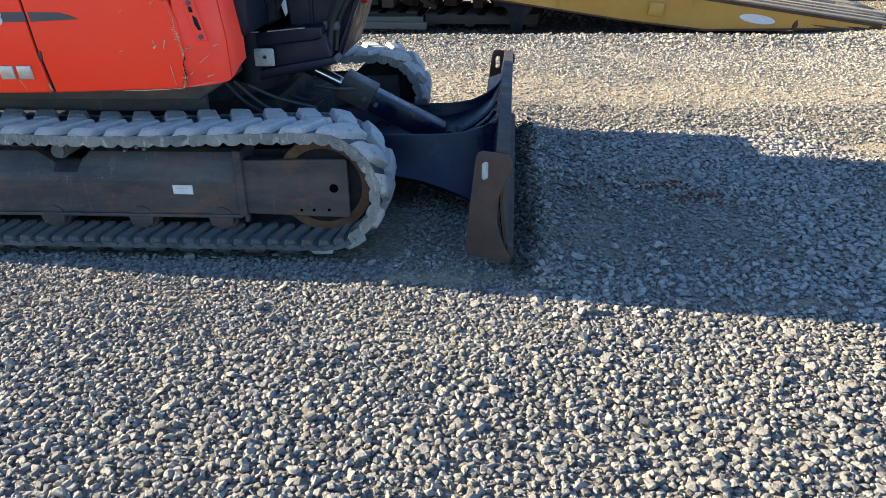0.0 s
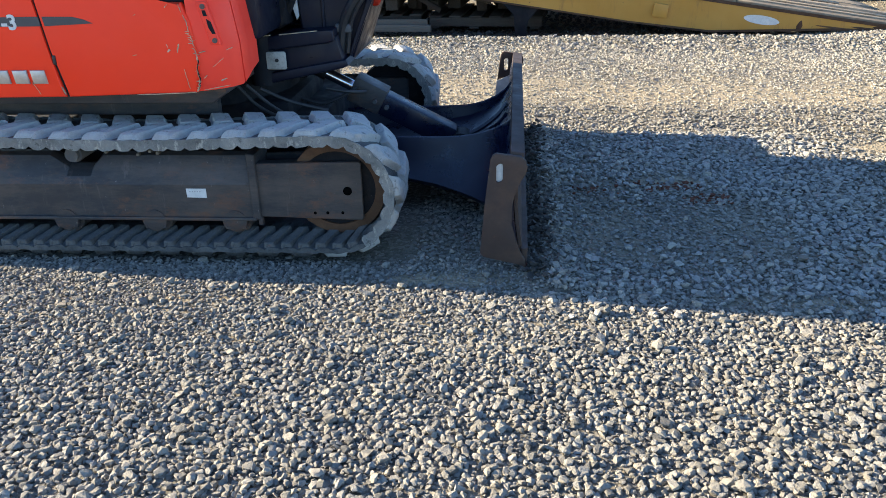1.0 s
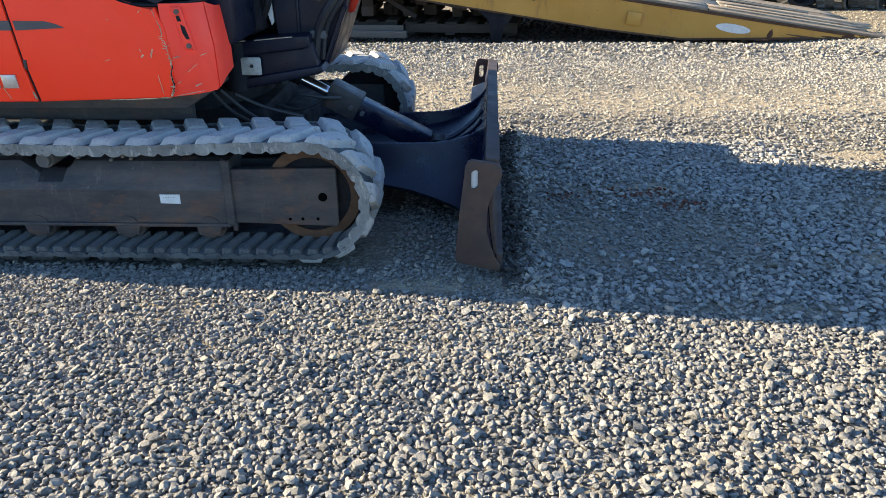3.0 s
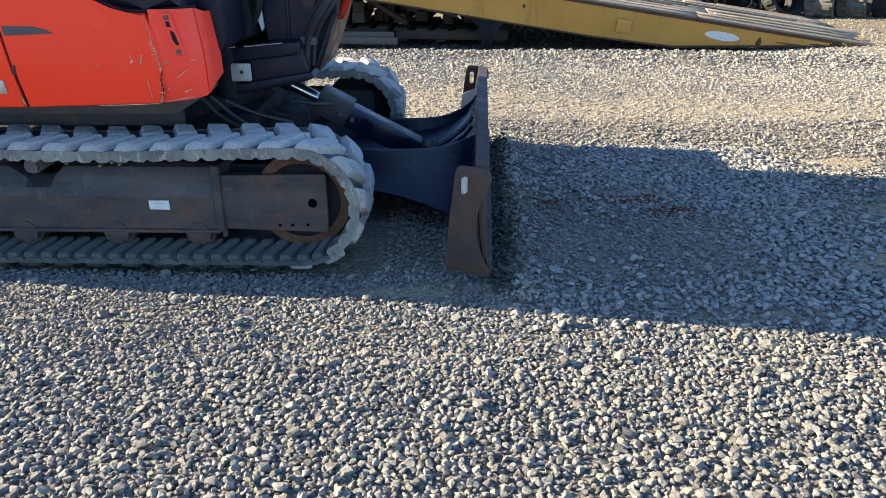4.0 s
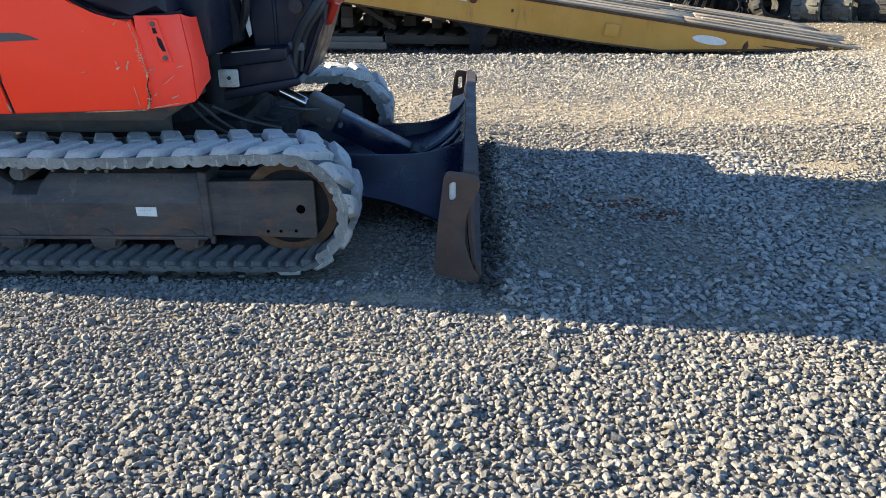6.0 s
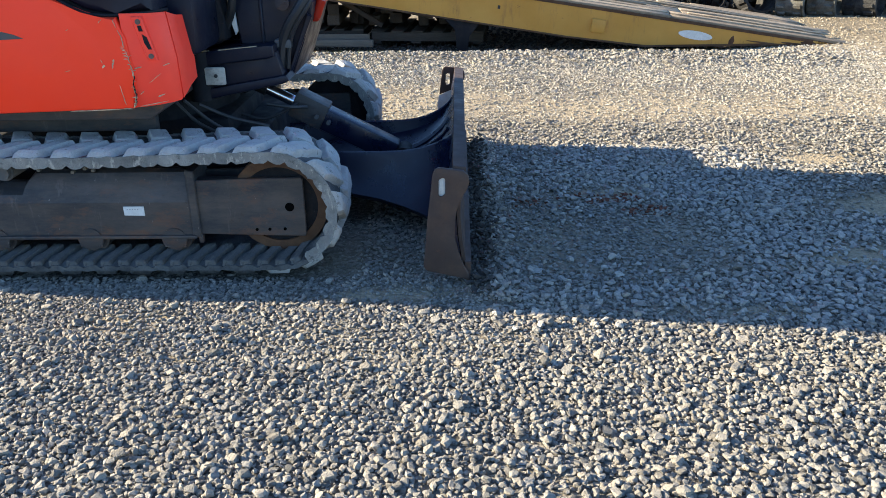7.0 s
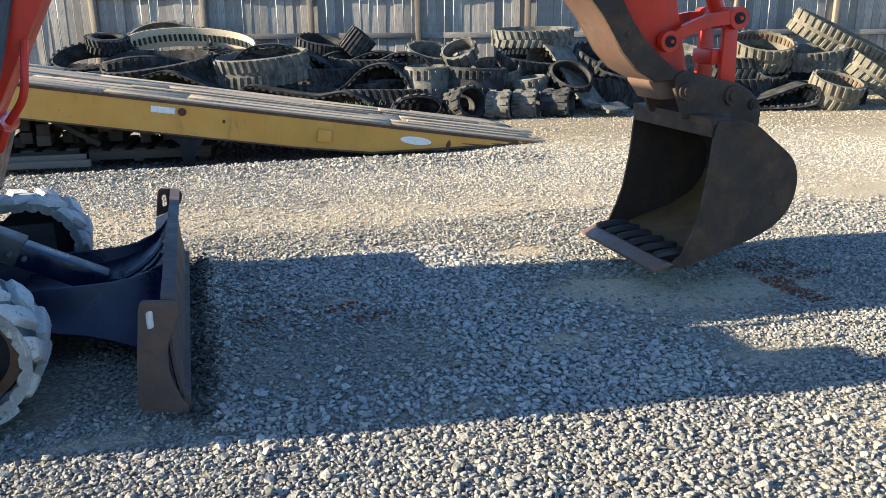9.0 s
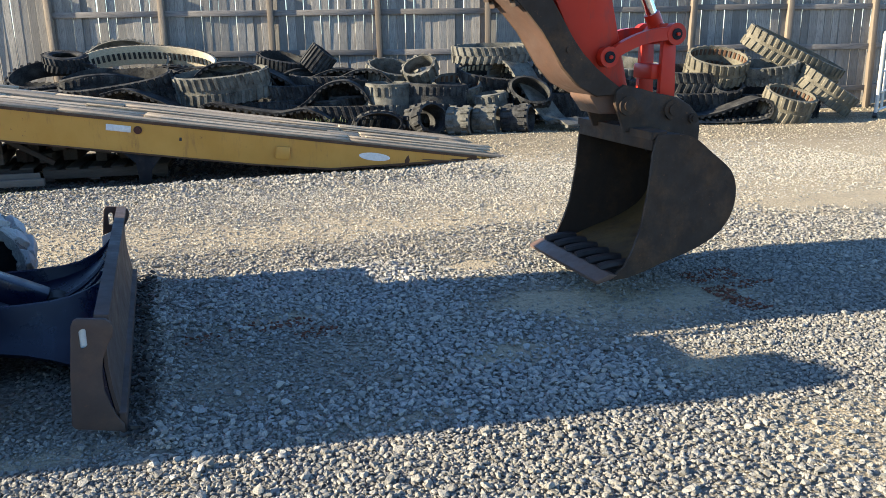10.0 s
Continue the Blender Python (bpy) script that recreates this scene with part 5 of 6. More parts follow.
for s in (-1, 1):
    ys = sorted((BY + s * 0.150, BY + s * 0.178))
    ear = part("ear_plate", shape(prism(EAR, *ys, 0.006, 2)), M_BUCKET, bucket, "thick dark bucket ear")
    for px, pz, pr in ((2.672, 1.000, 0.050), (2.942, 0.968, 0.052), (3.072, 0.918, 0.028)):
        part("pin_boss", shape(rod((px, BY + s * 0.14, pz), (px, BY + s * 0.192, pz), pr, 22), rod((px, BY + s * 0.19, pz), (px, BY + s * 0.20, pz), pr * 0.55, 16)), M_BUCKET, ear)
part("bucket_pin", shape(rod((2.672, BY - 0.17, 1.000), (2.672, BY + 0.17, 1.000), 0.032, 18), rod((2.942, BY - 0.17, 0.968), (2.942, BY + 0.17, 0.968), 0.032, 18)), M_BARE, bucket, "steel pins")
part("thumb_pivot", shape(rod((2.545, BY - 0.15, 1.085), (2.545, BY + 0.15, 1.085), 0.034, 20)), M_BUCKET, excavator)

# ---- fence ----
FA = radians(-17.0)
FU, FN = Vector((math.cos(FA), math.sin(FA), 0)), Vector((math.sin(FA), -math.cos(FA), 0))
F0 = Vector((-1.1, 14.35, 0))


def at_fence(s, off, z=0.0):
    """A place s metres along the fence from its first seen post and off metres in front of it."""
    return F0 + FU * s + FN * off + Vector((0, 0, z))


def fence_pose(s, off, z, rx=0, ry=0, rz=0):
    return Matrix.Translation(at_fence(s, off, z)) @ Matrix.Rotation(FA, 4, "Z") @ pose(0, 0, 0, rx, ry, rz)


BEND, BEND_AT = radians(4.5), 8.575  # the last bays stand slightly turned back


def post_line(s, off=0.0, z=0.0):
    if s <= BEND_AT:
        return Matrix.Translation(at_fence(s, off, z)) @ Matrix.Rotation(FA, 4, "Z")
    return Matrix.Translation(at_fence(BEND_AT, 0, 0)) @ Matrix.Rotation(FA + BEND, 4, "Z") @ Matrix.Translation((s - BEND_AT, -off, z))


fence = thing("fence", at_fence(5, 0), "weathered grey wooden board fence with posts and rails", "fence", kind="structure")
BAY, RAILS, CORNER = 1.715, (0.33, 1.035, 1.665), 13.39


def picket_mesh(seed):
    rs = random.Random(seed)
    w, h = rs.uniform(0.0653, 0.0672), 2.02 + rs.uniform(-0.012, 0.012)
    bm = shape(prism([(-w, 0.02), (w, 0.02), (w, h - 0.03), (w - 0.03, h), (-w + 0.03, h), (-w, h - 0.03)], 0.0, 0.018, 0.005, 1))
    for v in bm.verts:
        v.co.x += 0.004 * math.sin(v.co.z * 2 + seed)
    me = finish(bm, "picket", 30)
    me.materials.append(M_PICKET)
    return me


pickets = [picket_mesh(i) for i in range(6)]
rs = random.Random(3)
s, k = -6.6, 0
while s < CORNER - 0.05:
    placed("picket", pickets[rs.randrange(6)], post_line(s, -0.034 + rs.uniform(-0.011, 0.009)) @ pose(0, 0, 0, rs.uniform(-0.5, 0.5), rs.uniform(-0.35, 0.35), rs.uniform(-3.2, 3.2)), fence)
    s += 0.1335 + rs.uniform(-0.002, 0.003)
post_me = finish(shape(block(-0.045, 0.045, -0.045, 0.045, 0.0, 1.98, 0.006)), "post", 30)
post_me.materials.append(M_POST)
rail_me = finish(shape(block(0.0, BAY - 0.006, -0.019, 0.019, -0.044, 0.044, 0.004)), "rail", 30)
rail_me.materials.append(M_RAIL)
stops = [i * BAY for i in range(-4, 6)] + [10.19, 11.86, CORNER]
for i, (s0, s1) in enumerate(zip(stops, stops[1:] + [None])):
    placed("post", post_me, post_line(s0, 0.030) @ pose(0, 0, 0, rs.uniform(-0.6, 0.6), rs.uniform(-1.3, 1.3), rs.uniform(-4, 4)), fence)
    for z in RAILS:
        if s1:
            placed("rail", rail_me, post_line(s0, -0.008, z + rs.uniform(-0.012, 0.012)) @ pose(0, 0, 0, 0, rs.uniform(-0.4, 0.4), 0) @ Matrix.Diagonal(((s1 - s0) / BAY, 1, 1, 1)), fence)
# beyond its corner post the fence turns back beside the gate
WING, WA = 2.35, radians(30)
WM = Matrix.Translation(post_line(CORNER).translation) @ Matrix.Rotation(WA, 4, "Z")
s = 0.12
while s < WING:
    placed("picket", pickets[rs.randrange(6)], WM @ pose(s, 0.034, 0, 0, rs.uniform(-0.35, 0.35), rs.uniform(-2, 2)), fence)
    s += 0.1335
for z in RAILS:
    placed("rail", rail_me, WM @ pose(0.05, 0.008, z) @ Matrix.Diagonal((WING / BAY, 1, 1, 1)), fence)
placed("post", post_me, WM @ pose(WING + 0.06, 0.0, 0.0, 0, 0.5, 3), fence)

# ---- loading ramp ----
RA = math.atan(RAMP_SLOPE)
RT = math.atan(0.150)


def ramp_pose():
    """x runs down along the ramp's near upper edge from x = 0.15, y goes away from it, z is square to the deck."""
    return Matrix.Translation((0.20, RAMP_A + RAMP_SLOPE * 0.20, 0.540)) @ Matrix.Rotation(RA, 4, "Z") @ Matrix.Rotation(RT, 4, "Y")


RP = ramp_pose()
ramp = thing("loading_ramp", RP @ Vector((0, 1, -0.5)), "yellow steel loading ramp with a weathered plank deck", "ramp")
LOW, HIGH = 3.80, -6.4
side = [(HIGH, -0.325), (1.1, -0.325), (1.9, -0.30), (3.1, -0.10), (3.62, -0.035), (LOW - 0.05, -0.012), (LOW - 0.05, 0.0), (HIGH, 0.0)]
for y0 in (0.0, 1.86):
    beam = part("side_beam", shape(prism(side, y0, y0 + 0.012, 0.0, 1, RP), block(HIGH, 2.2, y0, y0 + 0.09, -0.014, -0.002, 0.003, RP), block(HIGH, 1.2, y0, y0 + 0.09, -0.325, -0.311, 0.003, RP)), M_YELLOW, ramp, "yellow painted steel side beam with rust")
    if y0 == 0.0:
        part("rusty_edge", shape(prism([(HIGH, -0.332), (1.1, -0.332), (1.9, -0.307), (3.1, -0.107), (3.62, -0.041), (3.62, -0.030), (3.1, -0.085), (1.9, -0.286), (1.1, -0.314), (HIGH, -0.318)], -0.003, 0.0, 0.0, 1, RP)), M_RUSTY_EDGE, beam, "rusted lower edge of the beam")
        part("deck_edge", shape(block(HIGH, 3.5, -0.006, -0.001, -0.020, 0.010, 0.001, RP)), M_RUSTY_EDGE, beam, "dark brown edge strip under the planks")
        for rx, rw, rz, rh in ((2.70, 0.05, -0.165, 0.10), (2.90, 0.42, -0.098, 0.018), (3.22, 0.30, -0.066, 0.022), (2.50, 0.22, -0.195, 0.014), (3.40, 0.16, -0.045, 0.035)):
            part("rust_patch", shape(prism([(rx, rz), (rx + rw * 0.7, rz - rh * 0.1), (rx + rw, rz + rh * 0.5), (rx + rw * 0.6, rz + rh), (rx + rw * 0.2, rz + rh * 0.8), (rx - rw * 0.1, rz + rh * 0.4)], -0.0025, 0.0, 0.0, 1, RP)), M_RUSTWHEEL, beam, "rust eating through the yellow paint")
        part("reflector", shape(block(-0.33, -0.10, -0.006, 0.0, -0.120, -0.058, 0.001, RP)), M_WHITE, beam, "white reflective tape")
        part("marker_lamp", shape(rod(RP @ Vector((-0.035, -0.014, -0.088)), RP @ Vector((-0.035, 0.004, -0.088)), 0.040, 20), rod(RP @ Vector((-0.035, -0.022, -0.088)), RP @ Vector((-0.035, -0.01, -0.088)), 0.022, 16)), M_LAMP, beam, "dark red round marker lamp")
        part("stake_pocket", shape(block(1.32, 1.46, -0.035, 0.0, -0.235, -0.105, 0.006, RP)), M_YELLOW, beam, "welded yellow stake pocket")
        oval = [(2.36 + 0.17 * math.cos(i * math.pi / 12), -0.118 + 0.042 * math.sin(i * math.pi / 12)) for i in range(24)]
        part("oval_plate", shape(prism(oval, -0.006, 0.0, 0.0, 1, RP)), M_WHITE, beam, "white oval plate")
        part("hole", shape(block(0.36, 0.385, -0.003, 0.001, -0.155, -0.12, 0.004, RP)), M_HOSE, beam)
part("lip_plate", shape(prism([(3.55, -0.03), (LOW + 0.22, -0.012), (LOW + 0.22, -0.004), (3.55, 0.006)], 0.0, 1.87, 0.002, 1, RP)), M_RUSTY_EDGE, ramp, "thin rusty ramp lip")
for x in (-4.6, -3.4, -2.2, -1.0, 0.2, 1.4, 2.4):
    part("cross_member", shape(block(x, x + 0.06, 0.012, 1.86, -0.20 if x < 1 else -0.10, -0.004, 0.004, RP)), M_RUSTY_EDGE, ramp)
for lx in (0.02,):
    base = RP @ Vector((lx, 0.03, -0.325))
    part("leg", shape(prism([(base.x - 0.19, base.z + 0.02), (base.x + 0.19, base.z - 0.025), (base.x + 0.07, 0.06), (base.x + 0.055, -0.10), (base.x - 0.055, -0.10), (base.x - 0.07, 0.13)], base.y - 0.01, base.y + 0.06, 0.006)), M_DARK, ramp, "dark tapered support leg")
    part("leg", shape(prism([(base.x + 0.2, base.z + 0.02), (base.x + 0.58, base.z - 0.025), (base.x + 0.47, 0.06), (base.x + 0.455, -0.10), (base.x + 0.345, -0.10), (base.x + 0.33, 0.06)], base.y + 1.7, base.y + 1.77, 0.006)), M_DARK, ramp, "dark tapered support leg")
part("leg", shape(block(-5.9, -5.75, 9.0, 9.15, -0.1, 1.25, 0.01), block(-5.5, -5.35, 10.7, 10.85, -0.1, 1.2, 0.01)), M_DARK, ramp, "dark support post")
# deck planks, two lengths to a row, warped and split
rs = random.Random(9)
y = 0.0
for row in range(10):
    w = rs.uniform(0.165, 0.195)
    cuts = [HIGH, rs.uniform(-1.6, 0.6), rs.uniform(2.0, 2.6), LOW + rs.uniform(-0.22, 0.12)]
    for x0, x1 in zip(cuts, cuts[1:]):
        bm = shape(block(x0 + 0.004, x1 - 0.004, y + 0.008, min(y + w, 1.87) - 0.008, 0.002, 0.036 + rs.uniform(-0.010, 0.012), 0.005))
        lift, ph = rs.uniform(0, 0.010), rs.uniform(0, 6)
        bmesh.ops.subdivide_edges(bm, edges=[e for e in bm.edges if e.calc_length() > 0.5], cuts=8)
        for v in bm.verts:
            v.co.z += lift * (1 + math.sin(v.co.x * 2.3 + ph)) * 0.5
            v.co.y += 0.006 * math.sin(v.co.x * 1.7 + ph)
        bmesh.ops.transform(bm, matrix=RP, verts=bm.verts)
        part("plank", bm, M_PLANK, ramp)
    y += w
    if y > 1.72:
        break
for x0, x1, y0, h in ((-0.6, 1.9, 0.55, 0.062), (1.3, 3.3, 0.95, 0.06), (2.3, 3.75, 0.30, 0.058)):
    part("batten", shape(block(x0, x1, y0, y0 + 0.07, 0.045, h, 0.003, RP)), M_PLANK, ramp, "loose split batten on the deck")

# ---- timbers and pallets under the ramp ----
rs = random.Random(21)


def along_ramp(x, back, z=0.0):
    return Vector((x, RAMP_A + RAMP_SLOPE * x, z)) + Vector((-math.sin(RA), math.cos(RA), 0)) * back


def pallet(x, back, yaw, z0):
    ob = thing("pallet", along_ramp(x, back, z0), "weathered wooden pallet under the ramp", "pallet", "pallets under the ramp")
    m = Matrix.Translation(along_ramp(x, back, z0)) @ Matrix.Rotation(RA + radians(yaw), 4, "Z")
    for yy in (0.0, 0.48, 0.96):
        part("runner", shape(block(-0.6, 0.6, yy, yy + 0.04, 0.022, 0.112, 0.004, m)), M_PALLET, ob)
    for i in range(6):
        part("slat", shape(block(-0.6 + i * 0.215, -0.6 + i * 0.215 + 0.13, 0.0, 1.0, 0.112, 0.132, 0.003, m)), M_PALLET, ob)
    for i in (0, 2, 5):
        part("slat", shape(block(-0.6 + i * 0.215, -0.6 + i * 0.215 + 0.10, 0.0, 1.0, 0.0, 0.022, 0.003, m)), M_PALLET, ob)


pallet(-0.22, 0.26, -1, -0.055)
pallet(-1.52, 0.32, 3, -0.050)
pallet(-2.82, 0.34, 1, -0.055)
# the next two are added unseen, under the sun-blocking end of the stack
pallet(-4.1, 0.16, 1, -0.055)
pallet(-5.35, 0.16, 1, -0.055)


def timber(x, back, z, length, w, h, yaw, tilt, name="timber", lab="short dark sawn timber offcut", roll=0):
    m = Matrix.Translation(along_ramp(x, back, z)) @ Matrix.Rotation(RA + radians(yaw), 4, "Z") @ pose(0, 0, 0, roll, tilt, 0)
    bm = shape(block(-length / 2, length / 2, -w / 2, w / 2, -h / 2, h / 2, 0.006))
    me = finish(bm, name, 30)
    me.materials.append(M_BOARD if lab.startswith("pale") else M_TIMBER)
    ob = new(name, me)
    ob.matrix_world = m
    return tagged(ob, lab, "timber", "timbers under the ramp")


x = -2.9
# the stack's unseen left length is added to keep the sun out below
for layer, z in ((0, 0.255), (1, 0.385), (2, 0.51), (3, 0.63), (4, 0.75), (5, 0.87)):
    x = -5.4
    end = (0.10, -0.25, -0.85, -1.5, -2.4, -3.2)[layer]
    while x < end:
        w = rs.uniform(0.10, 0.15)
        timber(x, rs.uniform(0.66, 0.90), z - 0.08 + rs.uniform(-0.012, 0.012), rs.uniform(0.6, 1.0), w, rs.uniform(0.10, 0.125), 90 + rs.uniform(-14, 14), rs.uniform(-3, 3))
        x += w + rs.uniform(0.01, 0.12)
timber(-1.05, 0.22, 0.36, 0.85, 0.10, 0.05, 6, 32, lab="dark board leaning on the timber stack")
timber(-0.45, 0.24, 0.30, 0.62, 0.11, 0.06, 3, 12, lab="dark board leaning on the timber stack")
timber(-1.9, 0.22, 0.32, 0.7, 0.10, 0.06, -8, -18, lab="dark board leaning on the timber stack")
timber(-1.55, 0.06, 0.02, 1.5, 0.03, 0.10, 1, 0, lab="pale weathered board lying before the pallets")
timber(-1.3, 0.00, -0.01, 1.1, 0.06, 0.07, -2, 0, lab="pale weathered board lying before the pallets")

# ---- scrap rubber tracks and tyres along the fence ----
PILE = "scrap rubber pile along the fence"


def ring_path(kind, a, b, n, p=()):
    """A closed outline of a slack track in its own plane."""
    out = []
    for i in range(n):
        t = 2 * math.pi * i / n
        r = 1.0 + sum(c * math.cos(k * t + ph) for k, c, ph in p)
        out.append(Vector((a * r * math.cos(t), b * r * math.sin(t), 0)))
    return out


def strip_mesh(path, width, thick, closed, flare=0.0):
    """A belt along a path in the x, y plane, standing on its edge: z is across the belt."""
    bm = bmesh.new()
    n = len(path)
    rings = []
    for i, q in enumerate(path):
        d = (path[(i + 1) % n] - path[i - 1]) if closed else (path[min(i + 1, n - 1)] - path[max(i - 1, 0)])
        nrm = Vector((d.y, -d.x, 0)).normalized()
        h = width / 2
        rings.append([bm.verts.new(q + nrm * o + Vector((0, 0, z))) for o, z in ((0, -h), (thick, -h + 0.012), (thick, h - 0.012), (0, h), (-0.004, h - 0.02), (-0.004, -h + 0.02))])
    m = len(rings[0])
    for i in range(n if closed else n - 1):
        a, b = rings[i], rings[(i + 1) % n]
        for k in range(m):
            bm.faces.new((a[k], a[(k + 1) % m], b[(k + 1) % m], b[k]))
    if not closed:
        bm.faces.new(rings[0])
        bm.faces.new(rings[-1][::-1])
    return bm


def tread_mesh(path, width, thick, closed, pitch, style, inward=False):
    """Tread bars, or the inner cleats of a belt, as one joined mesh of separate bars."""
    bm = bmesh.new()
    n = len(path)
    acc, nxt, k = 0.0, 0.0, 0
    for i in range(n if closed else n - 1):
        a, b = path[i], path[(i + 1) % n]
        seg = (b - a).length
        while nxt <= acc + seg:
            f = (nxt - acc) / seg
            q = a.lerp(b, f)
            d = (b - a).normalized()
            nrm = Vector((d.y, -d.x, 0))
            up = Vector((0, 0, 1))
            if inward:
                nrm = -nrm
            base = 0.002 if inward else thick
            hgt = 0.022 if not inward else 0.016
            bars = {"chevron": ((-0.5, -0.02, 0.6), (0.02, 0.5, -0.6)), "block": ((-0.48, -0.08, 0.25), (0.08, 0.48, -0.25)), "bar": ((-0.48, 0.48, 0.0),),
                    "cleat": ((-0.40, -0.14, 0.0), (0.14, 0.40, 0.0)), "slot": ((-0.17, 0.17, 0.0),)}[style]
            for z0, z1, sl in bars:
                off = (k % 2) * 0.0
                hw = pitch * (0.29 if pitch > 0.065 else 0.42)
                pts = []
                for z in (z0, z1):
                    sh = d * (sl * (z - z0) * width * 0.5 + off)
                    c = q + sh + up * (z * width)
                    pts.append((c - d * hw + nrm * (base - 0.003), c + d * hw + nrm * (base - 0.003), c + d * hw * 0.7 + nrm * (base + hgt), c - d * hw * 0.7 + nrm * (base + hgt)))
                va = [bm.verts.new(p) for p in pts[0]]
                vb = [bm.verts.new(p) for p in pts[1]]
                bm.faces.new(va)
                bm.faces.new(vb[::-1])
                for j in range(4):
                    bm.faces.new((va[j], vb[j], vb[(j + 1) % 4], va[(j + 1) % 4]))
            nxt += pitch
            k += 1
        acc += seg
    return bm


def scrap_track(s, off, z, turn, a, b, width, mat, style="chevron", warp=(), pitch=0.10, inner=None, outer=None, row="cleat", name="scrap_track", lab="", thick=0.028, sag=0.0):
    """A discarded rubber track loop; turn = (rx, ry, rz) from lying flat on its edge."""
    ob = thing(name, at_fence(s, off, z), lab or "discarded black rubber crawler track in the scrap pile", "rubber track", PILE)
    m = fence_pose(s, off, z, *turn)
    path = ring_path("loop", a, b, 72, warp)

    def drop(bm):
        for v in bm.verts:
            v.co.z -= sag * (v.co.x / a) ** 2
        bmesh.ops.transform(bm, matrix=m, verts=bm.verts)
        return bm
    part("belt", drop(strip_mesh(path, width, thick, True)), mat, ob)
    t = part("tread", drop(tread_mesh(path, width, thick, True, pitch, style)), outer or mat, ob)
    tagged(t, kind="stuff")
    if inner:
        tagged(part("inner_tread", drop(tread_mesh(path, width, thick, True, 0.075, row, True)), inner, ob, "rusty inner drive cleats"), kind="stuff")
    return ob


def scrap_strip(s, off, z, turn, pts, width, mat, lab, style="chevron", thick=0.028):
    ob = thing("scrap_belt", at_fence(s, off, z), lab, "rubber track", PILE)
    m = fence_pose(s, off, z, *turn)
    p = [Vector((*q, 0)) for q in pts]
    p = [2 * p[0] - p[1]] + p + [2 * p[-1] - p[-2]]
    path = []
    for i in range(1, len(p) - 2):
        for k in range(8):
            t = k / 8
            path.append(0.5 * ((2 * p[i]) + (p[i + 1] - p[i - 1]) * t + (2 * p[i - 1] - 5 * p[i] + 4 * p[i + 1] - p[i + 2]) * t * t + (3 * p[i] - p[i - 1] - 3 * p[i + 1] + p[i + 2]) * t ** 3))
    path.append(p[-2])

    def put(bm):
        bmesh.ops.transform(bm, matrix=m, verts=bm.verts)
        return bm
    part("belt", put(strip_mesh(path, width, thick, False)), mat, ob)
    tagged(part("tread", put(tread_mesh(path, width, thick, False, 0.10, style)), mat, ob), kind="stuff")


def tyre(s, off, z, turn, r, w, lab):
    ob = thing("tyre", at_fence(s, off, z), lab, "tyre", PILE)
    m = fence_pose(s, off, z, *turn)
    prof = [(r * 0.56, -w * 0.42), (r * 0.70, -w * 0.5), (r * 0.88, -w * 0.48), (r * 0.97, -w * 0.38), (r, -w * 0.2), (r, w * 0.2), (r * 0.97, w * 0.38), (r * 0.88, w * 0.48), (r * 0.70, w * 0.5), (r * 0.56, w * 0.42), (r * 0.60, w * 0.3), (r * 0.9, 0), (r * 0.60, -w * 0.3)]
    bm = bmesh.new()
    n = 40
    rings = [[bm.verts.new(m @ Vector((q * math.cos(2 * math.pi * i / n), q * math.sin(2 * math.pi * i / n), z))) for q, z in prof] for i in range(n)]
    for i in range(n):
        a, b = rings[i], rings[(i + 1) % n]
        for k in range(len(prof)):
            bm.faces.new((a[k], b[k], b[(k + 1) % len(prof)], a[(k + 1) % len(prof)]))
    part("casing", bm, M_SCRAP, ob, "", 50)
    path = [Vector((r * math.cos(2 * math.pi * i / n), r * math.sin(2 * math.pi * i / n), 0)) for i in range(n)]
    bm = tread_mesh(path, w * 0.9, -0.004, True, 0.07, "chevron")
    bmesh.ops.transform(bm, matrix=m, verts=bm.verts)
    tagged(part("tread", bm, M_SCRAP, ob), kind="stuff")


W2 = ((2, 0.10, 0.4), (3, 0.05, 1.0))
# left part, behind the ramp
tyre(0.60, 1.15, 0.99, (10, 6, 0), 0.30, 0.22, "small worn black tyre lying on the scrap pile")
scrap_track(1.30, 0.62, 0.90, (56, -4, 6), 0.56, 0.36, 0.34, M_SCRAP_DUSTY, "bar", W2, lab="dusty olive rubber track loop on the pile")
scrap_track(1.76, 0.98, 0.86, (31, 2, 0), 0.92, 0.40, 0.32, M_CREAM, "bar", ((2, 0.05, 0.2),), pitch=0.062, inner=M_SCRAP, outer=M_SCRAP, row="slot", lab="pale cream-lined rubber track loop with dark drive slots showing")
scrap_track(1.50, 1.75, 0.64, (18, -8, 4), 0.68, 0.34, 0.30, M_SCRAP, "block", W2, lab="black lugged rubber track loop on the pile")
scrap_track(0.55, 1.5, 0.74, (30, -6, 20), 0.52, 0.34, 0.26, M_SCRAP, "chevron", W2)
scrap_track(0.10, 1.3, 0.45, (12, 0, 0), 0.75, 0.45, 0.30, M_SCRAP, "chevron", W2)
scrap_track(1.2, 1.7, 0.36, (8, 4, 0), 0.95, 0.50, 0.34, M_SCRAP, "block", W2)
scrap_track(2.55, 1.2, 0.72, (6, 0, 0), 0.36, 0.25, 0.30, M_SCRAP, "block", W2)
scrap_track(2.98, 1.75, 0.66, (12, -5, 2), 0.58, 0.30, 0.40, M_SCRAP_DUSTY, "block", ((2, 0.08, 0.0),), lab="dusty grey-olive rubber track loop, squashed flat")
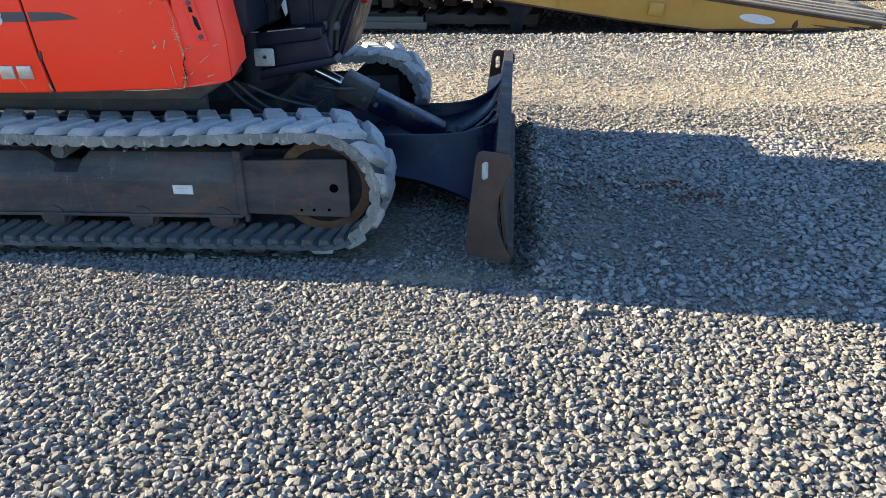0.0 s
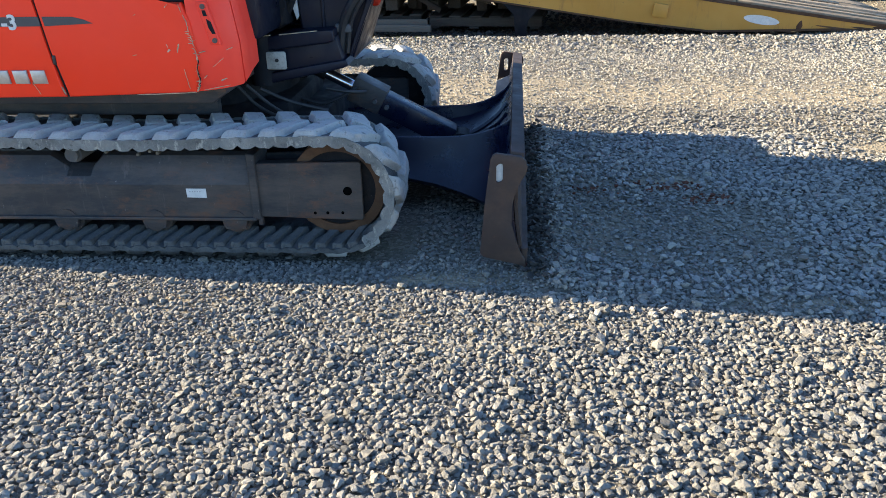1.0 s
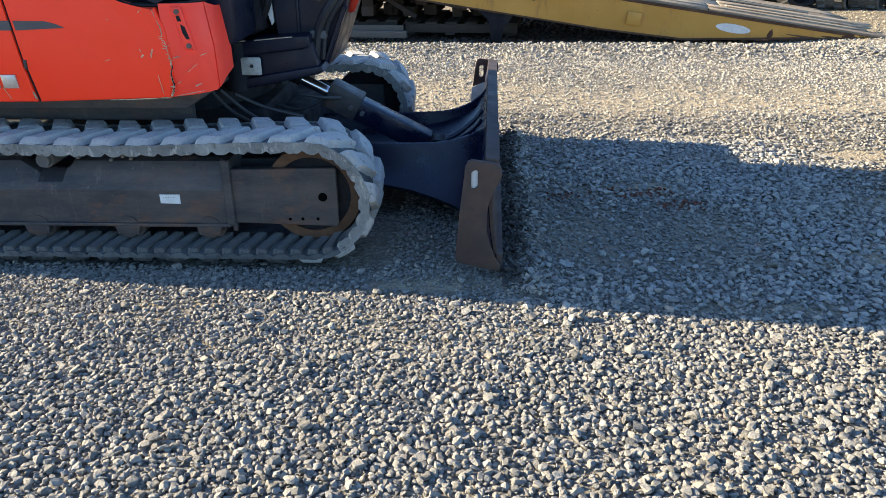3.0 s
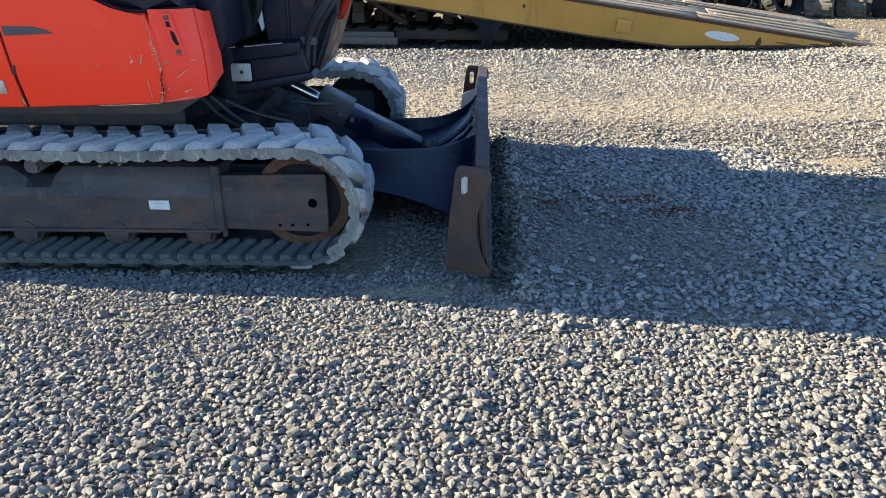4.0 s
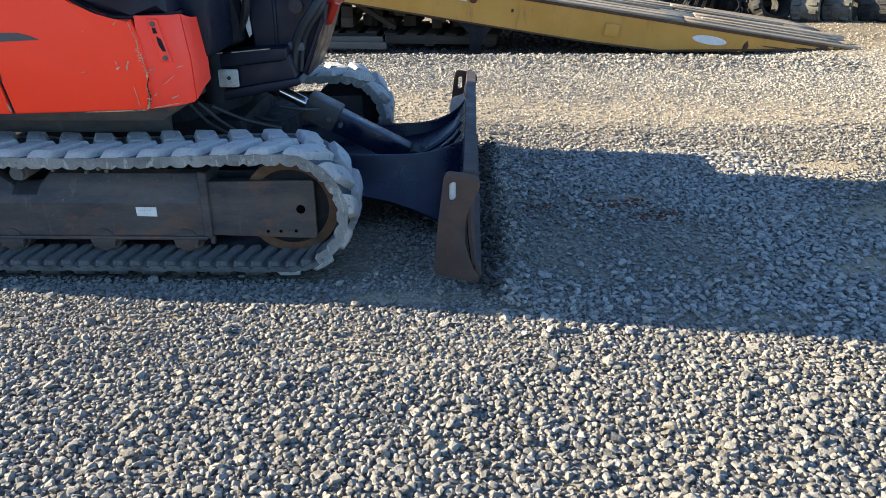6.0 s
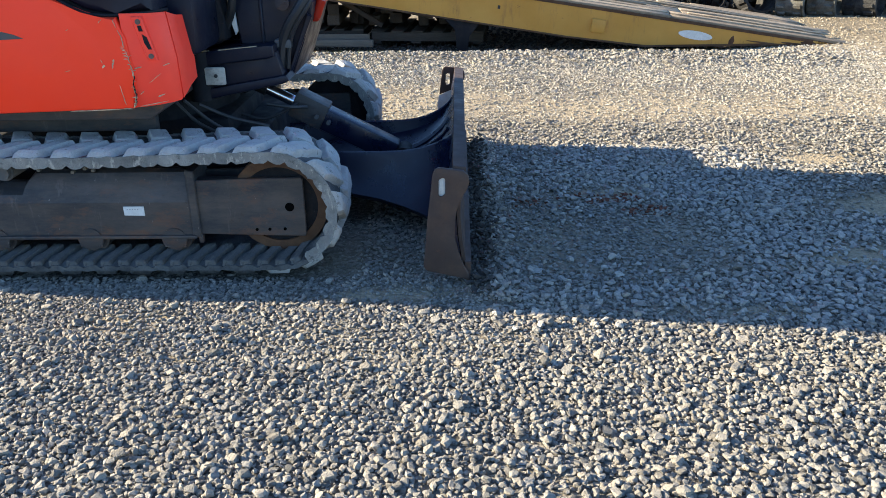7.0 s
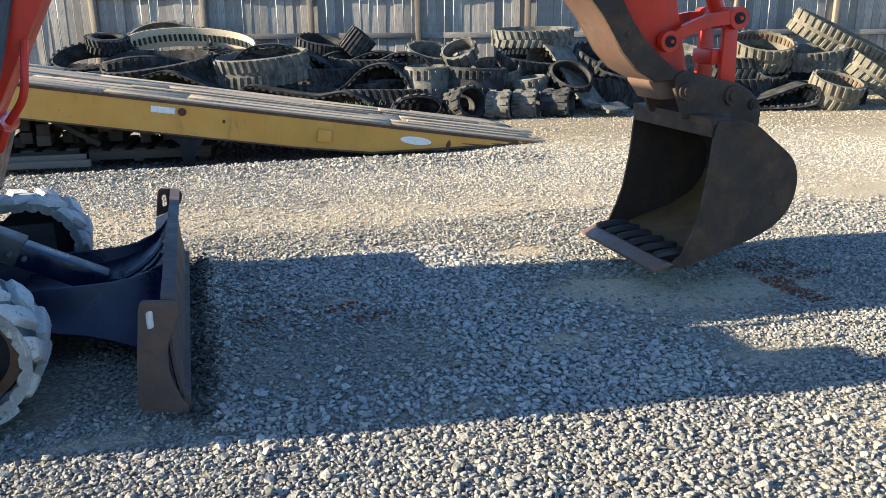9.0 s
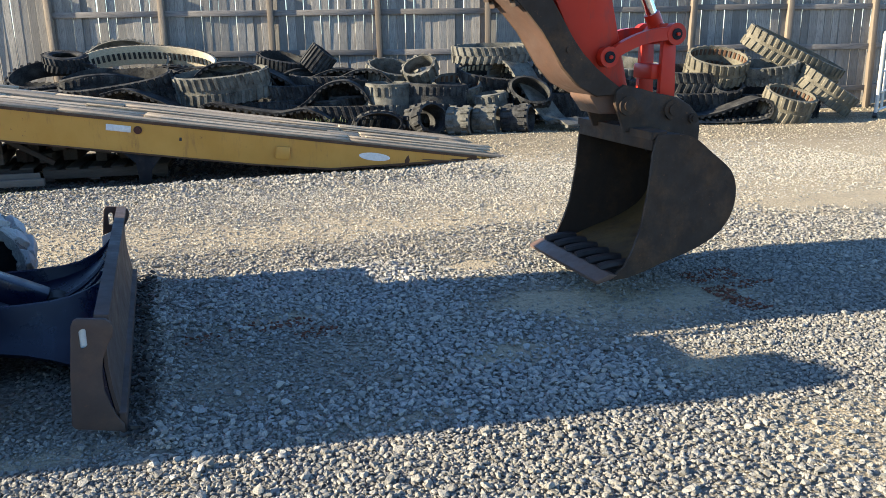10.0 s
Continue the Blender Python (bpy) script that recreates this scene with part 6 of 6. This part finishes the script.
scrap_strip(0.2, 1.9, 0.42, (90, 0, 4), [(-0.5, -0.1), (0.0, 0.12), (0.5, 0.22), (0.9, 0.08), (1.3, 0.14), (1.7, -0.05)], 0.40, M_SCRAP, "sagging strip of black rubber track on the pile")
scrap_strip(2.2, 1.3, 0.70, (90, 0, -5), [(-0.4, -0.15), (0.0, 0.1), (0.35, 0.2), (0.8, 0.12), (1.2, 0.2), (1.6, 0.05), (1.9, -0.15)], 0.40, M_SCRAP, "sagging strip of black rubber track on the pile")
scrap_strip(4.6, 1.0, 0.62, (90, 0, 5), [(-0.5, 0.1), (-0.1, 0.22), (0.4, 0.15), (0.8, -0.02), (1.2, 0.08), (1.5, -0.2)], 0.42, M_SCRAP, "sagging strip of black rubber track on the pile")
scrap_track(3.1, 1.5, 0.28, (4, 0, 0), 0.90, 0.42, 0.36, M_SCRAP, "chevron", W2)
scrap_strip(1.65, 2.05, 0.30, (90, 0, 0), [(-0.2, 0.30), (0.15, 0.36), (0.55, 0.22), (0.95, 0.05), (1.25, 0.16), (1.7, 0.08), (2.15, 0.02), (2.55, 0.06), (2.85, -0.08), (2.9, -0.2)], 0.45, M_SCRAP, "long wavy strip of black rubber track lying on the pile")
scrap_strip(2.9, 1.55, 0.62, (90, 0, 6), [(-0.5, -0.02), (-0.2, 0.28), (0.15, 0.36), (0.5, 0.30), (0.78, 0.05), (0.85, -0.2), (0.70, -0.34), (0.50, -0.22), (0.50, 0.05)], 0.30, M_SCRAP, "curled strip of black rubber track on the pile")
scrap_track(4.24, 1.0, 0.95, (12, 38, 20), 0.17, 0.17, 0.36, M_SCRAP, "bar", (), lab="small grooved black rubber roll on the pile", pitch=0.05)
scrap_track(3.70, 1.0, 0.92, (20, 10, 0), 0.30, 0.18, 0.22, M_SCRAP, "bar", W2, pitch=0.06)
scrap_track(4.4, 1.3, 0.66, (8, 0, 0), 0.46, 0.30, 0.26, M_SCRAP, "chevron", W2)
scrap_track(3.9, 1.45, 0.50, (6, 0, 12), 0.50, 0.30, 0.34, M_SCRAP, "chevron", W2)
scrap_strip(4.1, 1.75, 0.45, (90, 0, 0), [(-0.4, -0.22), (0.0, -0.05), (0.3, 0.20), (0.62, 0.26), (0.85, 0.12), (0.95, -0.05)], 0.42, M_SCRAP, "bent strip of black rubber track")
scrap_strip(4.25, 1.35, 0.62, (90, 0, 0), [(-0.5, -0.10), (-0.1, -0.02), (0.3, 0.10), (0.6, 0.22), (0.9, 0.20), (1.1, 0.05)], 0.40, M_SCRAP, "bent strip of black rubber track")
scrap_track(4.7, 1.7, 0.20, (3, 0, 0), 0.75, 0.35, 0.38, M_SCRAP, "chevron", W2)
# middle part
scrap_track(5.35, 1.2, 0.76, (24, 8, 10), 0.36, 0.24, 0.24, M_SCRAP_DUSTY, "bar", (), lab="flattened dusty track folded on the pile", pitch=0.12)
scrap_track(5.30, 1.75, 0.44, (2, 0, 0), 0.30, 0.22, 0.46, M_SCRAP_DUSTY, "cleat", (), lab="dusty rubber track loop standing on edge", pitch=0.09)
scrap_track(5.95, 1.7, 0.44, (0, 3, 0), 0.44, 0.26, 0.42, M_SCRAP, "cleat", (), pitch=0.09)
scrap_track(6.26, 1.5, 0.50, (22, 3, 0), 0.33, 0.26, 0.36, M_SCRAP_DUSTY, "cleat", (), inner=M_RUSTWHEEL, lab="rubber track loop with rusty cleats inside")
scrap_track(5.75, 1.45, 0.82, (40, -20, 0), 0.22, 0.16, 0.22, M_SCRAP_DUSTY, "bar", ())
scrap_track(6.75, 1.75, 0.36, (4, -8, 0), 0.19, 0.17, 0.30, M_SCRAP_DUSTY, "cleat", ((2, 0.1, 0.5),), pitch=0.08, lab="small open rubber track loop")
scrap_track(6.83, 1.05, 1.03, (5, -1, 0), 0.53, 0.30, 0.24, M_SCRAP_DUSTY, "chevron", ((2, 0.05, 0.0),), lab="dusty track loop with chevron tread on top of the pile")
scrap_track(6.9, 1.2, 0.64, (20, 6, 8), 0.55, 0.28, 0.28, M_SCRAP, "chevron", W2, inner=M_CREAM)
scrap_track(6.5, 1.0, 0.30, (5, 0, 0), 0.80, 0.40, 0.40, M_SCRAP, "chevron", W2)
scrap_strip(7.13, 1.25, 0.50, (90, 0, -52), [(-0.38, 0.10), (-0.30, 0.34), (-0.10, 0.45), (0.12, 0.36), (0.34, 0.12), (0.58, -0.14), (0.85, -0.36), (1.08, -0.33), (1.28, -0.40)], 0.44, M_SCRAP_DUSTY, "dusty rubber track strip draped down to the ground", "block")
scrap_track(7.30, 1.75, 0.48, (58, 18, -10), 0.28, 0.17, 0.30, M_SCRAP, "cleat", ())
scrap_track(8.0, 1.1, 0.55, (24, 20, 0), 0.55, 0.34, 0.34, M_SCRAP, "chevron", W2)
scrap_track(8.7, 0.9, 0.72, (16, 4, 0), 0.60, 0.34, 0.34, M_SCRAP_DUSTY, "block", W2)
scrap_track(8.3, 1.2, 0.30, (6, 0, 0), 0.85, 0.42, 0.40, M_SCRAP, "chevron", W2)
scrap_track(9.1, 1.2, 0.34, (12, 5, 0), 0.60, 0.36, 0.36, M_SCRAP, "chevron", W2)
rs = random.Random(77)
s = -0.2
while s < 9.6:
    low = 0.18 if s > 5 else 0.30
    scrap_track(s, rs.uniform(0.8, 1.7), rs.uniform(low, low + 0.42), (rs.uniform(-20, 65), rs.uniform(-22, 22), rs.uniform(-35, 35)), rs.uniform(0.34, 0.60), rs.uniform(0.13, 0.24), rs.uniform(0.28, 0.40),
                M_SCRAP, rs.choice(("chevron", "block", "cleat")), ((2, rs.uniform(-0.1, 0.15), rs.uniform(0, 6)), (3, rs.uniform(0, 0.12), rs.uniform(0, 6))), lab="crumpled black rubber crawler track in the scrap pile", sag=rs.uniform(0, 0.15))
    s += rs.uniform(0.38, 0.62)
# rolls in front of the pile
scrap_track(5.80, 2.30, 0.20, (78, 8, 32), 0.20, 0.19, 0.40, M_SCRAP, "block", ((2, 0.06, 0),), lab="short roll of black rubber track on the ground")
scrap_track(6.28, 2.28, 0.165, (88, 0, 72), 0.165, 0.165, 0.34, M_SCRAP_DUSTY, "cleat", (), pitch=0.08, lab="short roll of dusty rubber track on the ground")
scrap_track(6.64, 2.20, 0.165, (88, 0, 72), 0.165, 0.165, 0.34, M_SCRAP_DUSTY, "cleat", (), pitch=0.08, lab="short roll of dusty rubber track on the ground")
scrap_track(7.08, 2.15, 0.17, (86, 0, 66), 0.17, 0.165, 0.40, M_SCRAP, "cleat", (), pitch=0.08, lab="short roll of black rubber track on the ground")
scrap_track(5.15, 2.3, 0.14, (80, 0, 10), 0.30, 0.14, 0.36, M_SCRAP, "chevron", ())
# right part
scrap_track(10.23, 1.02, 0.79, (24, 2, 0), 0.40, 0.33, 0.36, M_SCRAP_TAN, "block", ((2, 0.06, 0.6),), inner=M_RUSTWHEEL, lab="dusty rubber track loop with rusty cleats on the pile")
scrap_track(11.56, 0.66, 0.91, (15, 25, 0), 0.80, 0.31, 0.33, M_SCRAP_TAN, "block", (), lab="large pale dusty track loop leaning on the pile")
scrap_track(11.04, 1.02, 0.70, (12, -6, 0), 0.35, 0.27, 0.28, M_SCRAP_DUSTY, "block", W2)
scrap_track(11.88, 1.16, 0.42, (12, 32, 0), 0.46, 0.30, 0.32, M_SCRAP_TAN, "block", (), lab="pale dusty track loop leaning on the pile")
scrap_track(11.12, 1.58, 0.26, (22, 8, 6), 0.32, 0.27, 0.38, M_SCRAP_TAN, "block", ((2, 0.08, 0.5),), inner=M_RUSTWHEEL, lab="dusty rubber track loop with rusty cleats standing on edge")
scrap_strip(9.62, 1.60, 0.17, (90, 0, 0), [(-0.3, -0.05), (0.3, -0.01), (0.75, 0.13), (1.02, 0.21), (1.20, 0.12), (1.16, -0.07), (0.8, -0.13), (0.2, -0.14), (-0.4, -0.14)], 0.40, M_SCRAP, "flattened black rubber track folded on the ground", "block")
scrap_track(10.35, 1.2, 0.45, (30, -10, 20), 0.22, 0.16, 0.20, M_SCRAP, "block", ())
scrap_track(9.9, 1.0, 0.62, (10, 0, 0), 0.50, 0.32, 0.30, M_SCRAP, "chevron", W2)
scrap_track(9.8, 1.1, 0.30, (8, 0, 0), 0.55, 0.35, 0.34, M_SCRAP, "chevron", W2)
scrap_track(10.9, 0.9, 0.22, (5, 0, 0), 0.85, 0.40, 0.40, M_SCRAP, "chevron", W2)

# ---- gate at the end of the fence ----
M_GATE = make_steel("scuffed_white_paint", (0.50, 0.475, 0.42), (0.30, 0.24, 0.18), 0.12, 0.5)
gate = thing("gate", at_fence(CORNER, 0.1), "white painted steel gate standing open before the fence", "gate")
GM = Matrix.Translation((10.65, 9.47, 0)) @ Matrix.Rotation(radians(33.5), 4, "Z") @ Matrix.Diagonal((1.50, 1, 0.865, 1))
part("end_post", shape(tube([(-0.02, 0, 0.10), (-0.02, 0, 0.8), (-0.02, 0, 1.38), (0.02, 0, 1.455), (0.12, 0, 1.47)], 0.028)), M_GATE, gate).matrix_basis = GM
part("hinge_post", shape(rod((2.25, 0, 0.06), (2.25, 0, 1.52), 0.032, 12)), M_GATE, gate).matrix_basis = GM
for z in (0.14, 0.45, 0.80, 1.13, 1.47):
    part("cross_bar", shape(rod((0.0, -0.02, z), (2.25, -0.02, z), 0.019, 10)), M_GATE, gate).matrix_basis = GM
for k in range(6):
    x = 0.30 + k * 0.36
    part("slat", shape(block(x - 0.055, x + 0.055, 0.004, 0.020, 0.12, 1.45, 0.003)), M_GATE, gate).matrix_basis = GM
wheel = part("caster_wheel", shape(rod((0.0, -0.03, 0.06), (0.0, 0.03, 0.06), 0.06, 20)), M_HOSE, gate, "small black gate wheel")
wheel.matrix_basis = GM

# ---- shrub beyond the gate ----
shrub = thing("shrub", (26.5, 20.3, 0), "green shrub with yellowing leaves beyond the fence", "shrub")
M_LEAF = make_plain("shrub_leaf", (0.085, 0.085, 0.026), 0.7, 0, 0.5)
M_BARK = make_plain("shrub_bark", (0.10, 0.075, 0.05), 0.9, 0, 0.4)
rs = random.Random(12)
boughs, bm = [], bmesh.new()
for k in range(14):
    tip = Vector((26.5 + rs.gauss(0, 1.1), 20.3 + rs.gauss(0, 0.9), rs.uniform(0.7, 2.6)))
    rod((26.5 + rs.gauss(0, 0.15), 20.3 + rs.gauss(0, 0.15), 0.0), tip, 0.03, 6, 0.008)(bm)
    boughs.append(tip)
part("stem", bm, M_BARK, shrub)
bm = bmesh.new()
for tip in boughs:
    for _ in range(220):
        c = tip + Vector((rs.gauss(0, 0.34), rs.gauss(0, 0.34), rs.gauss(-0.1, 0.32)))
        if c.z < 0.05:
            continue
        u = Vector((rs.gauss(0, 1), rs.gauss(0, 1), rs.gauss(0, 1))).normalized() * rs.uniform(0.04, 0.08)
        w = u.cross(Vector((rs.gauss(0, 1), rs.gauss(0, 1), rs.gauss(0, 1)))).normalized() * 0.028
        bm.faces.new([bm.verts.new(q) for q in (c - u, c + w, c + u, c - w)])
leaves = finish(bm, "leaves", 0)
tagged(part("leaves", leaves, M_LEAF, shrub), kind="stuff")

# ---- weeds and clay ----


def weeds(cx, cy, z, n, spread, hgt, seed, lab):
    rs = random.Random(seed)
    bm = bmesh.new()
    for _ in range(n):
        x, y = cx + rs.gauss(0, spread[0]), cy + rs.gauss(0, spread[1])
        zz = z if z else float(height(np.array([x]), np.array([y]))[0])
        h, a, lean = hgt * rs.uniform(0.5, 1.2), rs.uniform(0, 6.28), rs.uniform(0.1, 0.7)
        d, w = Vector((math.cos(a), math.sin(a), 0)), Vector((-math.sin(a), math.cos(a), 0)) * 0.004
        p0, p1, p2 = Vector((x, y, zz)), Vector((x, y, zz + h * 0.6)) + d * h * lean * 0.4, Vector((x, y, zz + h)) + d * h * lean
        v = [bm.verts.new(q) for q in (p0 - w, p0 + w, p1 + w * 0.8, p1 - w * 0.8, p2)]
        bm.faces.new(v[:4])
        bm.faces.new((v[3], v[2], v[4]))
    me = finish(bm, "weeds", 0)
    me.materials.append(M_GRASS)
    tagged(new("weeds", me), lab, "weeds", kind="stuff")


weeds(2.05, 7.78, 0, 200, (0.40, 0.07), 0.022, 1, "thin green weeds in gravel beside the ramp")
weeds(-0.75, 8.02, 0, 200, (0.34, 0.10), 0.030, 2, "thin green weeds in gravel beside the ramp")
wp = RP @ Vector((1.95, 1.95, 0.0))
weeds(wp.x, wp.y, wp.z, 45, (0.16, 0.05), 0.06, 3, "dry weeds growing behind the ramp")
# dark clod colour: soil before the blade, painted shade under the ramp
M_SOIL_SHADE = make_plain("soil_and_shade", (0.050, 0.045, 0.038), 0.95, 0, 0.4)
scatter("ground_clods", "dark soil clods pushed up before the blade", 0.175, 0.30, 2.62, 4.72, 1900, 0.012, 0.055, 9, 61, 0.42, lambda x, y: np.exp(-((x - 0.2) / 0.07) ** 2), M_SOIL_SHADE)
for cx, cy, rx, ry, n, seed in ((0.88, 3.66, 0.13, 0.05, 30, 1), (0.66, 3.70, 0.06, 0.03, 10, 4), (3.30, 3.60, 0.16, 0.10, 100, 2), (3.17, 3.22, 0.07, 0.20, 110, 3), (3.42, 3.40, 0.14, 0.05, 40, 5), (1.0, 3.50, 0.10, 0.05, 26, 6), (0.52, 3.62, 0.10, 0.05, 12, 7)):
    scatter("red_clay", "crumbs of reddish clay in the gravel", cx - rx, cx + rx, cy - ry, cy + ry, 1.5 * n / (4 * rx * ry), 0.012, 0.042, 9, 40 + seed, 0.12, lambda x, y: 0.8 + 0 * x, M_CLAY)
# dark clods added to put the ramp's shade onto the ground
scatter("ground_clods", "dark clods painting the shade under the ramp", -5.6, 2.6, 8.35, 10.5, 300, 0.025, 0.09, 9, 62, 0.05, lambda x, y: (y > RAMP_A + RAMP_SLOPE * x + 0.02) * 1.0, M_SOIL_SHADE)
